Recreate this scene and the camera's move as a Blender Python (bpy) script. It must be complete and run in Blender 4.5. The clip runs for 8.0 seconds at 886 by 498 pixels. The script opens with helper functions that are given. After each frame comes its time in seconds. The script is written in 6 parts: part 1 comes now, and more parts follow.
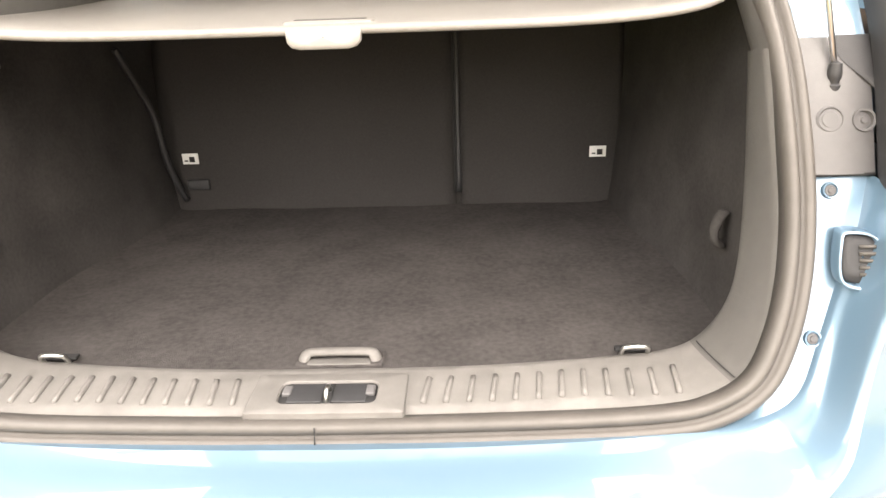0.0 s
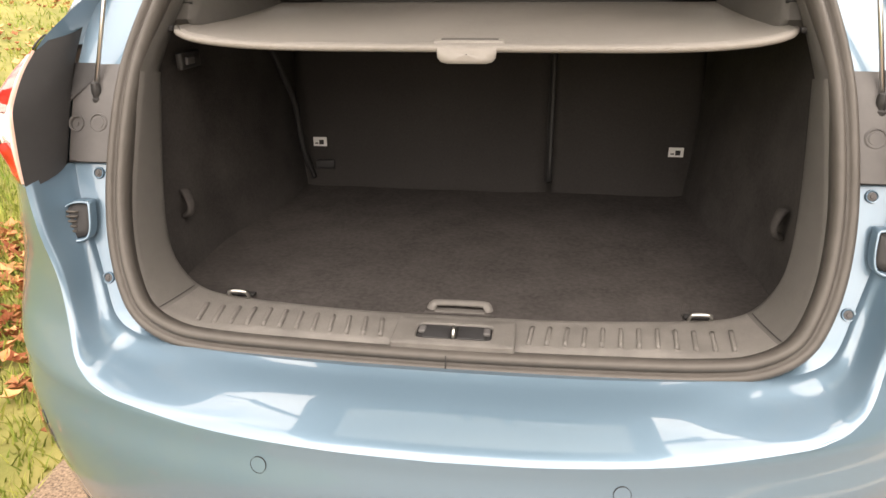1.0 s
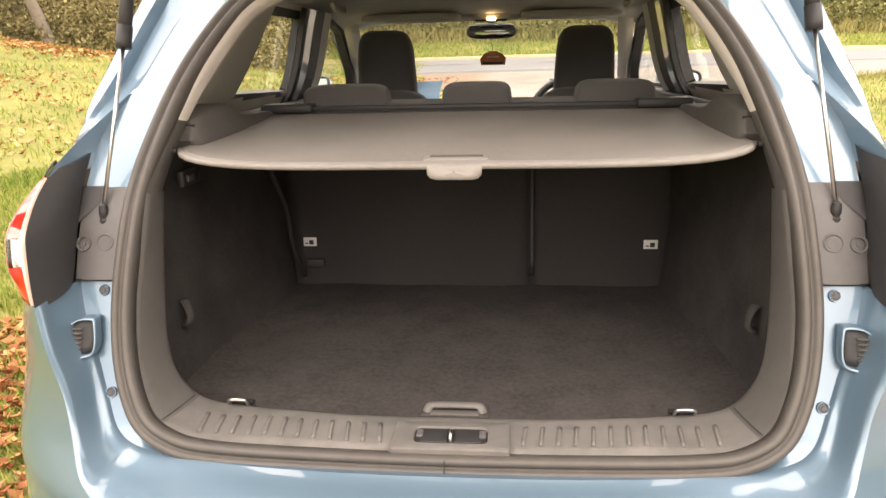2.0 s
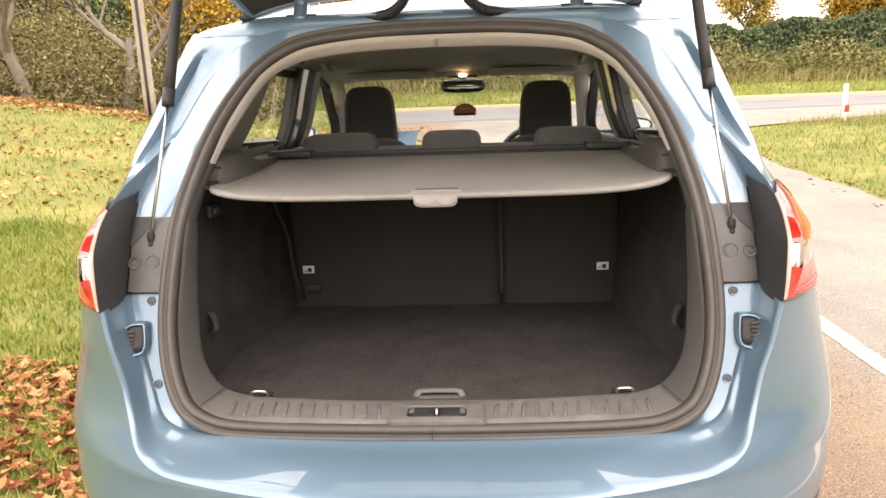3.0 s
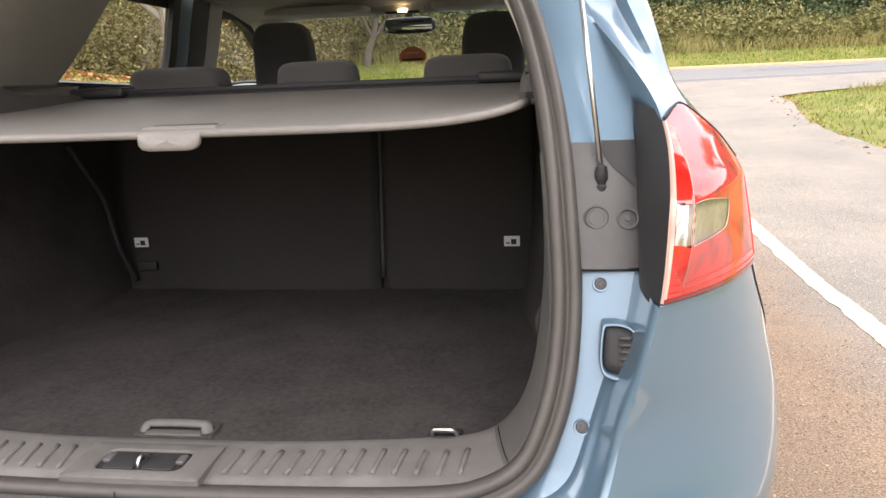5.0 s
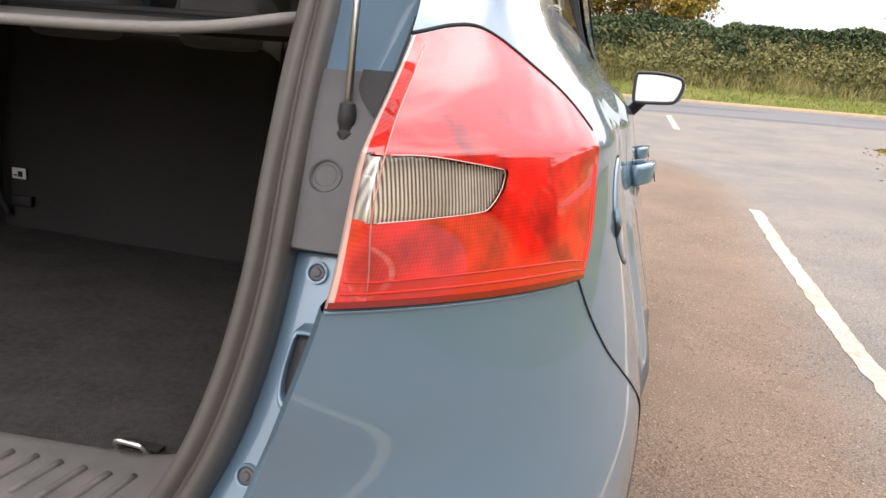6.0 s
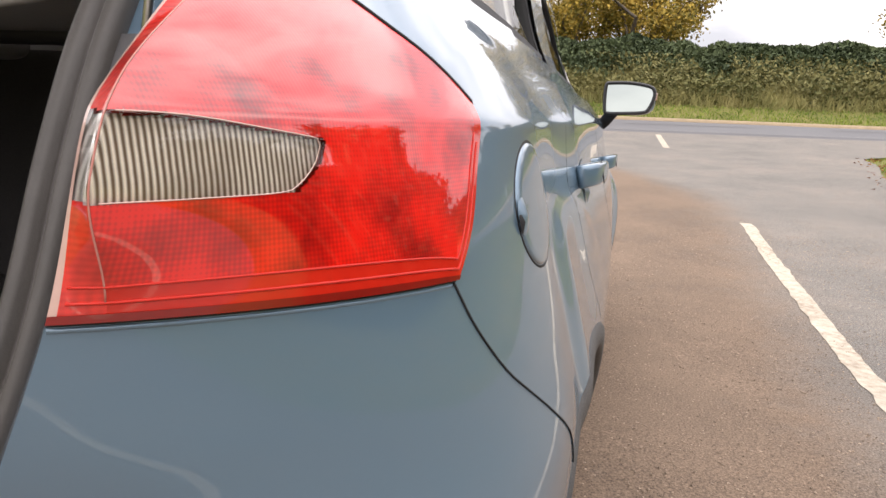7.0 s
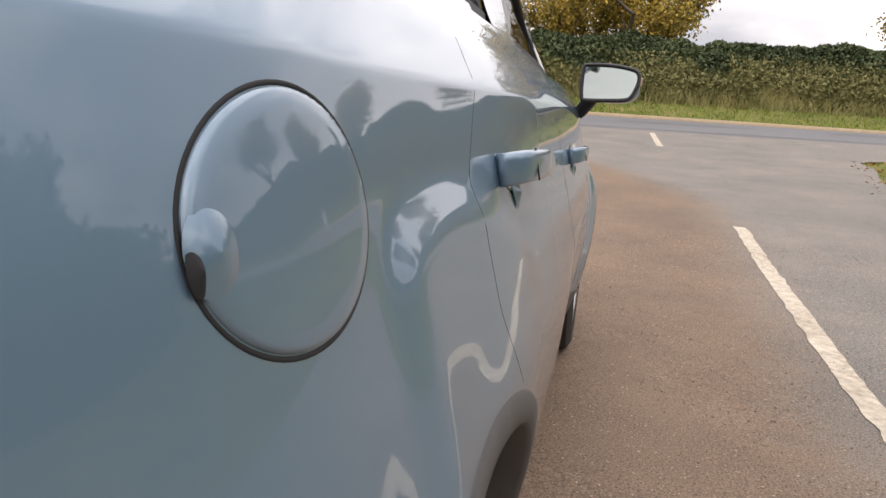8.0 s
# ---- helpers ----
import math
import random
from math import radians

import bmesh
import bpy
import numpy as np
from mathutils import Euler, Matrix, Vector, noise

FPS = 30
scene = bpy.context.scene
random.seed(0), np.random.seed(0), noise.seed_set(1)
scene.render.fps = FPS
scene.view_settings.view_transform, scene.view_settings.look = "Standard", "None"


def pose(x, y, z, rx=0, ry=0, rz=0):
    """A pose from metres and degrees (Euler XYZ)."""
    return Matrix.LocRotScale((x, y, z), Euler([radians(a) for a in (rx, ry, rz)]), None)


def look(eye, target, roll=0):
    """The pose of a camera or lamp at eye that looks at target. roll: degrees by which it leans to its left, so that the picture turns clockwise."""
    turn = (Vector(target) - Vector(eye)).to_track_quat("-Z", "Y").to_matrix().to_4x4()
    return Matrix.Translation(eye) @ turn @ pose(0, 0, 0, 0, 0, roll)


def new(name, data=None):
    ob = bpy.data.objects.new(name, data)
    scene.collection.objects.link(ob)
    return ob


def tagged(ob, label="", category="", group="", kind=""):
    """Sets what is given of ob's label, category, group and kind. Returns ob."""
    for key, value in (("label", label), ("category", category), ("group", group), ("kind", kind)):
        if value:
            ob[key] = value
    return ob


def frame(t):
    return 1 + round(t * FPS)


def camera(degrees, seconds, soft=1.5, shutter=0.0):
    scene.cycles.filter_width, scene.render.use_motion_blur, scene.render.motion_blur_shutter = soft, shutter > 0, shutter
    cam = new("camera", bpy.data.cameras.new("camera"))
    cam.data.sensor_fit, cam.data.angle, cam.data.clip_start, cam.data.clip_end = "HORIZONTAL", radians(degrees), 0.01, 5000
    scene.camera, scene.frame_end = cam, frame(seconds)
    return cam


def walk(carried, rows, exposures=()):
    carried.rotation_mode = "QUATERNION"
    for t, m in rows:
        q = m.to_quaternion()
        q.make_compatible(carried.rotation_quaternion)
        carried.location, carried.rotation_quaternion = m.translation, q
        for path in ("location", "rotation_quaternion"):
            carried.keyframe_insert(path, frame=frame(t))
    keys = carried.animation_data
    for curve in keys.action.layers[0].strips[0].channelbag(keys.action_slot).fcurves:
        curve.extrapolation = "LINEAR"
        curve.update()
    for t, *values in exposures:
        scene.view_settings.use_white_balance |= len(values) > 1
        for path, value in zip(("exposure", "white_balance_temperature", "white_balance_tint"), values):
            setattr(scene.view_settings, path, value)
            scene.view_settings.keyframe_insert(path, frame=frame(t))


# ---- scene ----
cam = camera(65.40, 8.0)
# seconds, eye x y z, yaw to the left, pitch up, lean
PATH = [
    (0.0, 0.174, -0.589, 1.198, 2.33, -20.99, -2.02),
    (0.5, 0.131, -0.663, 1.211, 2.30, -22.55, 1.06),
    (1.0, 0.110, -0.820, 1.262, 7.64, -21.87, -0.43),
    (1.5, 0.084, -0.868, 1.293, 8.51, -19.47, -1.56),
    (2.0, 0.091, -0.861, 1.332, 5.60, -15.72, -1.40),
    (2.2, 0.090, -0.877, 1.348, 4.93, -13.08, -1.48),
    (3.5, 0.130, -1.262, 1.323, 2.93, -11.76, -1.82),
    (4.0, 0.261, -1.144, 1.298, 3.26, -13.16, -1.23),
    (4.2, 0.329, -1.061, 1.289, 5.95, -13.10, -0.15),
    (5.3, 0.565, -0.495, 1.198, 7.65, -14.52, -2.75),
    (5.5, 0.611, -0.431, 1.199, 7.06, -14.86, -2.88),
    (6.0, 0.815, -0.323, 1.124, 13.46, -13.54, 5.01),
    (6.5, 0.888, -0.249, 1.062, 13.66, -13.33, 3.84),
    (7.0, 0.903, -0.185, 1.081, 13.59, -11.07, 2.49),
    (7.5, 0.964, -0.096, 1.061, 14.64, -10.83, 2.84),
    (8.0, 0.967, 0.221, 1.051, 13.00, -11.52, 3.93),
]

def heading(x, y, z, yaw, pitch, lean):
    a, b = radians(yaw), radians(pitch)
    return look((x, y, z), (x - math.sin(a) * math.cos(b), y + math.cos(a) * math.cos(b), z + math.sin(b)), lean)


EXPOSURES = [(0.0, 2.15, 7500, 14), (0.3, 2.15, 7500, 14), (0.6, 1.65, 7500, 14), (1.0, 1.05, 7900, 16), (1.5, 1.0, 8000, 17), (2.2, 1.14, 8000, 18), (3.3, 0.84, 7400, 18),
             (4.2, 0.7, 6950, 16), (5.3, 0.75, 6850, 17), (5.6, 0.72, 6800, 17), (6.0, 0.28, 6700, 17), (6.5, 0.0, 6750, 17), (7.0, -0.05, 6750, 17), (7.5, -0.34, 6800, 17), (8.0, -0.40, 6800, 17)]
walk(cam, [(row[0], heading(*row[1:])) for row in PATH], EXPOSURES)

# ---- world and sun: a bright overcast sky ----
SUN_UP, SUN_TURN = radians(42), radians(150)
world = bpy.data.worlds.new("overcast")
scene.world = world
world.use_nodes = True
wn, wl = world.node_tree.nodes, world.node_tree.links
wn.clear()
w_out, w_bg, w_mix = wn.new("ShaderNodeOutputWorld"), wn.new("ShaderNodeBackground"), wn.new("ShaderNodeMixRGB")
w_sky, w_noise, w_ramp, w_co, w_map = (wn.new("ShaderNodeTexSky"), wn.new("ShaderNodeTexNoise"), wn.new("ShaderNodeValToRGB"),
                                       wn.new("ShaderNodeTexCoord"), wn.new("ShaderNodeMapping"))
w_sky.sky_type, w_sky.sun_disc, w_sky.sun_elevation, w_sky.sun_rotation = "NISHITA", False, SUN_UP, SUN_TURN
w_sky.air_density, w_sky.dust_density = 1.0, 3.0
w_map.inputs["Scale"].default_value = (1.0, 1.0, 2.6)
w_noise.inputs["Scale"].default_value, w_noise.inputs["Detail"].default_value = 2.3, 7
w_ramp.color_ramp.elements[0].position, w_ramp.color_ramp.elements[0].color = 0.40, (6.6, 6.9, 7.4, 1)
w_ramp.color_ramp.elements[1].position, w_ramp.color_ramp.elements[1].color = 0.60, (14.2, 14.1, 13.9, 1)
w_mix.inputs[0].default_value = 0.88
wl.new(w_co.outputs["Generated"], w_map.inputs["Vector"])
wl.new(w_map.outputs[0], w_noise.inputs["Vector"])
wl.new(w_noise.outputs[0], w_ramp.inputs[0])
wl.new(w_sky.outputs[0], w_mix.inputs[1])
wl.new(w_ramp.outputs[0], w_mix.inputs[2])
# an overcast sky is brightest overhead
w_sep, w_lift, w_mul = wn.new("ShaderNodeSeparateXYZ"), wn.new("ShaderNodeMapRange"), wn.new("ShaderNodeVectorMath")
w_lift.inputs["From Min"].default_value, w_lift.inputs["From Max"].default_value = 0.0, 0.65
w_lift.inputs["To Min"].default_value, w_lift.inputs["To Max"].default_value = 1.0, 2.3
w_mul.operation = "SCALE"
wl.new(w_co.outputs["Generated"], w_sep.inputs[0]), wl.new(w_sep.outputs["Z"], w_lift.inputs["Value"])
wl.new(w_mix.outputs[0], w_mul.inputs[0]), wl.new(w_lift.outputs[0], w_mul.inputs["Scale"])
wl.new(w_mul.outputs[0], w_bg.inputs["Color"])
w_bg.inputs["Strength"].default_value = 0.112
wl.new(w_bg.outputs[0], w_out.inputs["Surface"])

sun = new("sun", bpy.data.lights.new("sun", "SUN"))
sun.data.energy, sun.data.angle, sun.data.color = 0.9, radians(120), (1.0, 0.96, 0.9)
sun.matrix_world = look((0, 0, 0), (-math.sin(SUN_TURN) * math.cos(SUN_UP), -math.cos(SUN_TURN) * math.cos(SUN_UP), -math.sin(SUN_UP)))


# ---- materials ----
def material(name, colour, rough=0.5, metal=0.0, coat=0.0, spread=0.0, scale=20.0, fine=0.0, bump=0.0, bump_scale=200.0,
             colour_b=None, coarse_scale=3.0, coarse=0.0, transmission=0.0, ior=1.5, rand=0.0, spec=0.5, sheen=0.0, space="Object"):
    m = bpy.data.materials.new(name)
    m.use_nodes = True
    n, l = m.node_tree.nodes, m.node_tree.links
    b = n["Principled BSDF"]
    b.inputs["Base Color"].default_value = (*colour, 1)
    b.inputs["Roughness"].default_value, b.inputs["Metallic"].default_value = rough, metal
    b.inputs["Coat Weight"].default_value, b.inputs["Coat Roughness"].default_value = coat, 0.03
    b.inputs["Transmission Weight"].default_value, b.inputs["IOR"].default_value = transmission, ior
    b.inputs["Specular IOR Level"].default_value, b.inputs["Sheen Weight"].default_value = spec, sheen
    co = n.new("ShaderNodeTexCoord")
    src = co.outputs[space]
    if spread or coarse or rand:
        a, c = [n.new("ShaderNodeTexNoise") for _ in range(2)]
        a.inputs["Scale"].default_value, a.inputs["Detail"].default_value, a.inputs["Roughness"].default_value = scale, 8, 0.65
        c.inputs["Scale"].default_value, c.inputs["Detail"].default_value = coarse_scale, 4
        l.new(src, a.inputs["Vector"]), l.new(src, c.inputs["Vector"])
        add = n.new("ShaderNodeMath"); add.operation = "MULTIPLY_ADD"
        add.inputs[1].default_value = spread
        l.new(a.outputs[0], add.inputs[0])
        add2 = n.new("ShaderNodeMath"); add2.operation = "MULTIPLY_ADD"
        add2.inputs[1].default_value = coarse
        l.new(c.outputs[0], add2.inputs[0]), l.new(add.outputs[0], add2.inputs[2])
        add.inputs[2].default_value = 0.5 - spread / 2 - coarse / 2
        value = add2.outputs[0]
        if rand:
            geo, add3 = n.new("ShaderNodeNewGeometry"), n.new("ShaderNodeMath")
            add3.operation = "MULTIPLY_ADD"
            add3.inputs[1].default_value = rand
            add.inputs[2].default_value -= rand / 2
            l.new(geo.outputs["Random Per Island"], add3.inputs[0]), l.new(value, add3.inputs[2])
            value = add3.outputs[0]
        ramp = n.new("ShaderNodeValToRGB")
        second = colour_b or tuple(min(1, v * 1.6) for v in colour)
        first = colour if colour_b else tuple(v * 0.55 for v in colour)
        ramp.color_ramp.elements[0].color, ramp.color_ramp.elements[1].color = (*first, 1), (*second, 1)
        ramp.color_ramp.elements[0].position, ramp.color_ramp.elements[1].position = 0.15, 0.85
        l.new(value, ramp.inputs[0]), l.new(ramp.outputs[0], b.inputs["Base Color"])
        if fine:
            r = n.new("ShaderNodeMapRange")
            r.inputs["To Min"].default_value, r.inputs["To Max"].default_value = rough - fine, rough + fine
            l.new(c.outputs[0], r.inputs["Value"]), l.new(r.outputs[0], b.inputs["Roughness"])
    if bump:
        t, bp = n.new("ShaderNodeTexNoise"), n.new("ShaderNodeBump")
        t.inputs["Scale"].default_value, t.inputs["Detail"].default_value = bump_scale, 5
        bp.inputs["Strength"].default_value, bp.inputs["Distance"].default_value = bump, 0.004
        l.new(src, t.inputs["Vector"]), l.new(t.outputs[0], bp.inputs["Height"]), l.new(bp.outputs[0], b.inputs["Normal"])
    return m


PAINT = material("blue_metallic_paint", (0.113, 0.189, 0.260), 0.40, 0.45, 1.0, spread=0.10, scale=900, coarse=0.08, coarse_scale=2.0, colour_b=(0.153, 0.243, 0.325), fine=0.03)
PAINT.node_tree.nodes["Principled BSDF"].inputs["Coat IOR"].default_value = 1.62
PAINT.node_tree.nodes["Principled BSDF"].inputs["Coat Roughness"].default_value = 0.03
BLACK = material("black_plastic", (0.022, 0.022, 0.024), 0.55, spread=0.3, scale=60, bump=0.25, bump_scale=900)
CLAD = material("grey_cladding", (0.075, 0.072, 0.07), 0.6, spread=0.4, scale=40, coarse=0.3, bump=0.3, bump_scale=700)
PANELGREY = material("grey_lamp_pocket", (0.085, 0.083, 0.085), 0.5, spread=0.3, scale=40, coarse=0.3, bump=0.15, bump_scale=900)
TRIM = material("charcoal_boot_trim", (0.085, 0.081, 0.077), 0.55, spread=0.3, scale=50, coarse=0.35, coarse_scale=6, bump=0.35, bump_scale=1100)
SILL = material("scuffed_sill_trim", (0.125, 0.119, 0.113), 0.52, spread=0.5, scale=35, coarse=0.5, coarse_scale=8, bump=0.35, bump_scale=1100)
SEAL = material("rubber_seal", (0.066, 0.060, 0.055), 0.5, spread=0.4, scale=30, bump=0.1, bump_scale=300)
CARPET = material("black_carpet", (0.038, 0.0355, 0.035), 0.95, spread=1.0, scale=110, coarse=0.6, coarse_scale=12, colour_b=(0.098, 0.090, 0.088), bump=0.9, bump_scale=900, spec=0.1)
LININGS = material("black_side_lining", (0.032, 0.030, 0.030), 0.95, spread=0.8, scale=160, coarse=1.0, coarse_scale=9, colour_b=(0.076, 0.071, 0.070), bump=0.8, bump_scale=800, spec=0.15)
SEATBACK = material("seat_back_carpet", (0.030, 0.028, 0.028), 0.95, spread=0.6, scale=220, coarse=0.5, colour_b=(0.064, 0.060, 0.059), bump=0.7, bump_scale=900, spec=0.15)
COVER = material("grey_vinyl_cover", (0.225, 0.213, 0.20), 0.5, spread=0.25, scale=90, coarse=0.25, coarse_scale=5, bump=0.3, bump_scale=800)
COVERTRIM = material("grey_handle_plastic", (0.225, 0.213, 0.20), 0.42, spread=0.2, scale=70)
PALE = material("beige_pillar_trim", (0.68, 0.645, 0.605), 0.6, spread=0.2, scale=80, coarse=0.2, colour_b=(0.84, 0.81, 0.76), bump=0.25, bump_scale=900)
HEADLINER = material("grey_headliner", (0.62, 0.61, 0.595), 0.9, spread=0.25, scale=300, coarse=0.15, colour_b=(0.70, 0.69, 0.67), bump=0.4, bump_scale=700)
FABRIC = material("charcoal_seat_fabric", (0.125, 0.122, 0.122), 0.9, spread=0.5, scale=400, coarse=0.3, bump=0.6, bump_scale=700, sheen=0.2)
REST = material("dark_grey_headrest_fabric", (0.095, 0.092, 0.09), 0.88, spread=0.5, scale=500, coarse=0.3, bump=0.6, bump_scale=800, sheen=0.2)
DARKTRIM = material("dark_cabin_plastic", (0.03, 0.03, 0.031), 0.5, spread=0.3, scale=50, bump=0.2, bump_scale=700)
STEEL = material("bright_steel", (0.62, 0.62, 0.6), 0.28, 1.0, spread=0.3, scale=60)
ROD = material("strut_rod_steel", (0.55, 0.54, 0.53), 0.3, 1.0)
WHITEPRINT = material("white_label", (0.8, 0.8, 0.78), 0.6, spread=0.1, scale=60)
INK = material("black_print", (0.02, 0.02, 0.02), 0.6)
REDDEEP = material("red_reflector_grid", (0.5, 0.012, 0.01), 0.25, 0.2, 1.0, spread=0.4, scale=30, colour_b=(0.75, 0.03, 0.02))
LAMPRIM = material("pale_lens_edge", (0.62, 0.42, 0.36), 0.15, 0.1, 0.8, spread=0.3, scale=30)
def thin_glass(name, tint):
    """A pane too thin to bend the view: clear, with a mirror gloss that grows at grazing angles."""
    m = bpy.data.materials.new(name)
    m.use_nodes = True
    n, l = m.node_tree.nodes, m.node_tree.links
    n.remove(n["Principled BSDF"])
    t, g, f, mix = n.new("ShaderNodeBsdfTransparent"), n.new("ShaderNodeBsdfGlossy"), n.new("ShaderNodeLayerWeight"), n.new("ShaderNodeMixShader")
    p, q = n.new("ShaderNodeMath"), n.new("ShaderNodeMath")
    t.inputs["Color"].default_value = (*tint, 1)
    g.inputs["Roughness"].default_value = 0.01
    f.inputs["Blend"].default_value = 0.5
    p.operation, p.inputs[1].default_value = "POWER", 5.0
    q.operation, q.inputs[1].default_value, q.inputs[2].default_value = "MULTIPLY_ADD", 0.6, 0.05
    l.new(f.outputs["Facing"], p.inputs[0]), l.new(p.outputs[0], q.inputs[0]), l.new(q.outputs[0], mix.inputs[0])
    l.new(t.outputs[0], mix.inputs[1]), l.new(g.outputs[0], mix.inputs[2])
    l.new(mix.outputs[0], n["Material Output"].inputs["Surface"])
    return m


GLASS = thin_glass("window_glass", (0.90, 0.93, 0.91))
TINTED = thin_glass("privacy_glass", (0.30, 0.32, 0.31))
MIRRORGLASS = material("mirror_glass", (0.34, 0.38, 0.37), 0.02, 1.0)
GAP = material("shut_line_shadow_gap", (0.012, 0.012, 0.013), 0.8)
TYRE = material("black_tyre_rubber", (0.02, 0.02, 0.02), 0.75, spread=0.4, scale=60, bump=0.4, bump_scale=300)
RIM = material("silver_alloy_rim", (0.5, 0.5, 0.51), 0.3, 0.9)
LAMPGLOW = material("map_light_lens", (0.9, 0.8, 0.6), 0.4)
glow = LAMPGLOW.node_tree.nodes["Principled BSDF"]
glow.inputs["Emission Color"].default_value, glow.inputs["Emission Strength"].default_value = (1.0, 0.72, 0.35, 1), 7.0
ORNAMENT = material("orange_brown_card", (0.62, 0.13, 0.05), 0.7, spread=0.7, scale=60, colour_b=(0.80, 0.34, 0.15))


def dusty_lane():
    """Grey asphalt that passes into brown gravelly dust where the surface's own dust value says so."""
    m = bpy.data.materials.new("worn_lane_asphalt")
    m.use_nodes = True
    n, l = m.node_tree.nodes, m.node_tree.links
    b = n["Principled BSDF"]
    b.inputs["Roughness"].default_value, b.inputs["Specular IOR Level"].default_value = 0.9, 0.35
    co, at = n.new("ShaderNodeTexCoord"), n.new("ShaderNodeAttribute")
    at.attribute_name = "dust"
    fine, wide, grit = (n.new("ShaderNodeTexNoise") for _ in range(3))
    for t, sc, d in ((fine, 140, 8), (wide, 1.1, 6), (grit, 9, 6)):
        t.inputs["Scale"].default_value, t.inputs["Detail"].default_value, t.inputs["Roughness"].default_value = sc, d, 0.65
        l.new(co.outputs["Object"], t.inputs["Vector"])
    val = n.new("ShaderNodeMath")
    val.operation = "MULTIPLY_ADD"
    val.inputs[1].default_value = 0.25
    l.new(wide.outputs[0], val.inputs[0]), l.new(fine.outputs[0], val.inputs[2])
    ramps = []
    for dark, pale in (((0.055, 0.051, 0.046), (0.34, 0.315, 0.28)), ((0.050, 0.035, 0.025), (0.335, 0.240, 0.168))):
        r = n.new("ShaderNodeValToRGB")
        r.color_ramp.elements[0].position, r.color_ramp.elements[0].color = 0.44, (*dark, 1)
        r.color_ramp.elements[1].position, r.color_ramp.elements[1].color = 0.82, (*pale, 1)
        l.new(val.outputs[0], r.inputs[0])
        ramps.append(r)
    a1, a2, mix = n.new("ShaderNodeMath"), n.new("ShaderNodeMath"), n.new("ShaderNodeMixRGB")
    a1.operation, a2.operation = "MULTIPLY_ADD", "MULTIPLY_ADD"
    a1.inputs[1].default_value, a2.inputs[1].default_value = 0.9, 0.7
    a1.inputs[2].default_value = -0.8
    l.new(wide.outputs[0], a1.inputs[0]), l.new(grit.outputs[0], a2.inputs[0]), l.new(a1.outputs[0], a2.inputs[2])
    add = n.new("ShaderNodeMath")
    add.use_clamp = True
    l.new(a2.outputs[0], add.inputs[0]), l.new(at.outputs["Fac"], add.inputs[1])
    l.new(add.outputs[0], mix.inputs[0]), l.new(ramps[0].outputs[0], mix.inputs[1]), l.new(ramps[1].outputs[0], mix.inputs[2])
    l.new(mix.outputs[0], b.inputs["Base Color"])
    bp = n.new("ShaderNodeBump")
    bp.inputs["Strength"].default_value, bp.inputs["Distance"].default_value = 0.9, 0.004
    l.new(fine.outputs[0], bp.inputs["Height"]), l.new(bp.outputs[0], b.inputs["Normal"])
    return m


LANE = dusty_lane()
MAINROAD = material("main_road_asphalt", (0.10, 0.10, 0.105), 0.85, spread=0.5, scale=30, coarse=0.4, coarse_scale=0.4, colour_b=(0.17, 0.17, 0.175), bump=0.5, bump_scale=60)
LINEPAINT = material("worn_white_line", (0.30, 0.24, 0.18), 0.85, spread=1.6, scale=22, coarse=0.5, coarse_scale=2, colour_b=(0.64, 0.58, 0.47), bump=0.9, bump_scale=80)
TURF = material("autumn_turf", (0.075, 0.098, 0.022), 0.95, spread=0.9, scale=7, coarse=1.1, coarse_scale=0.9, colour_b=(0.235, 0.205, 0.072), bump=1.0, bump_scale=60, spec=0.2)
BLADE = material("grass_blades", (0.075, 0.15, 0.018), 0.8, rand=0.6, spread=0.1, coarse=1.0, coarse_scale=0.9, colour_b=(0.29, 0.29, 0.07), spec=0.2)
GREENBLADE = material("bright_grass_blades", (0.055, 0.13, 0.014), 0.8, rand=0.5, spread=0.1, coarse=0.9, coarse_scale=0.5, colour_b=(0.27, 0.32, 0.05), spec=0.2)
DRYGRASS = material("dry_tall_grass", (0.12, 0.135, 0.042), 0.9, rand=0.35, spread=0.1, coarse=0.9, coarse_scale=0.45, colour_b=(0.36, 0.31, 0.13), spec=0.2)
DEADLEAF = material("fallen_leaves", (0.19, 0.055, 0.022), 0.8, rand=1.0, colour_b=(0.60, 0.31, 0.15), spec=0.3)
HEDGE = material("hedge_leaves", (0.020, 0.036, 0.014), 0.75, rand=0.40, coarse=1.1, coarse_scale=0.5, colour_b=(0.125, 0.158, 0.068), spec=0.3)
SCRUB = material("bramble_scrub_leaves", (0.055, 0.066, 0.018), 0.8, rand=0.4, coarse=1.0, coarse_scale=0.40, colour_b=(0.26, 0.235, 0.095), spec=0.25)
AUTUMN = material("autumn_leaves", (0.13, 0.115, 0.015), 0.75, rand=0.75, coarse=0.4, coarse_scale=0.5, colour_b=(0.62, 0.36, 0.05), spec=0.3)
OLIVE = material("olive_leaves", (0.085, 0.075, 0.026), 0.75, rand=0.75, coarse=0.4, coarse_scale=0.5, colour_b=(0.44, 0.36, 0.15), spec=0.3)
PALEBARK = material("pale_bare_bark", (0.12, 0.10, 0.078), 0.95, spread=0.8, scale=12, bump=1.0, bump_scale=30, colour_b=(0.28, 0.245, 0.20))
OAKLEAF = material("yellowing_oak_leaves", (0.075, 0.085, 0.018), 0.75, rand=0.55, coarse=0.7, coarse_scale=0.6, colour_b=(0.52, 0.35, 0.06), spec=0.3)
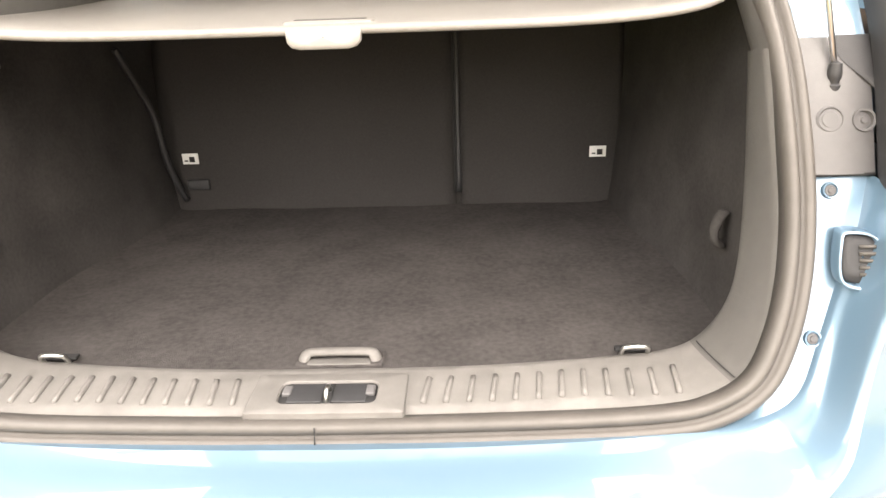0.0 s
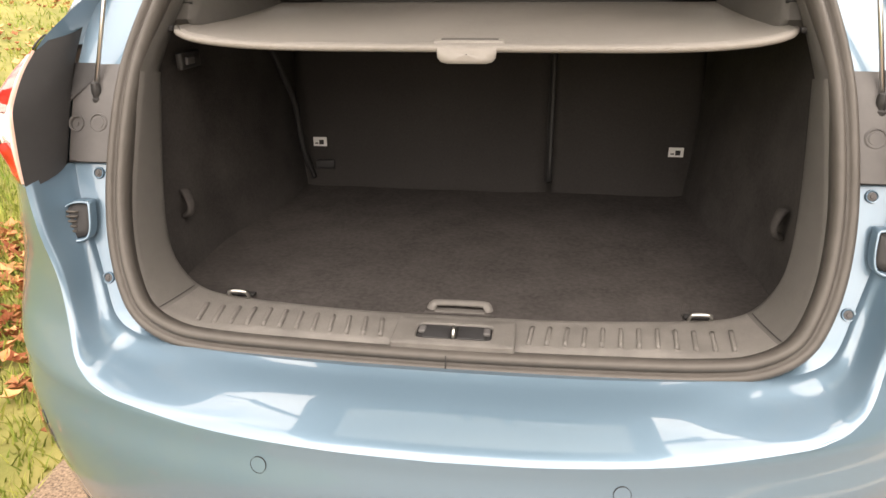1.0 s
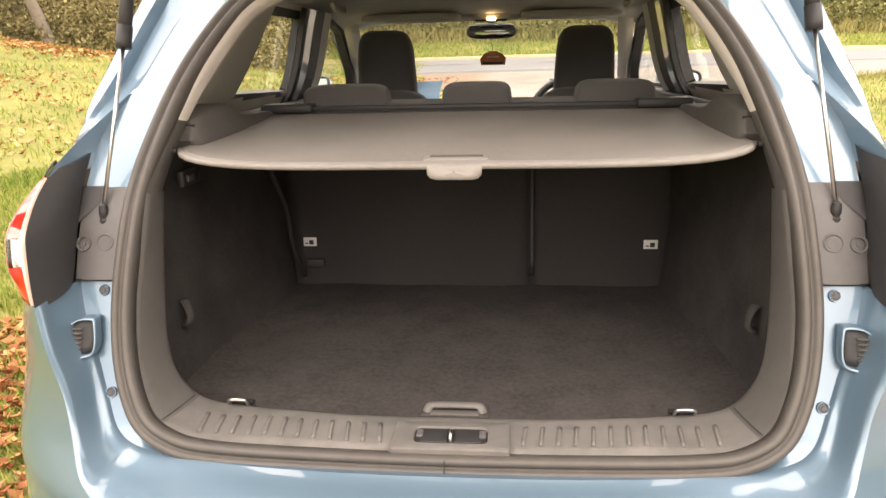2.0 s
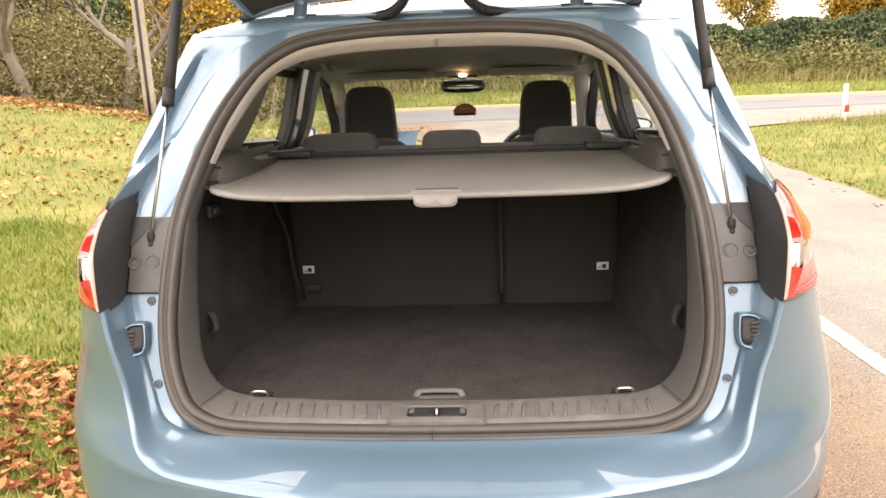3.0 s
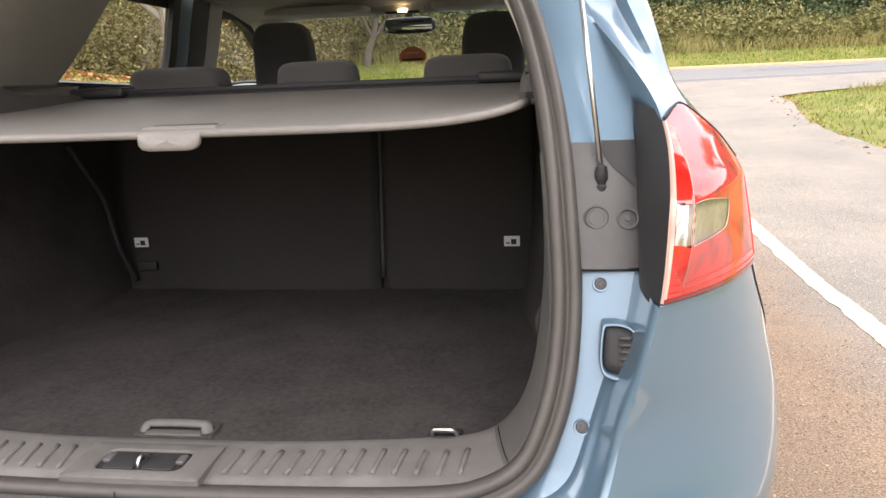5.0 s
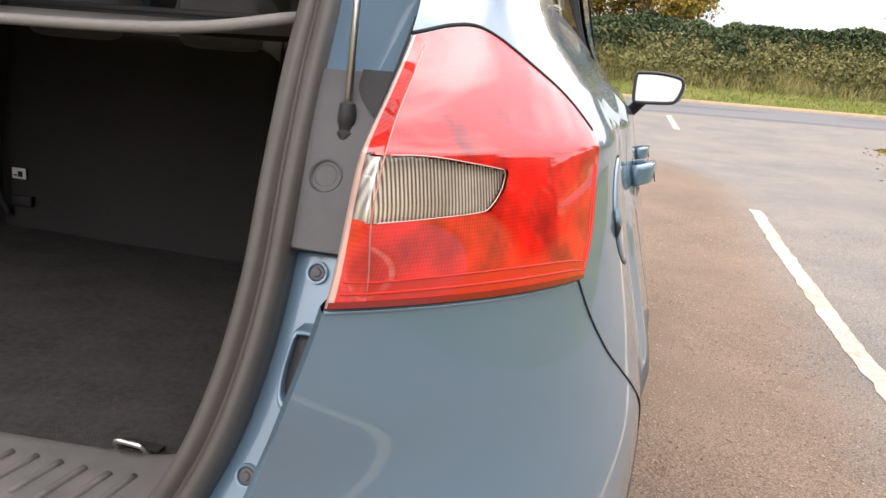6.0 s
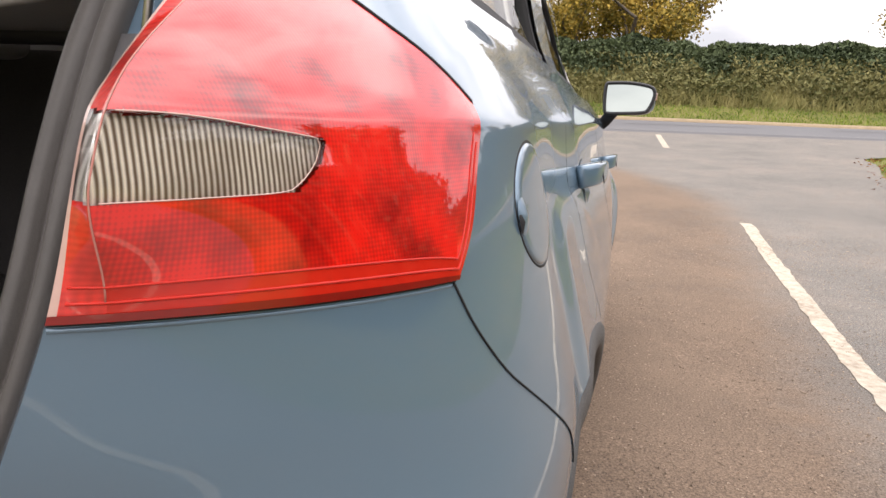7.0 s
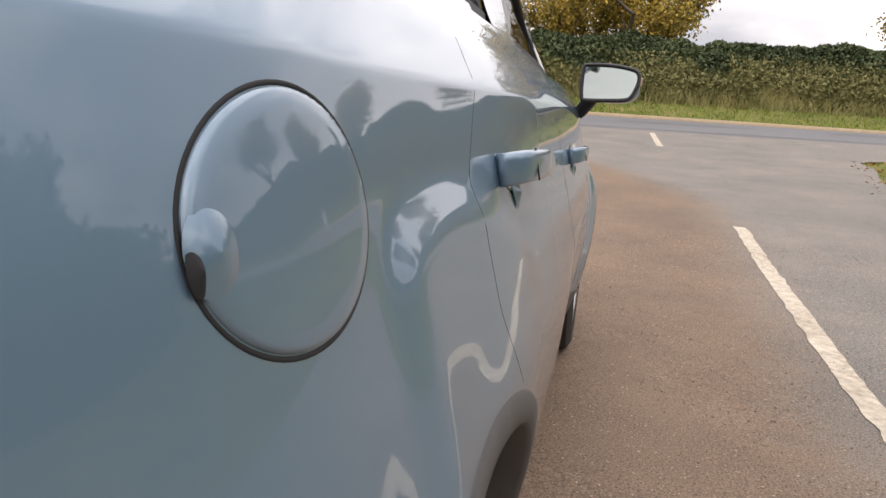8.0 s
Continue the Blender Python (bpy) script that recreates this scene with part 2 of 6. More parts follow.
BROWNLEAF = material("brown_undergrowth", (0.065, 0.058, 0.026), 0.8, rand=0.6, coarse=0.9, coarse_scale=0.5, colour_b=(0.33, 0.285, 0.13), spec=0.25)
BARK = material("tree_bark", (0.075, 0.06, 0.048), 0.95, spread=0.8, scale=12, bump=1.0, bump_scale=30, colour_b=(0.17, 0.145, 0.12))
POLEWOOD = material("weathered_pole_wood", (0.20, 0.17, 0.13), 0.9, spread=0.6, scale=14, coarse=0.4, colour_b=(0.42, 0.37, 0.30), bump=0.6, bump_scale=40)
WHITEPOST = material("white_post_plastic", (0.8, 0.79, 0.76), 0.5, spread=0.15, scale=20)
REFLECT = material("red_post_reflector", (0.6, 0.06, 0.03), 0.4)


# ---- mesh helpers ----
def mesh_of(name, verts, faces, mat, smooth=True):
    me = bpy.data.meshes.new(name)
    me.from_pydata([tuple(v) for v in verts], [], faces)
    me.materials.append(mat)
    if smooth:
        me.shade_smooth()
    me.update()
    return me


def thing(name, label, category, group="", kind="", at=(0, 0, 0)):
    ob = new(name)
    ob.location = at
    ob.empty_display_size = 0.1
    return tagged(ob, label, category, group, kind)


def part(name, me, parent, label=""):
    ob = new(name, me)
    ob.parent = parent
    return tagged(ob, label) if label else ob


def grid_faces(rows, cols, close_r=False, close_c=False, flip=False):
    out = []
    for i in range(rows if close_r else rows - 1):
        for j in range(cols if close_c else cols - 1):
            a, b = i * cols + j, i * cols + (j + 1) % cols
            c, d = ((i + 1) % rows) * cols + (j + 1) % cols, ((i + 1) % rows) * cols + j
            out.append((a, d, c, b) if flip else (a, b, c, d))
    return out


def sheet(name, rows, mat, close_r=False, close_c=False, thick=0.0, flip=False, smooth=True, both=False):
    """A mesh from rows of points; thick: a second skin that far along the inner normals, with closed rims."""
    R, C = len(rows), len(rows[0])
    p = np.array(rows, float).reshape(R, C, 3)
    faces = grid_faces(R, C, close_r, close_c, flip)
    v = p.reshape(-1, 3)
    if thick:
        du = np.gradient(p, axis=0) if R > 1 else 0
        dv = np.gradient(p, axis=1)
        nrm = np.cross(dv, du).reshape(-1, 3)
        nrm /= np.linalg.norm(nrm, axis=1)[:, None] + 1e-9
        if flip:
            nrm = -nrm
        k = len(v)
        v = np.concatenate([v, v + nrm * thick])
        faces = faces + [tuple(k + i for i in reversed(f)) for f in faces]
        rim = []
        if not close_r:
            rim += [[j for j in range(C)], [(R - 1) * C + j for j in range(C - 1, -1, -1)]]
        if not close_c:
            rim += [[i * C for i in range(R - 1, -1, -1)], [i * C + C - 1 for i in range(R)]]
        for loop in rim:
            for a, b in zip(loop, loop[1:]):
                faces.append((b, a, k + a, k + b) if not flip else (a, b, k + b, k + a))
    return mesh_of(name, v, faces, mat, smooth)


def spline(pts, n, closed=False):
    """Catmull-Rom through the points, n samples evenly spread along its length."""
    p = np.array(pts, float)
    q = np.concatenate([p[-1:], p, p[:2]]) if closed else np.concatenate([2 * p[:1] - p[1:2], p, 2 * p[-1:] - p[-2:-1]])
    out = []
    segs = len(p) if closed else len(p) - 1
    for i in range(segs):
        a, b, c, d = q[i:i + 4]
        for t in np.linspace(0, 1, 16, endpoint=False):
            out.append(0.5 * (2 * b + (c - a) * t + (2 * a - 5 * b + 4 * c - d) * t * t + (3 * b - a - 3 * c + d) * t ** 3))
    out.append(p[0] if closed else p[-1])
    out = np.array(out)
    s = np.r_[0, np.cumsum(np.linalg.norm(np.diff(out, axis=0), axis=1))]
    at = np.linspace(0, s[-1], n, endpoint=not closed)
    return np.stack([np.interp(at, s, out[:, k]) for k in range(3)], 1)


def sweep(name, path, profile, mat, closed=False, up=(0, -1, 0), smooth=True):
    """Sweeps a closed profile of (side, up) pairs along the path."""
    p = np.array(path, float)
    tan = np.roll(p, -1, 0) - np.roll(p, 1, 0) if closed else np.gradient(p, axis=0)
    tan /= np.linalg.norm(tan, axis=1)[:, None] + 1e-12
    u = np.array(up, float)
    side = np.cross(tan, u)
    side /= np.linalg.norm(side, axis=1)[:, None] + 1e-12
    nor = np.cross(side, tan)
    rows = [[p[i] + side[i] * a + nor[i] * b for a, b in profile] for i in range(len(p))]
    R, C = len(rows), len(profile)
    faces = grid_faces(R, C, closed, True)
    if not closed:
        faces += [tuple(range(C - 1, -1, -1)), tuple((R - 1) * C + j for j in range(C))]
    return mesh_of(name, np.array(rows).reshape(-1, 3), faces, mat, smooth)


def disc_profile(r, n=10, squash=1.0):
    return [(r * math.cos(2 * math.pi * k / n), r * squash * math.sin(2 * math.pi * k / n)) for k in range(n)]


def box(name, size, mat, bevel=0.005, centre=(0, 0, 0), segments=2, taper=None):
    bm = bmesh.new()
    bmesh.ops.create_cube(bm, size=1)
    for v in bm.verts:
        v.co = Vector((v.co.x * size[0], v.co.y * size[1], v.co.z * size[2]))
        if taper and v.co.z > 0:
            v.co.x *= taper[0]
            v.co.y *= taper[1]
    if bevel:
        bmesh.ops.bevel(bm, geom=bm.edges[:], offset=bevel, segments=segments, profile=0.6, affect="EDGES")
    for v in bm.verts:
        v.co += Vector(centre)
    me = bpy.data.meshes.new(name)
    bm.to_mesh(me)
    bm.free()
    me.materials.append(mat)
    me.shade_smooth()
    return me


def lathe(name, outline, mat, n=24, centre=(0, 0, 0), axis="y"):
    """Turns pairs of (radius, along) round an axis."""
    rows = []
    for r, a in outline:
        ring = []
        for k in range(n):
            c, s = r * math.cos(2 * math.pi * k / n), r * math.sin(2 * math.pi * k / n)
            q = {"y": (c, a, s), "x": (a, c, s), "z": (c, s, a)}[axis]
            ring.append(tuple(q[i] + centre[i] for i in range(3)))
        rows.append(ring)
    R = len(rows)
    faces = grid_faces(R, n, False, True, flip=axis != "y")
    faces += [tuple(range(n)), tuple((R - 1) * n + k for k in range(n - 1, -1, -1))]
    me = mesh_of(name, np.array(rows).reshape(-1, 3), faces, mat, True)
    bm = bmesh.new()
    bm.from_mesh(me)
    bmesh.ops.recalc_face_normals(bm, faces=bm.faces)
    bm.to_mesh(me)
    bm.free()
    me.set_sharp_from_angle(angle=radians(35))
    return me


def lerp_table(table, z):
    """Smooth value between rows of (z, value)."""
    zs, vs = zip(*table)
    if z <= zs[0]:
        return vs[0]
    if z >= zs[-1]:
        return vs[-1]
    i = max(k for k in range(len(zs) - 1) if zs[k] <= z)
    h = zs[i + 1] - zs[i]
    t = (z - zs[i]) / h
    def slope(k):
        if k == 0 or k == len(zs) - 1:
            j = min(k, len(zs) - 2)
            return (vs[j + 1] - vs[j]) / (zs[j + 1] - zs[j])
        return (vs[k + 1] - vs[k - 1]) / (zs[k + 1] - zs[k - 1])
    a, b = slope(i) * h, slope(i + 1) * h
    return (2 * t**3 - 3 * t * t + 1) * vs[i] + (t**3 - 2 * t * t + t) * a + (3 * t * t - 2 * t**3) * vs[i + 1] + (t**3 - t * t) * b


def recalc(me):
    bm = bmesh.new()
    bm.from_mesh(me)
    bmesh.ops.recalc_face_normals(bm, faces=bm.faces)
    bm.to_mesh(me)
    bm.free()
    return me

# ---- ground, roads and verges ----
def rise(y):
    """The lane is level under the car and climbs to the main road beyond it."""
    t = max(0.0, y - 3.2)
    return 0.055 * (t * t / (t + 1.3)) if y < 25 else 0.055 * 21.8 * 21.8 / 23.1 + 0.02 * (1 - math.exp(-(y - 25) / 8)) * 8


def soft_step(a, b, v):
    t = min(1, max(0, (v - a) / (b - a)))
    return t * t * (3 - 2 * t)


def far_edge(x):
    return 25.0 + 0.12 * x


def near_edge(x):
    return 19.3 + 0.12 * x


def ground_z(x, y):
    z = rise(y)
    if x < -1.15:
        d = -x - 1.15
        z += (0.155 * d * d / (d + 0.8)) * (1 - soft_step(13, 20, y) * soft_step(-22, -6, x) * 0.75) if d < 40 else 5.5
    past = y - far_edge(x) - 0.2
    if past > 0:
        z += 2.2 * soft_step(0, 8.5, past) + 0.02 * min(past, 60)
    if x > 4 and y < near_edge(x):
        z += 0.10 * soft_step(0, 2.0, x - island_edge(y) - 0.1)
    return z


def island_edge(y):
    """x of the lane's right-hand kerb of grass at y."""
    if y > 14.6:
        return 5.5 + (y - 14.6) ** 1.5 * 1.15
    return 4.55 + 0.95 * soft_step(9.5, 14.8, y) + 0.02 * (8 - min(y, 8))


def patch(name, x0, x1, y0, y1, nx, ny, mat, lift=0.0, height=ground_z, warp=0.0):
    rows = []
    for j in range(ny):
        y = y0 + (y1 - y0) * j / (ny - 1)
        row = []
        for i in range(nx):
            x = x0 + (x1 - x0) * i / (nx - 1)
            w = warp * noise.noise((x * 1.7, y * 1.7, 0.3)) + warp * 0.5 * noise.noise((x * 6, y * 6, 1.3)) if warp else 0
            row.append((x, y, height(x, y) + lift + w))
        rows.append(row)
    return sheet(name, rows, mat)


def stretched(lo, hi, inner_lo, inner_hi, n):
    """Coordinates dense in the middle and sparse far out."""
    core = np.linspace(inner_lo, inner_hi, n)
    left = inner_lo - np.geomspace(1, inner_lo - lo, 14)[::-1] if lo < inner_lo else []
    right = inner_hi + np.geomspace(1, hi - inner_hi, 14)
    return np.r_[left, core, right]


gx, gy = stretched(-900, 900, -26, 32, 150), stretched(-900, 1500, -9, 44, 150)
ground = new("ground", sheet("ground", [[(x, y, ground_z(x, y) - 0.03 + 0.05 * noise.noise((x * 0.9, y * 0.9, 0)) * soft_step(1.4, 3, -x)) for x in gx] for y in gy], TURF))
tagged(ground, "rough autumn turf, green and straw yellow, with bare patches", "ground", kind="structure")

road = thing("road", "worn grey-brown asphalt lane with gravelly patches", "road", kind="structure")
STRIP_Y = np.r_[np.linspace(-30, -4, 14), np.linspace(-3.8, 19.0, 150), np.linspace(19.15, 22.0, 8)]


def seam_x(y):
    """Where the brown gravelly margin meets the lane."""
    return 2.0 + 0.033 * (y - 2) + 0.10 * noise.noise((7.5, y * 0.9, 1)) - 3.0 * soft_step(7.5, 15, y)


rows, dust = [], []
for y in STRIP_Y:
    left = -1.12 - 0.10 * noise.noise((0.5, y * 0.7, 3)) - (3.5 * soft_step(14, 19.5, y))
    right = min(island_edge(y), 14) + 0.07 * noise.noise((2.5, y * 2.0, 5))
    row = [(left + (right - left) * u, y) for u in np.linspace(0, 1, 64)]
    dust += [1.05 - soft_step(seam_x(y) - 0.55, seam_x(y) + 0.30, x) for x, _ in row]
    rows.append([(x, y, rise(y) + 0.006 + 0.010 * noise.noise((x * 1.3, y * 0.8, 2))) for x, _ in row])
lane_mesh = sheet("lane_surface", rows, LANE)
lane_mesh.attributes.new("dust", "FLOAT", "POINT").data.foreach_set("value", dust)
part("lane_surface", lane_mesh, road, "worn grey asphalt under brown gravelly dust")
main_road = thing("main_road", "dark grey main road crossing at the junction", "road", kind="structure")
rows = []
for x in np.linspace(-120, 160, 140):
    lip = near_edge(x) - 0.12
    rows.append([(x, lip, rise(lip) - 0.02)] + [(x, near_edge(x) + (far_edge(x) - near_edge(x)) * v, rise(near_edge(x) + (far_edge(x) - near_edge(x)) * v) + 0.024) for v in np.linspace(0, 1, 8)])
part("carriageway", sheet("carriageway", rows, MAINROAD, flip=True), main_road)


def painted(name, pts, width, parent, label, ragged=0.012, lift=0.004):
    p = spline(pts, max(6, int(np.linalg.norm(np.subtract(pts[-1], pts[0])) / 0.05)))
    t = np.gradient(p, axis=0)
    t /= np.linalg.norm(t, axis=1)[:, None]
    rows = []
    for k, (a, d) in enumerate(zip(p, t)):
        s = np.array([d[1], -d[0], 0])
        l, r = (width / 2 + ragged * noise.noise((k * 0.35, q, width)) for q in (1.0, 9.0))
        rows.append([(*(a + s * o)[:2], rise(a[1]) + 0.006 + lift + (0.010 * noise.noise(((a + s * o)[0] * 1.3, (a + s * o)[1] * 0.8, 2)) if lift < 0.02 else 0)) for o in (-l, -l * 0.3, r * 0.3, r)])
    return part(name, sheet(name, rows, LINEPAINT), parent, label)


painted("edge_line", [(1.97, -3.5, 0), (2.0, -1, 0), (2.05, 2.0, 0), (2.12, 4.6, 0), (2.19, 6.95, 0)], 0.112, road, "worn white edge line", 0.022)
painted("centre_tick", [(1.91, 14.9, 0), (1.91, 18.6, 0)], 0.13, road, "short white road mark")
for k in range(-9, 14):
    x0 = k * 6.2 + 1.0
    mid = lambda x: near_edge(x) + 3.3
    painted("centre_dash", [(x0, mid(x0), 0), (x0 + 4.0, mid(x0 + 4.0), 0)], 0.16, main_road, "", lift=0.05)
painted("edge_line", [(x, near_edge(x) + 0.25, 0) for x in np.linspace(-14, 24, 8)], 0.09, main_road, "thin worn white line along the junction", lift=0.05)
rows = [[(x, far_edge(x) + o, rise(far_edge(x)) + h) for o, h in ((-0.05, 0.02), (-0.04, 0.12), (0.0, 0.135), (0.16, 0.13), (0.2, 0.0))] for x in np.linspace(-120, 160, 160)]
kerb = new("kerb", sheet("kerb", rows, material("leafy_kerb_edge", (0.30, 0.23, 0.15), 0.9, spread=0.7, scale=8, coarse=0.3, colour_b=(0.52, 0.40, 0.26), bump=0.8, bump_scale=25), flip=True))
tagged(kerb, "pale leaf-strewn kerb along the main road", "kerb", kind="structure")

# ---- the car: its outer skin ----
car = thing("car", "light blue metallic crossover parked with its tailgate wide open", "car")
YF, POWER = 0.6, 2.6
HALF = [(0.22, 0.79), (0.35, 0.835), (0.5, 0.868), (0.62, 0.884), (0.75, 0.886), (0.85, 0.864), (0.93, 0.843), (1.0, 0.827), (1.05, 0.8165), (1.070, 0.8128), (1.075, 0.8115),
        (1.080, 0.8088), (1.088, 0.8035), (1.10, 0.795), (1.13, 0.774), (1.16, 0.748), (1.20, 0.715), (1.25, 0.69), (1.32, 0.668), (1.42, 0.645), (1.54, 0.612), (1.58, 0.59), (1.62, 0.55)]
BACK = [(0.22, -0.03), (0.35, -0.085), (0.5, -0.12), (0.6, -0.122), (0.66, -0.108), (0.69, -0.103), (0.72, -0.087), (0.76, -0.064), (0.81, -0.054), (0.85, -0.057), (0.9, -0.069), (0.973, -0.079), (1.03, -0.083), (1.07, -0.082), (1.11, -0.072), (1.16, -0.051), (1.3, 0.0)]
INNER = [(0.676, 0.0), (0.679, 0.16), (0.684, 0.32), (0.690, 0.44), (0.698, 0.51), (0.712, 0.548), (0.735, 0.571), (0.775, 0.588), (0.835, 0.603), (0.89, 0.620), (0.973, 0.641), (1.06, 0.650), (1.152, 0.655), (1.3, 0.62)]
ALONG = [(0.6, 1.0), (0.8, 1.001), (1.1, 1.022), (1.6, 1.032), (2.1, 1.037), (2.7, 1.032), (3.3, 1.0), (3.7, 0.955), (4.0, 0.86), (4.2, 0.66), (4.25, 0.5)]
WHEELS = [(0.785, 0.35), (3.34, 0.35)]
SEALX = [(0.72, 0.40), (0.74, 0.465), (0.77, 0.512), (0.81, 0.54), (0.873, 0.558), (0.95, 0.566), (1.04, 0.565), (1.12, 0.558), (1.2, 0.548),
         (1.29, 0.522), (1.37, 0.484), (1.44, 0.438), (1.484, 0.388), (1.515, 0.31), (1.54, 0.16)]


def flange_y(z):
    """The tailgate opening leans: its plane's y at a height."""
    t = z - 1.1
    return 0.24 + 0.6 * t + 0.2 * math.sqrt(t * t + 0.0016) - 0.008


def half(z):
    return lerp_table(HALF, z)


def plan(z, a):
    """A point of the rear corner's plan at height z, a from 0 (behind) to 1 (the side)."""
    a = min(1, max(0, a)) * math.pi / 2
    w, y0 = half(z), lerp_table(BACK, z)
    return w * math.sin(a) ** (2 / POWER), YF - (YF - y0) * max(0.0, math.cos(a)) ** (2 / POWER)


def plan_start(z, x):
    return 0.0 if x <= 0 else math.asin(min(1, (x / half(z))) ** (POWER / 2)) / (math.pi / 2)


def plan_at_y(z, y):
    y0 = lerp_table(BACK, z)
    return math.acos(min(1, max(0, (YF - y) / (YF - y0))) ** (POWER / 2)) / (math.pi / 2)


def side_x(y, z):
    x = half(z) * lerp_table(ALONG, y)
    r = math.hypot(y - WHEELS[0][0], z - WHEELS[0][1])
    x += 0.012 * (1 - soft_step(0.598, 0.650, r)) * soft_step(0.6, 0.67, y) * (1 - soft_step(0.84, 1.2, y))
    if z < 0.95:
        for k, (wy, wz) in enumerate(WHEELS):
            r = math.hypot(y - wy, z - wz)
            if k:
                x += 0.03 * math.exp(-((r - 0.44) / 0.07) ** 2)
        x -= 0.028 * math.exp(-((z - 0.62) / 0.13) ** 2) * soft_step(1.5, 2.2, y) * (1 - soft_step(2.5, 2.9, y))
    return x


def skin(y, z, out=0.0):
    """A point of the car's right side or rear corner at y and height z, lifted off by out."""
    def at(yy, zz):
        if yy < YF:
            px, py = plan(zz, plan_at_y(zz, yy))
            return Vector((px, py, zz))
        return Vector((side_x(yy, zz), yy, zz))
    p = at(y, z)
    if out:
        n = (at(y + 0.01, z) - at(y - 0.01, z)).cross(at(y, z + 0.01) - at(y, z - 0.01)).normalized()
        p += n * out * (1 if n.x > 0 else -1)
    return p


def corner(z, a, out=0.0):
    """As skin, by the corner's own measure a."""
    p = Vector((*plan(z, a), z))
    if out:
        q = Vector((*plan(z, min(1, a + 0.01)), z)) - Vector((*plan(z, max(0, a - 0.01)), z))
        u = Vector((*plan(z + 0.01, a), z + 0.01)) - Vector((*plan(z - 0.01, a), z - 0.01))
        p += q.cross(u).normalized() * out
    return p


def lamp_in(z):
    return plan(z, plan_start(z, lerp_table(INNER, min(z, 1.152))))[1]


def lamp_out(z):
    return lerp_table([(0.955, 0.292), (0.961, 0.300), (0.997, 0.329), (1.043, 0.352), (1.076, 0.368), (1.1, 0.370), (1.12, 0.36), (1.142, 0.34), (1.17, 0.33)], z)


def lamp_top(t):
    return lerp_table([(0, 1.153), (0.2, 1.163), (0.45, 1.167), (0.65, 1.160), (0.8, 1.145), (0.92, 1.118), (1.0, 1.088)], t)


def under_lamp(p):
    if not 0.978 < p[2] < 1.16 or p[1] > lamp_out(p[2]) - 0.006 or p[1] < lamp_in(p[2]) - 0.02:
        return False
    return p[2] < lamp_top((p[1] - lamp_in(p[2])) / (lamp_out(p[2]) - lamp_in(p[2]))) - 0.006


SIDE_Y = np.r_[np.linspace(0.61, 1.2, 60), np.linspace(1.215, 4.0, 110), np.linspace(4.02, 4.25, 14)]


def mirror_mesh(me, name):
    m = me.copy()
    m.name = name
    m.transform(Matrix.Diagonal((-1, 1, 1, 1)))
    m.flip_normals()
    return m


def pair(name, me, parent=None, label=""):
    """One part on each side of the car."""
    a = part(name, me, parent or car, label)
    b = part(name, mirror_mesh(me, name), parent or car, label)
    return a, b


def in_arch(y, z, r=0.41):
    return any(math.hypot(y - wy, z - wz) < r for wy, wz in WHEELS)


def gap_y(z):
    """The shut line between bumper and quarter panel, from the lamp's corner to the wheel arch."""
    return lerp_table([(0.70, 0.535), (0.76, 0.50), (0.81, 0.438), (0.845, 0.391), (0.87, 0.359), (0.895, 0.336), (0.925, 0.315), (0.961, 0.297)], z)


# lower skin: bumper corner, quarter panel, doors and wing, from the crease round to the front
def lower_row(z, n_rear=60):
    a0 = plan_start(z, lerp_table(INNER, z))
    rear = [(*plan(z, a0 + (1 - a0) * k / (n_rear - 1)), z) for k in range(n_rear)]
    return rear + [(side_x(y, z), y, z) for y in SIDE_Y]


zs = [0.24 + (0.676 - 0.24) * k / 34 for k in range(35)] + [0.679, 0.684, 0.692, 0.704] + list(np.linspace(0.716, 1.056, 32)) + [1.063, 1.068, 1.071, 1.074, 1.077, 1.080, 1.084, 1.088, 1.094] + list(np.linspace(1.106, 1.15, 6))
grid = [lower_row(z) for z in zs]
C = len(grid[0])
faces_bumper, faces_side = [], []
for f in grid_faces(len(grid), C):
    c = np.mean([np.array(grid[i // C][i % C]) for i in f], axis=0)
    if in_arch(c[1], c[2]) or under_lamp(c) or (c[2] > 1.104 and c[1] < YF + 0.004):
        continue
    if c[1] < 0.62 and c[2] < 0.965 and (c[1] < gap_y(max(0.70, c[2])) or c[2] < 0.72):
        faces_bumper.append(f)
    else:
        faces_side.append(f)
flat = [p for row in grid for p in row]


def subset(name, verts, faces, mat):
    used = sorted({i for f in faces for i in f})
    where = {i: k for k, i in enumerate(used)}
    return mesh_of(name, [verts[i] for i in used], [tuple(where[i] for i in f) for f in faces], mat)


lower = [f for f in faces_bumper if np.mean([flat[i][2] for i in f]) < 0.445]
upper = [f for f in faces_bumper if np.mean([flat[i][2] for i in f]) >= 0.445]
pair("rear_bumper", subset("rear_bumper", flat, upper, PAINT), label="light blue painted rear bumper half")
pair("bumper_skirt", subset("bumper_skirt", flat, lower, CLAD), label="dark grey plastic lower bumper")


def door_of(y):
    return 0 if y < 0.9 else 1 if y < 1.78 else 2 if y < 2.86 else 3


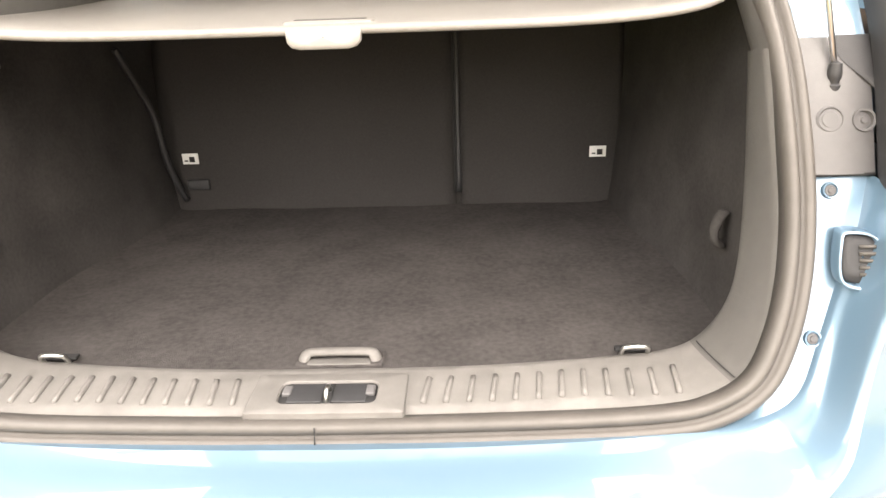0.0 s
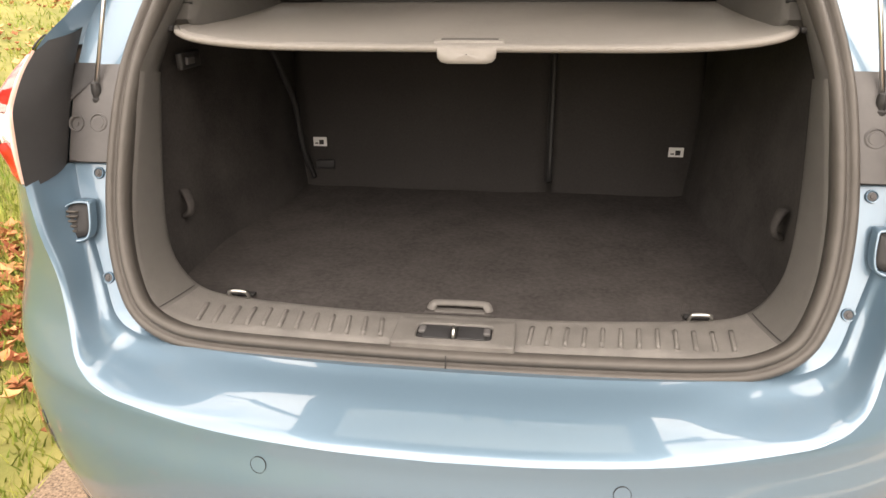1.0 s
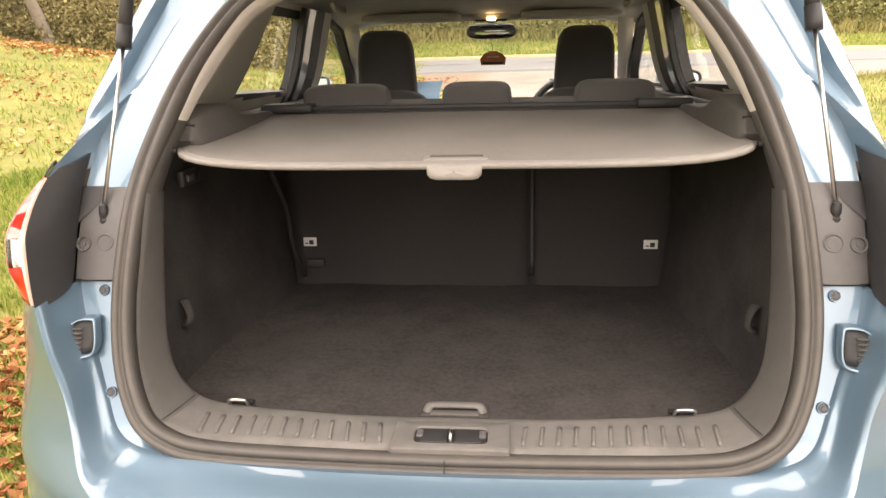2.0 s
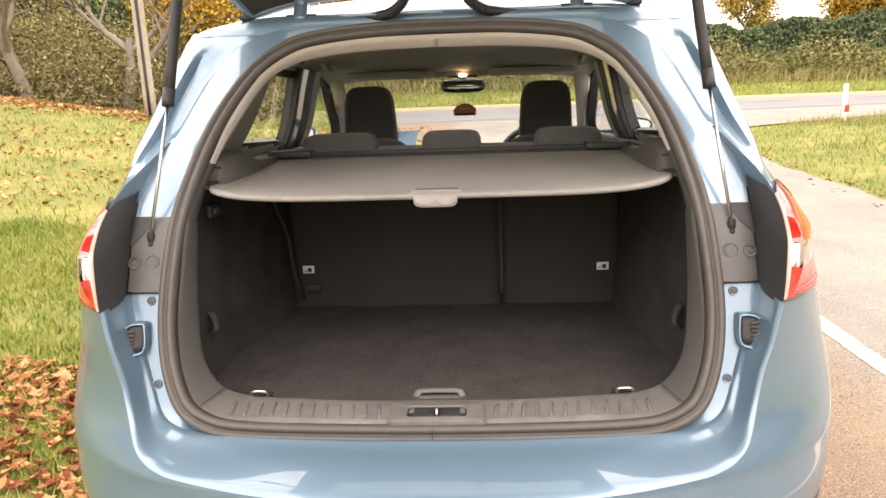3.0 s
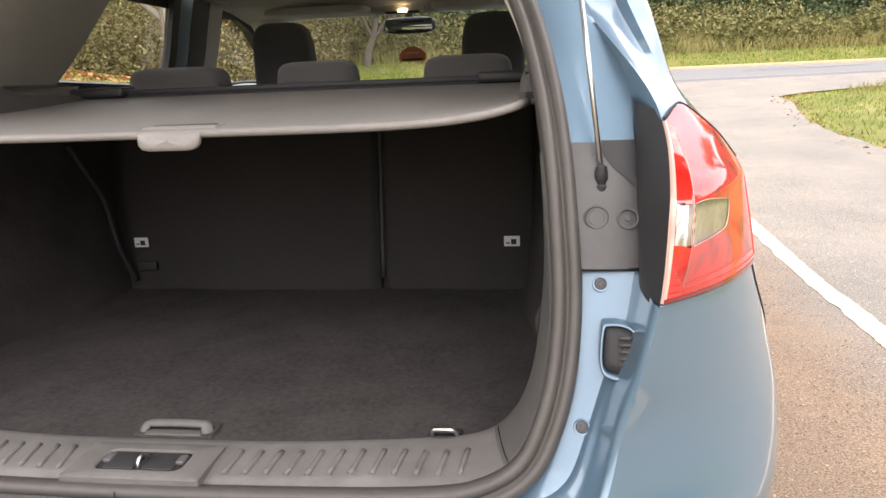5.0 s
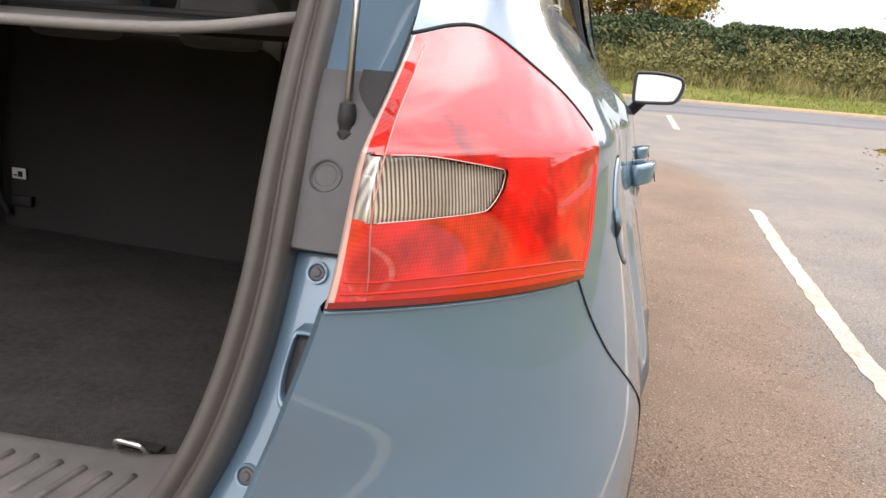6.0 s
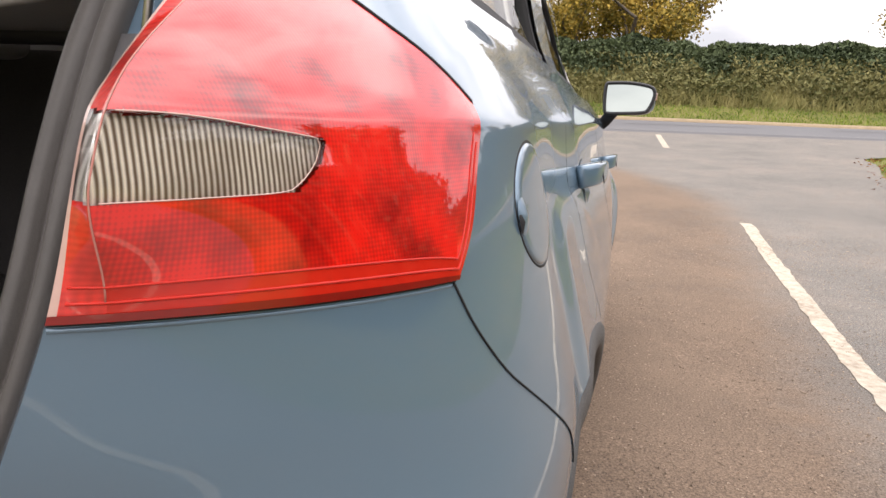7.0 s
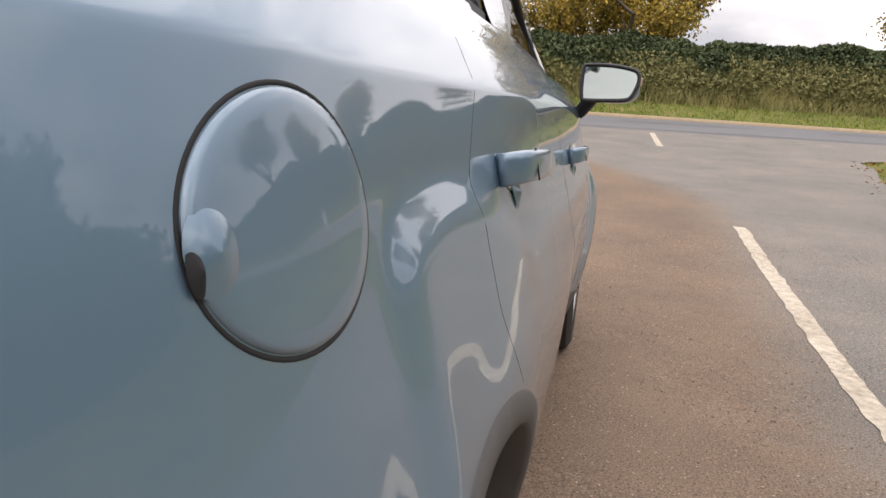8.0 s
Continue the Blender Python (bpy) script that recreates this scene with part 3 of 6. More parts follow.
for k, name in enumerate(("rear_quarter_panel", "rear_door", "front_door", "front_wing")):
    fs = [f for f in faces_side if door_of(np.mean([flat[i][1] for i in f])) == k]
    sills = [f for f in fs if np.mean([flat[i][2] for i in f]) < 0.40]
    fs = [f for f in fs if np.mean([flat[i][2] for i in f]) >= 0.40]
    pair(name, subset(name, flat, fs, PAINT))
    for lo, hi in ((-1, 0.8), (0.8, 3.34), (3.34, 9)):
        some = [f for f in sills if lo <= np.mean([flat[i][1] for i in f]) < hi]
        if not some:
            continue
        pair("sill_cladding", subset("sill_cladding", flat, some, CLAD), label="dark grey plastic sill cladding")


# bumper ledge and the painted return round the opening
crease, foot = [], []
for z in [0.676, 0.679, 0.684, 0.692, 0.698, 0.704, 0.712, 0.724] + list(np.linspace(0.74, 0.968, 22)):
    x = lerp_table(INNER, z)
    crease.append((*plan(z, plan_start(z, x)), z))
n_c = len(crease)
foot_curve = spline([(0, 0.045, 0.717), (0.15, 0.047, 0.717), (0.3, 0.053, 0.719), (0.42, 0.066, 0.721), (0.5, 0.083, 0.727), (0.545, 0.097, 0.75),
                     (0.571, 0.123, 0.807), (0.593, 0.147, 0.867), (0.616, 0.167, 0.916), (0.630, 0.190, 0.982)], 200)
rows = []
crease_fine = spline(crease, 90)
foot_fine = foot_curve[np.linspace(0, 199, 90).astype(int)]
for k in range(90):
    c, f = np.array(crease_fine[k]), np.array(foot_fine[k])
    s = soft_step(0.30, 0.6, k / 89)
    flat1 = c * 0.90 + f * 0.10 + np.array([0, 0, 0.006])
    in1 = np.array([c[0] + (f[0] - c[0]) * 0.12, c[1] + (f[1] - c[1]) * 0.12, c[2] + (f[2] - c[2]) * 0.1]) + np.array([-0.004, -0.003, 0.002])
    mid_a = c * 0.5 + f * 0.5 + np.array([0, 0, 0.006])
    mid_b = c * 0.45 + f * 0.55 + np.array([0.0, 0.012, 0])
    mid_c = c * 0.12 + f * 0.88
    pts = [c, flat1 * (1 - s) + in1 * s, mid_a * (1 - s) + mid_b * s, mid_c, f]
    rows.append(spline(pts, 14))
pair("bumper_ledge", sheet("bumper_ledge", rows, PAINT, flip=True), label="light blue painted ledge under the tailgate opening")


def seal_outer(z):
    return lerp_table(SEALX, z)


rows = []
low = spline([(0, 0.085, 0.705), (0.234, 0.086, 0.708), (0.36, 0.088, 0.713), (0.43, 0.09, 0.722), (0.485, 0.098, 0.745), (0.52, flange_y(0.785), 0.785),
              (0.545, flange_y(0.835), 0.835), (0.552, flange_y(0.873), 0.873), (0.556, flange_y(0.92), 0.92), (0.556, flange_y(0.982), 0.982)], 90)
for k in range(90):
    rows.append([low[k] * (1 - t) + foot_fine[k] * t + np.array([0, 0.012 * (1 - t), 0]) for t in (0, 0.3, 0.6, 0.85, 1.0)])
pair("opening_flange", sheet("opening_flange", rows, PAINT), label="bright painted flange round the boot opening")

# lamp pocket panel, the black wall beside the lamp
pocket_z = np.linspace(0.983, 1.127, 14)
pair("lamp_pocket_panel", sheet("lamp_pocket_panel", [[(seal_outer(z) - 0.012 + (0.634 - seal_outer(z) + 0.012) * t, flange_y(z) - 0.004 - 0.004 * math.sin(math.pi * t), z) for t in np.linspace(0, 1, 6)] for z in pocket_z], PANELGREY),
     label="dark grey plastic panel behind the tail lamp")
pair("pocket_joint", sweep("pocket_joint", [(x, flange_y(0.982) - 0.004, 0.982) for x in np.linspace(0.552, 0.634, 6)], disc_profile(0.0022, 6), GAP, up=(0, 0, 1)), label="dark joint under the lamp pocket panel")
hollow = []
for z in np.linspace(1.062, 1.129, 12):
    inner = 0.640 - 0.046 * soft_step(1.060, 1.118, z)
    hollow.append([(inner + (0.642 - inner) * t, flange_y(z) - 0.0085 - 0.002 * math.sin(math.pi * t), z) for t in np.linspace(0, 1, 6)])
pair("lamp_pocket_hollow", sheet("lamp_pocket_hollow", hollow, BLACK), label="black moulded hollow above the pocket panel")
rows = []
for z in np.linspace(0.962, 1.165, 20):
    x = lerp_table(INNER, min(z, 1.152))
    e = np.array([*plan(z, plan_start(z, x)), z])
    i = np.array([0.634, flange_y(z) - 0.002, z + 0.018])
    rows.append([i * (1 - t) + e * t + np.array([-0.008, 0.008, 0]) * math.sin(math.pi * t) for t in np.linspace(0, 1, 7)])
pair("lamp_side_filler", sheet("lamp_side_filler", rows, BLACK), label="black plastic filler beside the tail lamp")


# upper rear: hip and rear pillar
def upper_row(z):
    b = soft_step(1.16, 1.31, z)
    xs, yf, w = seal_outer(z) - 0.012, flange_y(z), half(z)
    x_in = lerp_table(INNER, z)
    a0 = plan_start(z, min(x_in, w * 0.97))
    sec_a = [np.array((xs + (0.634 - xs) * t, yf)) for t in (0, 0.35, 0.7)] + [np.array((0.634, yf - 0.004))]
    sec_a += [np.array(plan(z, a0 + (1 - a0) * k / 27)) for k in range(28)]
    d = 1 - 0.9 * soft_step(1.42, 1.515, z)
    us = [0, 0.14, 0.28, 0.42, 0.455, 0.485, 0.53, 0.60, 0.67, 0.74, 0.775, 0.81, 0.85, 0.89, 0.93, 0.965, 0.99]
    depth = np.interp(us, [0, 0.42, 0.455, 0.485, 0.53, 0.74, 0.775, 0.81, 0.93, 0.965, 0.99], [0, -0.006, 0.004, 0.024 * d, 0.030 * d, 0.032 * d, 0.018 * d, 0.004, 0.002, 0.010, 0.026])
    p = [np.array((xs + u * (w - xs), yf + q)) for u, q in zip(us, depth)]
    y_end = max(YF, yf + 0.14)
    p += [np.array((w - 0.004 * (1 - k / 15) ** 2, yf + 0.030 + (y_end - yf - 0.030) * k / 15)) for k in range(1, 16)]
    row = [(*(a * (1 - b) + q * b), z) for a, q in zip(sec_a, p)]
    return row


UP_Z = np.r_[np.linspace(1.104, 1.32, 26), np.linspace(1.335, 1.53, 14)]
rear_rows = [upper_row(z) for z in UP_Z]
pil_flat = [p for r in rear_rows for p in r]
pil_faces = [f for f in grid_faces(len(rear_rows), 32) if not (f[0] % 32 >= 3 and under_lamp(np.mean([pil_flat[i] for i in f], axis=0)))]
pillar_mesh = subset("rear_pillar", pil_flat, pil_faces, PAINT)
pillar_mesh.set_sharp_from_angle(angle=radians(28))
pair("rear_pillar", pillar_mesh, label="painted rear pillar with gas strut channel")
# roof rear corners and header above the opening
head = []
def roof_top(x):
    return 1.625 - 0.05 * (x / 0.6) ** 2 - 0.062 * soft_step(0.49, 0.615, abs(x))


def header_top(x):
    return lerp_table([(0, 1.572), (0.3, 1.570), (0.414, 1.566), (0.50, 1.556), (0.56, 1.545), (0.595, 1.532), (0.614, 1.508)], x)


for x in np.r_[np.linspace(0, 0.55, 30), np.linspace(0.56, 0.614, 12)]:
    top = roof_top(x)
    ht = header_top(x)
    low_z = min(1.528 - 0.008 * soft_step(0.2, 0.4, x), ht - 0.016)
    y0 = flange_y(low_z)
    head.append(spline([(x, y0 + 0.002, low_z), (x, y0 + 0.012, low_z + 0.6 * (ht - low_z)), (x, y0 + 0.04, ht), (x, 0.655, max(ht, top - 0.03)), (x, 0.70, max(ht + 0.001, top - 0.012)), (x, 0.76, max(ht + 0.002, top))], 16))
pair("roof_header", sheet("roof_header", head, PAINT, flip=True), label="painted roof header above the opening")
for dy, r in ((0.020, 0.0028), (0.062, 0.0022)):
    pressed = [(x, flange_y(1.525) + dy + 0.012 * math.sin(x * 14), (1.528 + 0.7 * (header_top(abs(x)) - 1.528) if dy < 0.03 else header_top(abs(x)) + 0.003) - 0.001) for x in np.linspace(-0.45, 0.45, 70)]
    part("header_pressing", sweep("header_pressing", pressed, disc_profile(r, 8), PAINT, up=(0, 0, 1)), car, "pressed ridge in the roof header")

# glasshouse: belt, pillars and roof sides
BELT = [(0.6, 1.225), (1.0, 1.215), (1.6, 1.195), (2.3, 1.165), (2.9, 1.135)]


def belt(y):
    return lerp_table(BELT, y)


def window_hole(y, z, inside=False):
    if not belt(y) + 0.012 < z < 1.475:
        return 0
    if 0.72 + 1.37 * max(0, z - 1.22) < y < (1.475 if inside else 1.56) and (not inside or y > 0.95 + 0.89 * (z - 1.22)):
        return 1
    if 1.84 < y < 2.66 - 1.9 * max(0, z - 1.17):
        return 2
    return 0


def house_x(y, z):
    return half(z) * (1 + (lerp_table(ALONG, min(y, 2.3)) - 1) * 0.6) - 0.05 * soft_step(2.2, 3.2, y)


gyv = np.linspace(0.60, 3.1, 130)
gzv = np.linspace(1.13, 1.56, 44)
for inset, mat, nm, lab in ((0.0, PAINT, "window_surround", "painted window surround and pillars"), (0.055, PALE, "pillar_trim", "pale pillar and window trim inside the cabin")):
    g = [[(house_x(y, z) - inset, y, z) for y in gyv] for z in gzv]
    keep = []
    flat_g = [p for row in g for p in row]
    for f in grid_faces(len(g), len(gyv), flip=inset > 0):
        c = np.mean([flat_g[i] for i in f], axis=0)
        if window_hole(c[1], c[2], inset > 0) or (c[1] > 2.1 and c[2] > 1.50 - 0.45 * (c[1] - 2.15)):
            continue
        if c[1] < flange_y(c[2]) + 0.16:
            continue
        if inset and (c[2] > 1.52):
            continue
        keep.append(f)
    pair(nm, subset(nm, flat_g, keep, mat), label=lab)


def window_loop(kind, inset):
    if kind == 1:
        pts = [(0.74, belt(0.74) + 0.014), (1.05, belt(1.05) + 0.014), (1.555, belt(1.56) + 0.014), (1.56, 1.35), (1.55, 1.473), (1.30, 1.475), (1.085, 1.472), (0.92, 1.36)]
    else:
        pts = [(1.845, belt(1.84) + 0.014), (2.2, belt(2.2) + 0.014), (2.63, belt(2.63) + 0.014), (2.42, 1.30), (2.15, 1.44), (2.02, 1.474), (1.86, 1.472), (1.842, 1.35)]
    p = []
    for a, b in zip(pts, pts[1:] + pts[:1]):
        for t in np.linspace(0, 1, 8, endpoint=False):
            y, z = a[0] + (b[0] - a[0]) * t, a[1] + (b[1] - a[1]) * t
            p.append((house_x(y, z) - inset, y, z))
    return p


for kind in (1, 2):
    loop = window_loop(kind, 0.02)
    pair("window_frame", sweep("window_frame", window_loop(kind, 0.028), [(-0.016, -0.018), (0.014, -0.018), (0.014, 0.018), (-0.016, 0.018)], BLACK, True, up=(1, 0, 0.2), smooth=False), label="black rubber side window frame")
    c = np.mean(loop, axis=0)
    me = mesh_of("side_window", [tuple(c)] + loop, [(0, 1 + i, 1 + (i + 1) % len(loop)) for i in range(len(loop))], GLASS)
    for ob in pair("side_window", me, label="clear side window glass"):
        ob.visible_shadow = False

for y0, w, mat, nm, lab in ((1.485, 0.04, BLACK, "door_seal", "black rubber door seal"), (1.545, 0.075, PAINT, "door_frame", "light blue painted door frame"),
                            (1.645, 0.12, BLACK, "door_seal", "black rubber door seal"), (1.755, 0.10, PALE, "centre_pillar_trim", "pale centre pillar trim")):
    strip = [(house_x(y0, z) - 0.068, y0, z) for z in np.linspace(1.15, 1.49, 10)]
    pair(nm, sweep(nm, strip, [(-w / 2, -0.008), (w / 2, -0.008), (w / 2, 0.008), (-w / 2, 0.008)], mat, up=(-1, 0, 0), smooth=False), label=lab)

roof = []
for y in np.linspace(0.68, 2.2, 30):
    drop = 0.03 * ((y - 1.5) / 0.8) ** 2 + 0.03 * soft_step(1.9, 2.2, y)
    roof.append([(x, y, roof_top(x) + 0.003 - drop) for x in np.linspace(-0.615, 0.615, 61)])
part("roof_panel", sheet("roof_panel", roof, PAINT), car, "light blue roof panel")
liner = []
for y in np.linspace(0.58, 2.2, 26):
    zc = 1.50 + 0.028 * math.sin(math.pi * (y - 0.58) / 1.62) - 0.03 * soft_step(1.9, 2.2, y)
    liner.append([(x, y, zc - 0.035 * (abs(x) / 0.6) ** 4) for x in np.linspace(-0.6, 0.6, 31)])
part("headliner", sheet("headliner", liner, HEADLINER, flip=True), car, "grey fabric headliner")

# bonnet, scuttle and windscreen
bonnet = [[(x, y, 0.93 - 0.16 * (max(0, y - 2.9) / 1.3) ** 1.6 - 0.06 * (x / 0.75) ** 2) for x in np.linspace(-0.74, 0.74, 25)] for y in np.linspace(2.9, 4.15, 24)]
part("bonnet", sheet("bonnet", bonnet, PAINT), car)
front = [[(x, 4.15 + 0.08 * math.sin(math.pi * t), 0.93 - 0.68 * t) for x in np.linspace(-0.6, 0.6, 11)] for t in np.linspace(0, 1, 10)]
part("front_bumper", sheet("front_bumper", front, PAINT), car)
screen = []
for t in np.linspace(0, 1, 12):
    screen.append([(x * (0.545 + 0.13 * t), 2.16 + 0.86 * t - 0.10 * x * x * (1 - 0.3 * t), 1.478 - 0.36 * t) for x in np.linspace(-1, 1, 17)])
ob = part("windscreen", sheet("windscreen", screen, GLASS), car, "clear windscreen")
ob.visible_shadow = False
for s in (-1, 1):
    pil = [(s * (0.56 + 0.13 * t), 2.10 + 0.80 * t, 1.478 - 0.35 * t) for t in np.linspace(0, 1, 12)]
    part("front_pillar", sweep("front_pillar", pil, [(-0.03, -0.03), (0.03, -0.03), (0.03, 0.03), (-0.03, 0.03)], PALE, up=(0, -0.4, 1)), car, "pale windscreen pillar trim")
part("windscreen_header", box("windscreen_header", (1.2, 0.12, 0.05), HEADLINER, 0.02, (0, 2.16, 1.49)), car)
dash = [[(x, 2.35 + 0.6 * t, 1.03 + 0.055 * math.sin(math.pi * min(1, t * 1.3)) + 0.03 * math.exp(-((x - 0.37) / 0.15) ** 2) * (1 - t)) for x in np.linspace(-0.64, 0.64, 25)] for t in np.linspace(0, 1, 10)]
dash = [[(x, 2.33, 0.6) for x, _, _ in dash[0]]] + dash
part("dashboard", sheet("dashboard", dash, DARKTRIM), car, "dark grey dashboard")
for s in (-1, 1):
    part("door_card", box("door_card", (0.03, 1.95, 0.86), DARKTRIM, 0.01, (s * 0.655, 1.97, 0.76)), car, "dark door lining")
part("cabin_floor", box("cabin_floor", (1.3, 3.6, 0.04), CARPET, 0.01, (0, 2.1, 0.32)), car, "dark cabin carpet")
part("underbody", box("underbody", (1.25, 3.9, 0.05), BLACK, 0.01, (0, 2.05, 0.27)), car, "black underbody")
part("bulkhead", box("bulkhead", (1.3, 0.04, 0.8), BLACK, 0.005, (0, 2.98, 0.7)), car)

# ---- the boot opening: seal, trims, sill ----
SEAL_MID = [(0, 0.716), (0.25, 0.719), (0.38, 0.724), (0.445, 0.734), (0.497, 0.762), (0.525, 0.81), (0.542, 0.873), (0.549, 0.95), (0.546, 1.04),
            (0.540, 1.12), (0.528, 1.2), (0.505, 1.29), (0.472, 1.365), (0.428, 1.432), (0.376, 1.476), (0.305, 1.504), (0.16, 1.520)]


def on_flange(x, z, out=0.0):
    return (x, flange_y(z) - out, z)


ring = SEAL_MID + [(0, 1.524)] + [(-x, z) for x, z in reversed(SEAL_MID[1:])]
seal_path = spline([on_flange(x, z, 0.004) for x, z in ring], 260, closed=True)
PROFILE = [(0.96 * a, b) for a, b in [(-0.019, -0.012), (-0.019, 0.004), (-0.016, 0.012), (-0.010, 0.015), (-0.004, 0.012), (-0.002, 0.006), (0.0, 0.004), (0.003, 0.009), (0.008, 0.013),
           (0.014, 0.011), (0.018, 0.004), (0.019, -0.012)]]
part("boot_seal", sweep("boot_seal", seal_path, PROFILE, SEAL, True, up=(0, -1, 0.35)), car, "dark rubber weather seal with two ribs")

part("seal_joint", sweep("seal_joint", [(-0.006, 0.0625, 0.703), (-0.006, 0.0585, 0.715), (-0.006, 0.0640, 0.733)], disc_profile(0.0009, 6), GAP, up=(1, 0, 0)), car, "thin dark joint in the weather seal")

LIP = [(0, 0.190, 0.734), (0.10, 0.190, 0.734), (0.20, 0.195, 0.734), (0.316, 0.207, 0.735), (0.408, 0.213, 0.740), (0.464, 0.212, 0.760), (0.497, 0.215, 0.802), (0.515, 0.232, 0.853),
       (0.526, 0.262, 0.93), (0.530, 0.285, 1.0), (0.532, 0.316, 1.107)]
TRIM_OUT = [(0, 0.095, 0.724), (0.10, 0.095, 0.724), (0.22, 0.096, 0.726), (0.305, 0.098, 0.729), (0.378, 0.096, 0.731), (0.438, 0.096, 0.740), (0.490, 0.105, 0.768), (0.515, 0.122, 0.815),
            (0.530, 0.146, 0.875), (0.534, 0.186, 0.965), (0.522, 0.243, 1.117)]
outer_t, lip_t = spline(TRIM_OUT, 120), spline(LIP, 120)
trim_rows = []
for k in range(120):
    a, b = outer_t[k], lip_t[k]
    low = 1 - soft_step(0.35, 0.62, k / 119)
    m1 = a * 0.93 + b * 0.07 + np.array([0, 0, 0.007]) * low + np.array([-0.005, 0, 0]) * (1 - low)
    m2 = a * 0.5 + b * 0.5 + np.array([0, 0, 0.008]) * low + np.array([-0.008, 0, 0]) * (1 - low)
    m3 = a * 0.06 + b * 0.94 + np.array([0, 0, 0.004]) * low + np.array([-0.006, 0, 0]) * (1 - low)
    end = b + np.array([0, 0.012, -0.02]) * low + np.array([0.012, 0.01, 0]) * (1 - low)
    trim_rows.append(spline([a, m1, m2, m3, b, end], 14))
split = 66
sill = [list(r) for r in trim_rows[:split]]
full_sill = [[(-p[0], p[1], p[2]) for p in r] for r in reversed(sill[1:])] + sill
part("sill_trim", sheet("sill_trim", full_sill, SILL, flip=True), car, "dark grey scuffed plastic sill trim with ribs")
pair("boot_side_trim", sheet("boot_side_trim", trim_rows[split - 1:], TRIM, flip=True), label="dark grey plastic boot side trim")
pair("trim_joint", sweep("trim_joint", [np.array(p) + np.array([-0.001, -0.001, 0.001]) for p in trim_rows[split][1:11]], disc_profile(0.0007, 5), GAP), label="joint line between sill and side trim")


def sill_point(x, t, lift=0.0):
    """A point of the sill at x, t from its outer (0) to its inner edge (1)."""
    col = np.array([r[int(round(t * 9))] for r in full_sill])
    return np.array([x, np.interp(x, col[:, 0], col[:, 1]), np.interp(x, col[:, 0], col[:, 2]) + lift])


for s in (-1, 1):
    for k in range(12):
        x = s * (0.115 + k * 0.0275)
        a, b = sill_point(x, 0.25, 0.001), sill_point(x + s * 0.006, 0.75, 0.001)
        m = (a + b) / 2
        me = sweep("sill_rib", [a, a * 0.75 + b * 0.25, m, a * 0.25 + b * 0.75, b], [(-0.0036, -0.004), (-0.003, 0.0022), (0, 0.0032), (0.003, 0.0022), (0.0036, -0.004)], SILL, up=(0, 0, 1))
        part("sill_rib", me, car)
# latch recess in the sill
latch_c = sill_point(0.0, 0.45)


def round_rect(w, d, r, n=6):
    """Corner points of a rounded rectangle in plan."""
    out = []
    for k, (sx, sy) in enumerate(((1, 1), (-1, 1), (-1, -1), (1, -1))):
        for a in np.linspace(k * math.pi / 2, (k + 1) * math.pi / 2, n):
            out.append((sx * (w / 2 - r) + r * math.cos(a), sy * (d / 2 - r) + r * math.sin(a)))
    return out


ly, lz = latch_c[1] - 0.004, latch_c[2]
plate_rows = [[(x, ly + y, lz + h) for x, y in round_rect(w, d, r)] for w, d, r, h in
              ((0.190, 0.088, 0.004, -0.004), (0.188, 0.086, 0.004, 0.0045), (0.182, 0.082, 0.004, 0.006), (0.122, 0.050, 0.012, 0.006), (0.118, 0.047, 0.011, 0.004), (0.118, 0.047, 0.011, -0.003))]
part("latch_plate", recalc(sheet("latch_plate", plate_rows, SILL, close_c=True)), car, "raised sill plate round the latch slot").data.set_sharp_from_angle(angle=radians(40))
part("latch_recess", box("latch_recess", (0.122, 0.051, 0.003), GAP, 0, (0, ly, lz + 0.001)), car, "black latch opening")
for x in (-0.027, 0.027):
    part("latch_cover", box("latch_cover", (0.042, 0.040, 0.004), BLACK, 0.0015, (x, ly, lz + 0.0032)), car, "black cover in the latch slot")
for x in (-0.051, 0.051):
    part("latch_clip", box("latch_clip", (0.011, 0.019, 0.006), PANELGREY, 0.002, (x, ly + 0.004, lz + 0.0045)), car, "grey plastic clip")
part("latch_striker", sweep("latch_striker", spline([(0, latch_c[1] - 0.02, latch_c[2]), (0, latch_c[1] - 0.016, latch_c[2] + 0.012), (0, latch_c[1] - 0.002, latch_c[2] + 0.013), (0, latch_c[1] + 0.006, latch_c[2])], 14), disc_profile(0.0028, 8), STEEL, up=(1, 0, 0)), car, "bright steel striker loop")

# pale trims of the upper opening
UP_OUT = [(0.522, 0.243, 1.117), (0.512, 0.31, 1.2), (0.492, 0.375, 1.28), (0.458, 0.437, 1.355), (0.415, 0.488, 1.42), (0.362, 0.522, 1.462), (0.3, 0.543, 1.486), (0.16, 0.556, 1.502), (0, 0.56, 1.505)]
UP_IN = [(0.540, 0.330, 1.11), (0.527, 0.40, 1.197), (0.508, 0.46, 1.265), (0.472, 0.52, 1.342), (0.43, 0.575, 1.412), (0.375, 0.60, 1.447), (0.295, 0.615, 1.467), (0.16, 0.625, 1.478), (0, 0.628, 1.481)]
uo, ui = spline(UP_OUT, 90), spline(UP_IN, 90)
up_rows = [spline([uo[k], uo[k] * 0.8 + ui[k] * 0.2 + np.array([-0.006, 0, -0.005]), uo[k] * 0.3 + ui[k] * 0.7 + np.array([-0.007, 0, -0.006]), ui[k], ui[k] + np.array([0.02, 0.012, 0.012])], 10) for k in range(90)]
pair("rear_pillar_trim", sheet("rear_pillar_trim", up_rows[16:58], PALE, flip=True), label="pale grey rear pillar trim")
pair("upper_side_trim", sheet("upper_side_trim", up_rows[:17], TRIM, flip=True), label="dark grey plastic trim at the load cover")
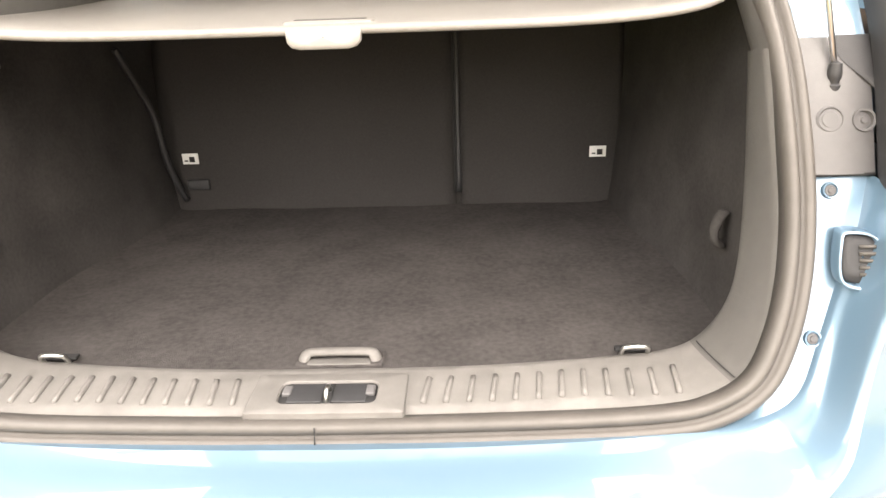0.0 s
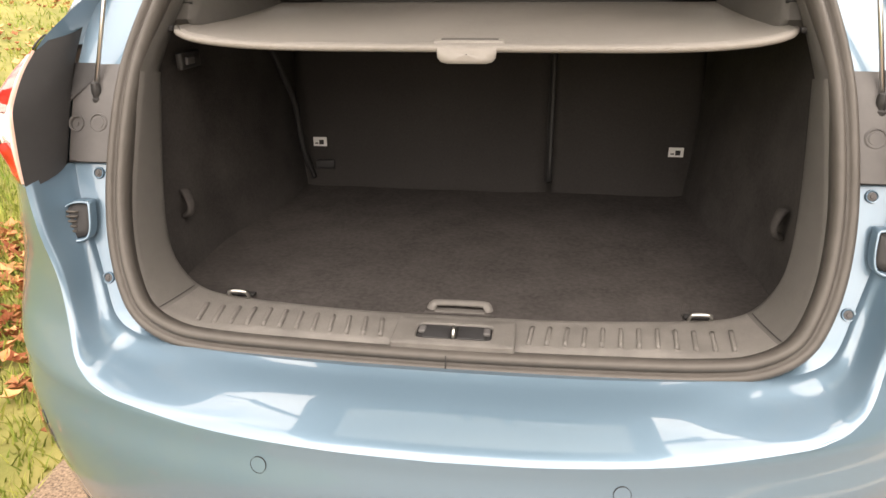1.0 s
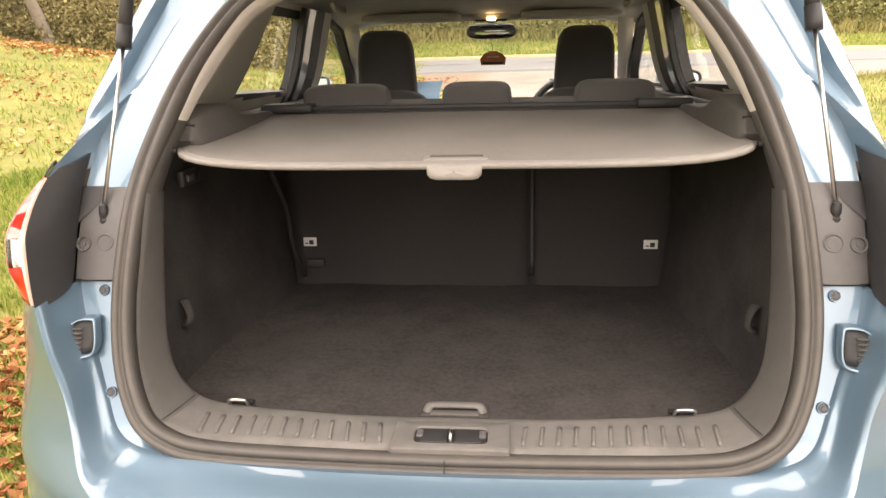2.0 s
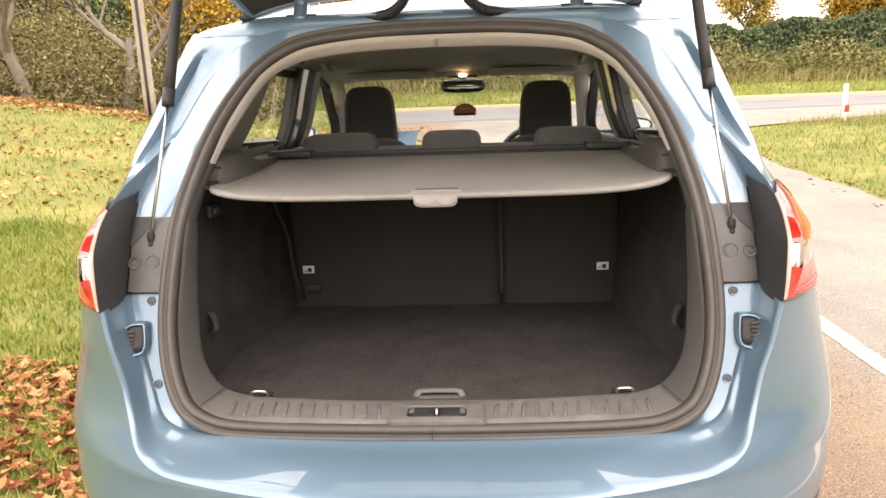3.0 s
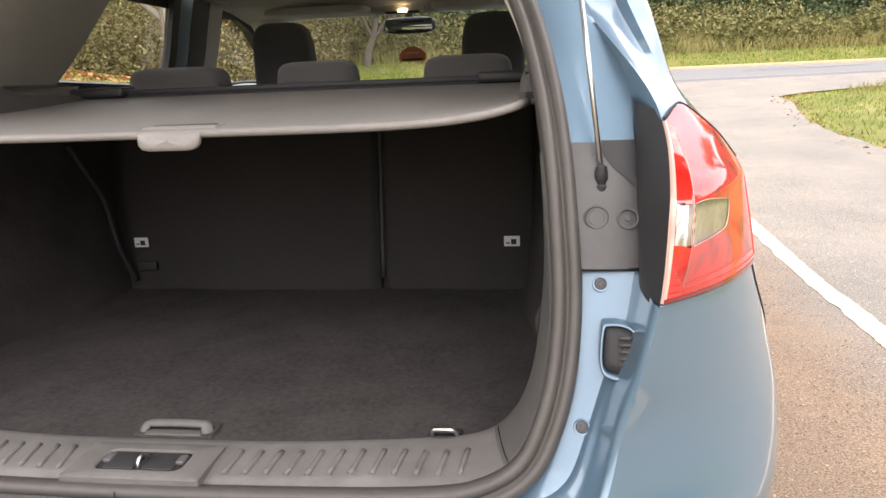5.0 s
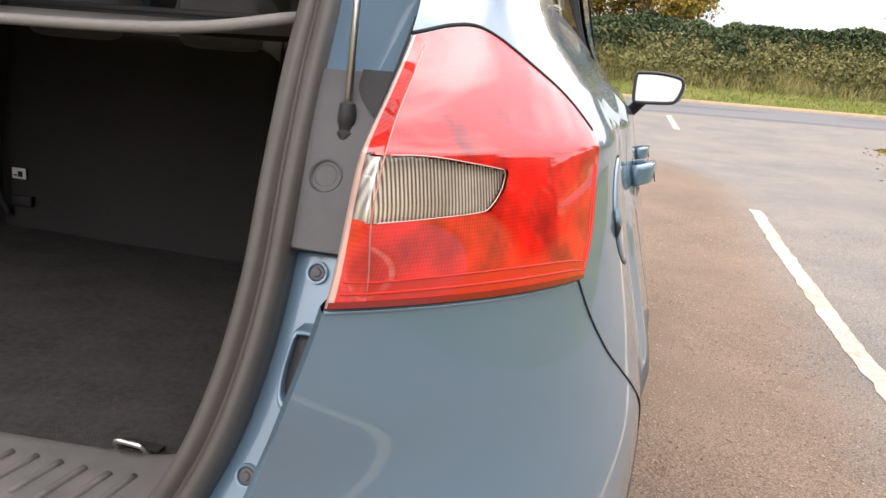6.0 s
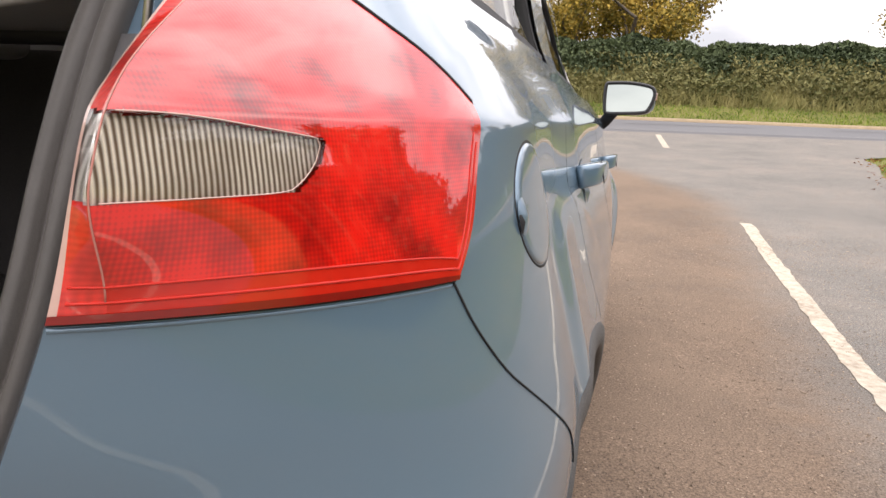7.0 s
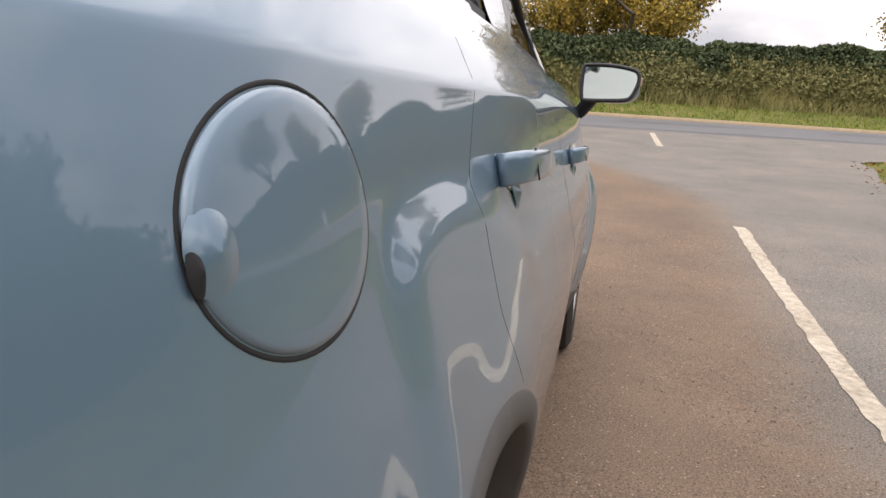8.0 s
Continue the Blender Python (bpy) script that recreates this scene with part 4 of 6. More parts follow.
hd = up_rows[57:]
part("header_trim", sheet("header_trim", [list(r) for r in hd] + [[(-p[0], p[1], p[2]) for p in r] for r in reversed(hd[:-1])], PALE, flip=True), car, "pale header trim over the opening")
# deep pale pillar panels between opening and rear door window
pil = []
for k in range(16, 62):
    e = np.array(up_rows[k][8])
    z = e[2]
    far = np.array([house_x(0.98, z) - 0.062, 0.95 + 0.89 * (z - 1.22), z])
    far[0] = min(far[0], 0.64)
    pil.append([e * (1 - t) + far * t + np.array([0.02, 0, 0]) * math.sin(math.pi * t) for t in np.linspace(0, 1, 9)])
pair("pillar_panel", sheet("pillar_panel", pil, PALE, flip=True), label="pale panel beside the rear window")

# ---- the load space ----
FLOOR_Z, SEAT_Y = 0.733, 0.914
fl = []
for y in np.linspace(0.175, SEAT_Y, 40):
    w = lerp_table([(0.175, 0.40), (0.2, 0.47), (0.25, 0.515), (0.4, 0.525), (0.7, 0.515), (0.96, 0.505)], y)
    fl.append([(w * u, y, FLOOR_Z + 0.0035 * noise.noise((u * 3, y * 5, 0.7)) + 0.006 * soft_step(0.92, 1.0, abs(u))) for u in np.linspace(-1, 1, 50)])
part("boot_floor", sheet("boot_floor", fl, CARPET), car, "worn black carpeted boot floor board")
grip_path = spline([(-0.050, 0.206, FLOOR_Z + 0.001), (-0.046, 0.210, FLOOR_Z + 0.009), (-0.036, 0.216, FLOOR_Z + 0.012), (0.036, 0.216, FLOOR_Z + 0.012), (0.046, 0.210, FLOOR_Z + 0.009), (0.050, 0.206, FLOOR_Z + 0.001)], 30)
part("floor_handle", sweep("floor_handle", grip_path, disc_profile(0.0085, 10, 0.6), SILL, up=(0, 0, 1)), car, "dark grey lifting handle in the boot floor")
part("handle_recess", box("handle_recess", (0.084, 0.016, 0.004), TRIM, 0.002, (0, 0.203, FLOOR_Z + 0.004)), car)
part("handle_surround", box("handle_surround", (0.118, 0.040, 0.006), CARPET, 0.003, (0, 0.214, FLOOR_Z + 0.002)), car)
for s in (-1, 1):
    wall = []
    for z in np.linspace(FLOOR_Z - 0.01, 1.20, 34):
        row = []
        for y in np.linspace(max(0.20, flange_y(z) + 0.07), SEAT_Y + 0.085, 44):
            zz = (z - FLOOR_Z) / 0.45
            base = lerp_table([(0.20, 0.545), (0.26, 0.545), (0.45, 0.545), (0.7, 0.53), (0.97, 0.515)], y)
            bulge = 0.02 * math.exp(-((y - 0.78) / 0.19) ** 2 - ((z - 0.74) / 0.22) ** 2)
            row.append((s * (base - bulge - 0.02 * (1 - zz) ** 3), y, z))
        wall.append(row)
    part("boot_lining", sheet("boot_lining", wall, LININGS, flip=s > 0), car, "black carpeted boot side lining")
# seat backs seen from the boot
for x0, x1, lab in ((-0.515, 0.148, "wide black carpeted rear seat back"), (0.160, 0.515, "narrow black carpeted rear seat back")):
    rows = []
    for z in np.linspace(0.70, 1.20, 22):
        rows.append([(x0 + (x1 - x0) * u, SEAT_Y + 0.16 * (z - 0.74) - 0.010 * (1 - abs(2 * u - 1) ** 8) - 0.012 * math.sin(math.pi * (z - 0.7) / 0.5), z) for u in np.linspace(0, 1, 24)])
    part("rear_seat_back", sheet("rear_seat_back", rows, SEATBACK, thick=-0.09), car, lab)
part("seat_split_edge", sweep("seat_split_edge", [(0.154, SEAT_Y + 0.16 * (z - 0.74) - 0.006, z) for z in np.linspace(0.76, 1.19, 12)], disc_profile(0.007, 8), BLACK, up=(1, 0, 0)), car, "black edging between the seat backs")
part("seat_gap", sweep("seat_gap", [(0.146, SEAT_Y + 0.16 * (z - 0.74) - 0.013, z) for z in np.linspace(0.76, 1.19, 12)], disc_profile(0.003, 6), GAP, up=(1, 0, 0)), car)
for x, z in ((-0.444, 0.852), (0.459, 0.846)):
    y = SEAT_Y + 0.16 * (z - 0.74) - 0.026
    lab = part("anchor_label", box("anchor_label", (0.036, 0.003, 0.024), WHITEPRINT, 0.001, (x, y, z)), car, "small white child-seat anchor label")
    part("label_print", box("label_print", (0.012, 0.001, 0.012), INK, 0, (x + 0.004, y - 0.002, z - 0.001)), lab)
    part("label_print", box("label_print", (0.008, 0.001, 0.003), INK, 0, (x - 0.009, y - 0.002, z - 0.004)), lab)
part("anchor_flap", box("anchor_flap", (0.05, 0.010, 0.024), BLACK, 0.004, (-0.43, SEAT_Y - 0.018, 0.795)), car, "black plastic anchor flap")
part("trim_cord", sweep("trim_cord", spline([(-0.505, 0.78, 1.10), (-0.495, 0.81, 1.04), (-0.482, 0.845, 0.96), (-0.478, 0.865, 0.85), (-0.462, 0.892, 0.76)], 30), disc_profile(0.007, 8), BLACK, up=(1, 0, 0)), car, "black piping at the seat edge")
for s in (-1, 1):
    part("lashing_ring", sweep("lashing_ring", spline([(s * 0.387 + dx, yy, zz) for dx, yy, zz in ((-0.017, 0.214, 0.735), (-0.016, 0.206, 0.749), (-0.009, 0.203, 0.753), (0.009, 0.203, 0.753), (0.016, 0.206, 0.749), (0.017, 0.214, 0.735))], 20), disc_profile(0.0030, 8), STEEL, up=(0, 1, 0.2)), car, "bright steel lashing ring")
    part("ring_recess", box("ring_recess", (0.045, 0.012, 0.004), GAP, 0.001, (s * 0.387, 0.226, 0.738)), car)
    hook = [(s * 0.530, 0.34, 0.888), (s * 0.522, 0.335, 0.880), (s * 0.515, 0.33, 0.862), (s * 0.518, 0.328, 0.850), (s * 0.526, 0.332, 0.845)]
    part("bag_hook", sweep("bag_hook", spline(hook, 14), disc_profile(0.006, 8, 2.2), LININGS, up=(0, 1, 0)), car, "black plastic bag hook")
part("boot_lamp", box("boot_lamp", (0.012, 0.075, 0.03), DARKTRIM, 0.004, (-0.528, 0.42, 1.115)), car, "small boot lamp in the side lining")
part("boot_lamp_lens", box("boot_lamp_lens", (0.006, 0.030, 0.014), PANELGREY, 0.003, (-0.520, 0.41, 1.115)), car)

# ---- load cover ----
cov = []
for t in np.linspace(0, 1, 24):
    row = []
    for u in np.linspace(-1, 1, 60):
        w = 0.512 + 0.01 * t
        back = 0.300 + 0.045 * abs(u) ** 26
        sag = 0.026 * (1 - t) * (1 - abs(u) ** 6)
        row.append((w * u * (1 - 0.02 * (1 - t) * abs(u) ** 10), back + (0.865 - back) * t, 1.176 + 0.018 * t - sag - 0.006 * math.sin(math.pi * t)))
    cov.append(row)
part("load_cover", sheet("load_cover", cov, COVER, thick=0.005), car, "grey vinyl roller load cover pulled out")
part("cover_edge", sweep("cover_edge", cov[0], disc_profile(0.006, 8, 1.0), COVER, up=(0, 0, 1)), car, "stiff rear edge of the load cover")
tongue = [(0.92 * a, b) for a, b in [(-0.052, 0.010), (-0.050, -0.006), (-0.044, -0.012), (-0.033, -0.0145), (0.033, -0.0145), (0.044, -0.012), (0.050, -0.006), (0.052, 0.010)]]
tongue_rows = [[(x * k, 0.296 - o + 0.20 * z, 1.142 + z * k) for x, z in tongue] for k, o in ((0.97, -0.006), (1.0, -0.003), (1.0, 0.002), (0.95, 0.005), (0.6, 0.006), (0.02, 0.006))]
part("cover_handle", recalc(sheet("cover_handle", tongue_rows, COVERTRIM, close_c=True)), car, "grey plastic pull handle hanging at the cover's edge")
grip = box("cover_grip", (0.115, 0.040, 0.008), COVERTRIM, 0.004, (0, 0.345, 1.1555))
part("cover_grip", grip, car, "grey plastic grip plate on the load cover")
part("grip_slot", box("grip_slot", (0.094, 0.020, 0.004), TRIM, 0.002, (0, 0.350, 1.159)), car)
part("cover_roller", sweep("cover_roller", [(x, 0.875, 1.190) for x in np.linspace(-0.535, 0.535, 8)], disc_profile(0.026, 12, 0.75), DARKTRIM, up=(0, 0, 1)), car, "dark roller housing of the load cover")
part("roller_strip", box("roller_strip", (1.0, 0.022, 0.012), BLACK, 0.003, (0, 0.868, 1.209)), car, "ribbed black edge strip of the roller")
for s in (-1, 1):
    part("roller_end", box("roller_end", (0.13, 0.06, 0.022), DARKTRIM, 0.008, (s * 0.46, 0.868, 1.211)), car)
    # an angular moulded wedge that carries the cover's runner
    wedge = spline([(0.395, 1.172, 0), (0.405, 1.214, 0), (0.43, 1.228, 0), (0.58, 1.242, 0), (0.60, 1.240, 0), (0.66, 1.215, 0), (0.84, 1.207, 0), (0.845, 1.175, 0), (0.62, 1.168, 0)], 40, closed=True)
    rings = []
    for x, k in ((0.490, 0.90), (0.494, 0.97), (0.500, 1.0), (0.556, 1.0)):
        m = np.array([0.62, 1.2, 0])
        rings.append([(s * (x + 0.35 * max(0, q[1] - 1.2) ), *(m + (q - m) * k)[:2]) for q in wedge])
    flat_r = [p for r in rings for p in r]
    me = mesh_of("cover_bracket", flat_r, grid_faces(4, 40, False, True) + [tuple(range(39, -1, -1)), tuple(range(120, 160))], TRIM)
    me = recalc(me)
    me.set_sharp_from_angle(angle=radians(32))
    part("cover_bracket", me, car, "dark grey moulded wedge holding the load cover")
    part("bracket_joint", sweep("bracket_joint", [(s * (x + 0.002), 0.407, 1.2145) for x in np.linspace(0.497, 0.55, 5)], disc_profile(0.0025, 6), GAP, up=(0, 0, 1)), car)
    part("cover_pin", box("cover_pin", (0.022, 0.014, 0.009), BLACK, 0.003, (s * 0.518, 0.345, 1.176)), car)


# ---- seats and cabin fittings ----
def pillow(name, sx, sy, sz, mat, centre, power=4.0, lean=0.0, n=18, top=1.0):
    """A padded form: a super-ellipsoid, narrower by top at its upper end."""
    rows = []
    e = 2.0 / power
    sg = lambda v: math.copysign(abs(v) ** e, v)
    for i in range(n + 1):
        a = -math.pi / 2 + math.pi * i / n
        row = []
        for j in range(2 * n):
            b = 2 * math.pi * j / (2 * n)
            x, y, z = sx / 2 * sg(math.cos(a)) * sg(math.cos(b)), sy / 2 * sg(math.cos(a)) * sg(math.sin(b)), sz / 2 * sg(math.sin(a))
            k = 1 + (top - 1) * (z / sz + 0.5)
            row.append((x * k + centre[0], y + centre[1] + lean * z, z + centre[2]))
        rows.append(row)
    me = mesh_of(name, [p for r in rows for p in r], grid_faces(n + 1, 2 * n, False, True), mat)
    bm = bmesh.new()
    bm.from_mesh(me)
    bmesh.ops.remove_doubles(bm, verts=bm.verts, dist=1e-5)
    bmesh.ops.recalc_face_normals(bm, faces=bm.faces)
    bm.to_mesh(me)
    bm.free()
    return me


for x, w in ((-0.338, 0.245), (0.009, 0.195), (0.363, 0.215)):
    part("rear_headrest", pillow("rear_headrest", w, 0.11, 0.115, REST, (x, 1.0, 1.205), 5.5, top=0.90), car, "dark grey fabric rear headrest")
part("rear_bench_top", pillow("rear_bench_top", 1.06, 0.16, 0.10, FABRIC, (0, 1.05, 1.165), 6), car, "top of the dark fabric rear bench")
for x in (-0.375, 0.375):
    seat = part("front_seat", pillow("front_seat", 0.46, 0.20, 0.66, FABRIC, (x, 1.80, 0.88), 4, lean=-0.15, top=0.9), car, "charcoal fabric front seat")
    part("front_headrest", pillow("front_headrest", 0.235, 0.12, 0.30, FABRIC, (x, 1.86, 1.275), 4.5, lean=-0.12, top=0.86), seat, "tall charcoal fabric headrest")
wheel_c, wr = (0.375, 2.33, 1.04), 0.185
part("steering_wheel", sweep("steering_wheel", [(wheel_c[0] + wr * math.cos(a), wheel_c[1] + wr * 0.35 * math.sin(a), wheel_c[2] + wr * 0.94 * math.sin(a)) for a in np.linspace(0, 2 * math.pi, 40, endpoint=False)], disc_profile(0.016, 8), BLACK, True, up=(0, -0.94, 0.35)), car, "black steering wheel")
mirror = part("rear_view_mirror", pillow("rear_view_mirror", 0.215, 0.045, 0.066, BLACK, (0.018, 2.245, 1.425), 3.2), car, "black interior rear-view mirror")
part("mirror_glass", box("mirror_glass", (0.190, 0.003, 0.048), MIRRORGLASS, 0.001, (0.018, 2.221, 1.425)), mirror, "dark mirror glass")
part("overhead_grille", box("overhead_grille", (0.13, 0.05, 0.006), DARKTRIM, 0.002, (0.02, 2.10, 1.462)), car, "dark overhead console tray")
part("mirror_stalk", box("mirror_stalk", (0.03, 0.03, 0.06), BLACK, 0.006, (0.018, 2.26, 1.47)), mirror)
console = part("map_light", box("map_light", (0.155, 0.10, 0.03), HEADLINER, 0.008, (0.02, 2.13, 1.478)), car, "overhead console with a lit map light")
part("light_lens", box("light_lens", (0.034, 0.012, 0.012), LAMPGLOW, 0.003, (0.022, 2.079, 1.466)), console, "glowing warm map light")
for x in (-0.30, 0.34):
    part("sun_visor", pillow("sun_visor", 0.40, 0.14, 0.035, HEADLINER, (x, 2.05, 1.476), 5, lean=0.5), car, "grey folded sun visor")
for s in (-1, 1):
    part("grab_handle", sweep("grab_handle", spline([(s * 0.49, 1.50, 1.505), (s * 0.482, 1.52, 1.482), (s * 0.482, 1.64, 1.480), (s * 0.49, 1.66, 1.503)], 14), disc_profile(0.008, 8), HEADLINER, up=(1, 0, 0)), car, "grey ceiling grab handle")
    part("coat_hook", box("coat_hook", (0.045, 0.02, 0.03), DARKTRIM, 0.006, (s * 0.40, 0.78, 1.478)), car, "dark coat hook")
hang = [(-0.052, 0, -0.034), (0.052, 0, -0.034), (0.056, 0, -0.005), (0.04, 0, 0.012), (0.012, 0, 0.024), (-0.012, 0, 0.024), (-0.042, 0, 0.01), (-0.056, 0, -0.01)]
card = [(x + 0.024, 2.246 + d, z + 1.318) for d in (-0.002, 0.002) for x, _, z in hang]
part("hanging_card", recalc(mesh_of("hanging_card", card, [tuple(range(8)), tuple(range(15, 7, -1))] + [(i, (i + 1) % 8, 8 + (i + 1) % 8, 8 + i) for i in range(8)], ORNAMENT, False)), car, "orange-brown card hanging from the mirror")
part("card_print", box("card_print", (0.088, 0.001, 0.008), INK, 0, (0.024, 2.2425, 1.292)), car, "dark band printed on the card")
part("card_print", box("card_print", (0.05, 0.001, 0.005), WHITEPRINT, 0, (0.024, 2.2425, 1.318)), car)
part("card_thread", sweep("card_thread", [(0.022, 2.245, 1.345), (0.02, 2.245, 1.37), (0.018, 2.244, 1.40)], disc_profile(0.0012, 5), INK, up=(0, 1, 0)), car, "thin dark thread of the card")

# ---- tail lamps ----
def lamp_point(t, s, out):
    z0 = 0.9725 - 0.0115 * t
    z = z0 + (lamp_top(t) - z0) * s
    y = lamp_in(z) + (lamp_out(z) - lamp_in(z)) * t
    return skin(y, z, out) + Vector((0, -lamp_ridge(t, z), 0))


FOLD = 0.075


def lamp_ridge(t, z):
    """The lens stands proud in a ridge a little way out from its inner edge."""
    high = 0.031 * soft_step(0.965, 1.045, z) * (1 - soft_step(1.09, 1.165, z))
    return high * (t / FOLD if t < FOLD else max(0.0, 1 - (t - FOLD) / 0.55) ** 2)


def ribbed(name, base, colour_b, rough, metal, scale_y, tilt, relief=0.2, patch_scale=22, cross=0):
    """Moulded lamp plastic: fine ribs under a smooth clear coat."""
    m = material(name, base, rough, metal, 1.0)
    n, l = m.node_tree.nodes, m.node_tree.links
    b = n["Principled BSDF"]
    b.inputs["Specular IOR Level"].default_value = 0.15
    b.inputs["Coat IOR"].default_value = 2.0 if relief < 0.1 else 1.5
    co, mp, wv, w2, mx, rp, bp = (n.new("ShaderNodeTexCoord"), n.new("ShaderNodeMapping"), n.new("ShaderNodeTexWave"), n.new("ShaderNodeTexNoise"), n.new("ShaderNodeMath"), n.new("ShaderNodeValToRGB"), n.new("ShaderNodeBump"))
    mp.inputs["Rotation"].default_value = (tilt, 0, 0)
    wv.bands_direction = "Y"
    wv.inputs["Scale"].default_value, wv.inputs["Distortion"].default_value, wv.inputs["Detail"].default_value = scale_y, 0.25, 1
    w2.inputs["Scale"].default_value, w2.inputs["Detail"].default_value = patch_scale, 4
    l.new(co.outputs["Object"], mp.inputs["Vector"]), l.new(mp.outputs[0], wv.inputs["Vector"]), l.new(mp.outputs[0], w2.inputs["Vector"])
    mx.operation = "MULTIPLY"
    half_wave = n.new("ShaderNodeMapRange")
    half_wave.inputs["To Min"].default_value, half_wave.inputs["To Max"].default_value = (0.84, 1.0) if relief < 0.1 else (0.0, 1.0)
    l.new(wv.outputs["Fac"], half_wave.inputs["Value"])
    grain = half_wave.outputs[0]
    if cross:
        wz, lvl, both = n.new("ShaderNodeTexWave"), n.new("ShaderNodeMapRange"), n.new("ShaderNodeMath")
        wz.bands_direction = "Z"
        wz.inputs["Scale"].default_value, wz.inputs["Distortion"].default_value = cross, 0.8
        lvl.inputs["To Min"].default_value, lvl.inputs["To Max"].default_value = 0.86, 1.0
        both.operation = "MULTIPLY"
        l.new(mp.outputs[0], wz.inputs["Vector"]), l.new(wz.outputs["Fac"], lvl.inputs["Value"])
        l.new(grain, both.inputs[0]), l.new(lvl.outputs[0], both.inputs[1])
        grain = both.outputs[0]
    l.new(grain, mx.inputs[0]), l.new(w2.outputs[0], mx.inputs[1])
    # the rib wave also drives colour; strong relief gets groove shade painted in
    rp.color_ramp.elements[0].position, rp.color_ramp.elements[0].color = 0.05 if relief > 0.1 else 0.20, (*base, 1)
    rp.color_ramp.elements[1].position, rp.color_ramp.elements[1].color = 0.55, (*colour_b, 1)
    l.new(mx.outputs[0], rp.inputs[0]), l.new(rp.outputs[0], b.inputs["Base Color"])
    bp.inputs["Strength"].default_value, bp.inputs["Distance"].default_value = relief, 0.002
    l.new(wv.outputs["Fac"], bp.inputs["Height"]), l.new(bp.outputs[0], b.inputs["Normal"])
    return m


RED_RIB = ribbed("ribbed_red_lens", (0.16, 0.001, 0.001), (0.84, 0.010, 0.003), 0.4, 0.0, 130, 0.0, 0.03, 30, cross=105)
BORDERLINE = material("bright_lens_border", (0.62, 0.02, 0.008), 0.45, 0.0, 0.0)
FOLDLINE = material("pinkish_lens_fold", (0.55, 0.22, 0.18), 0.2, 0.0, 0.8)
REDFOOT = material("dark_red_lens_foot", (0.12, 0.004, 0.003), 0.2, 0.0, 1.0, spread=0.5, scale=40, colour_b=(0.3, 0.01, 0.006))
RED_EDGE = material("clear_red_edge", (0.42, 0.008, 0.005), 0.12, 0.0, 1.0, spread=0.5, scale=40, colour_b=(0.75, 0.03, 0.012))
# silver reflectors: shade between ribs and glint on them are put into the colour
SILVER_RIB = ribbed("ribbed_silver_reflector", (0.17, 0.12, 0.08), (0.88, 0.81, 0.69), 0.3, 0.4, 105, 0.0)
SILVER_MESH = ribbed("faceted_silver_reflector", (0.45, 0.43, 0.40), (0.95, 0.93, 0.90), 0.25, 0.6, 60, 0.0)
CLEARLENS = material("clear_lens", (0.97, 0.96, 0.94), 0.02, transmission=1.0, ior=1.12, coat=1.0)
RED_MESH = ribbed("red_mesh_reflector", (0.30, 0.004, 0.003), (0.80, 0.03, 0.02), 0.3, 0.1, 90, 0.0, 0.05, 30, cross=90)
NT, NS = 170, 130


def zone(t, s):
    z0 = 0.9725 - 0.0115 * t
    z = z0 + (lamp_top(t) - z0) * s
    strip = FOLD
    clear_lo, clear_hi = 1.0325, 1.075 - 0.012 * soft_step(0.10, 0.44, t)
    bulge = 0.40 - 1.2 * max(0, z - 1.062) - 2.4 * max(0, 1.048 - z)
    if t < 0.010:
        return "rim"
    if clear_lo < z < clear_hi and t < bulge:
        return "clear_inner" if t < strip else "clear"
    if t < strip:
        return "mesh_high" if z > 1.05 else "mesh_low"
    if s < 0.10 or t > 0.95:
        return "edge"
    return "lower" if z < clear_lo else "upper"


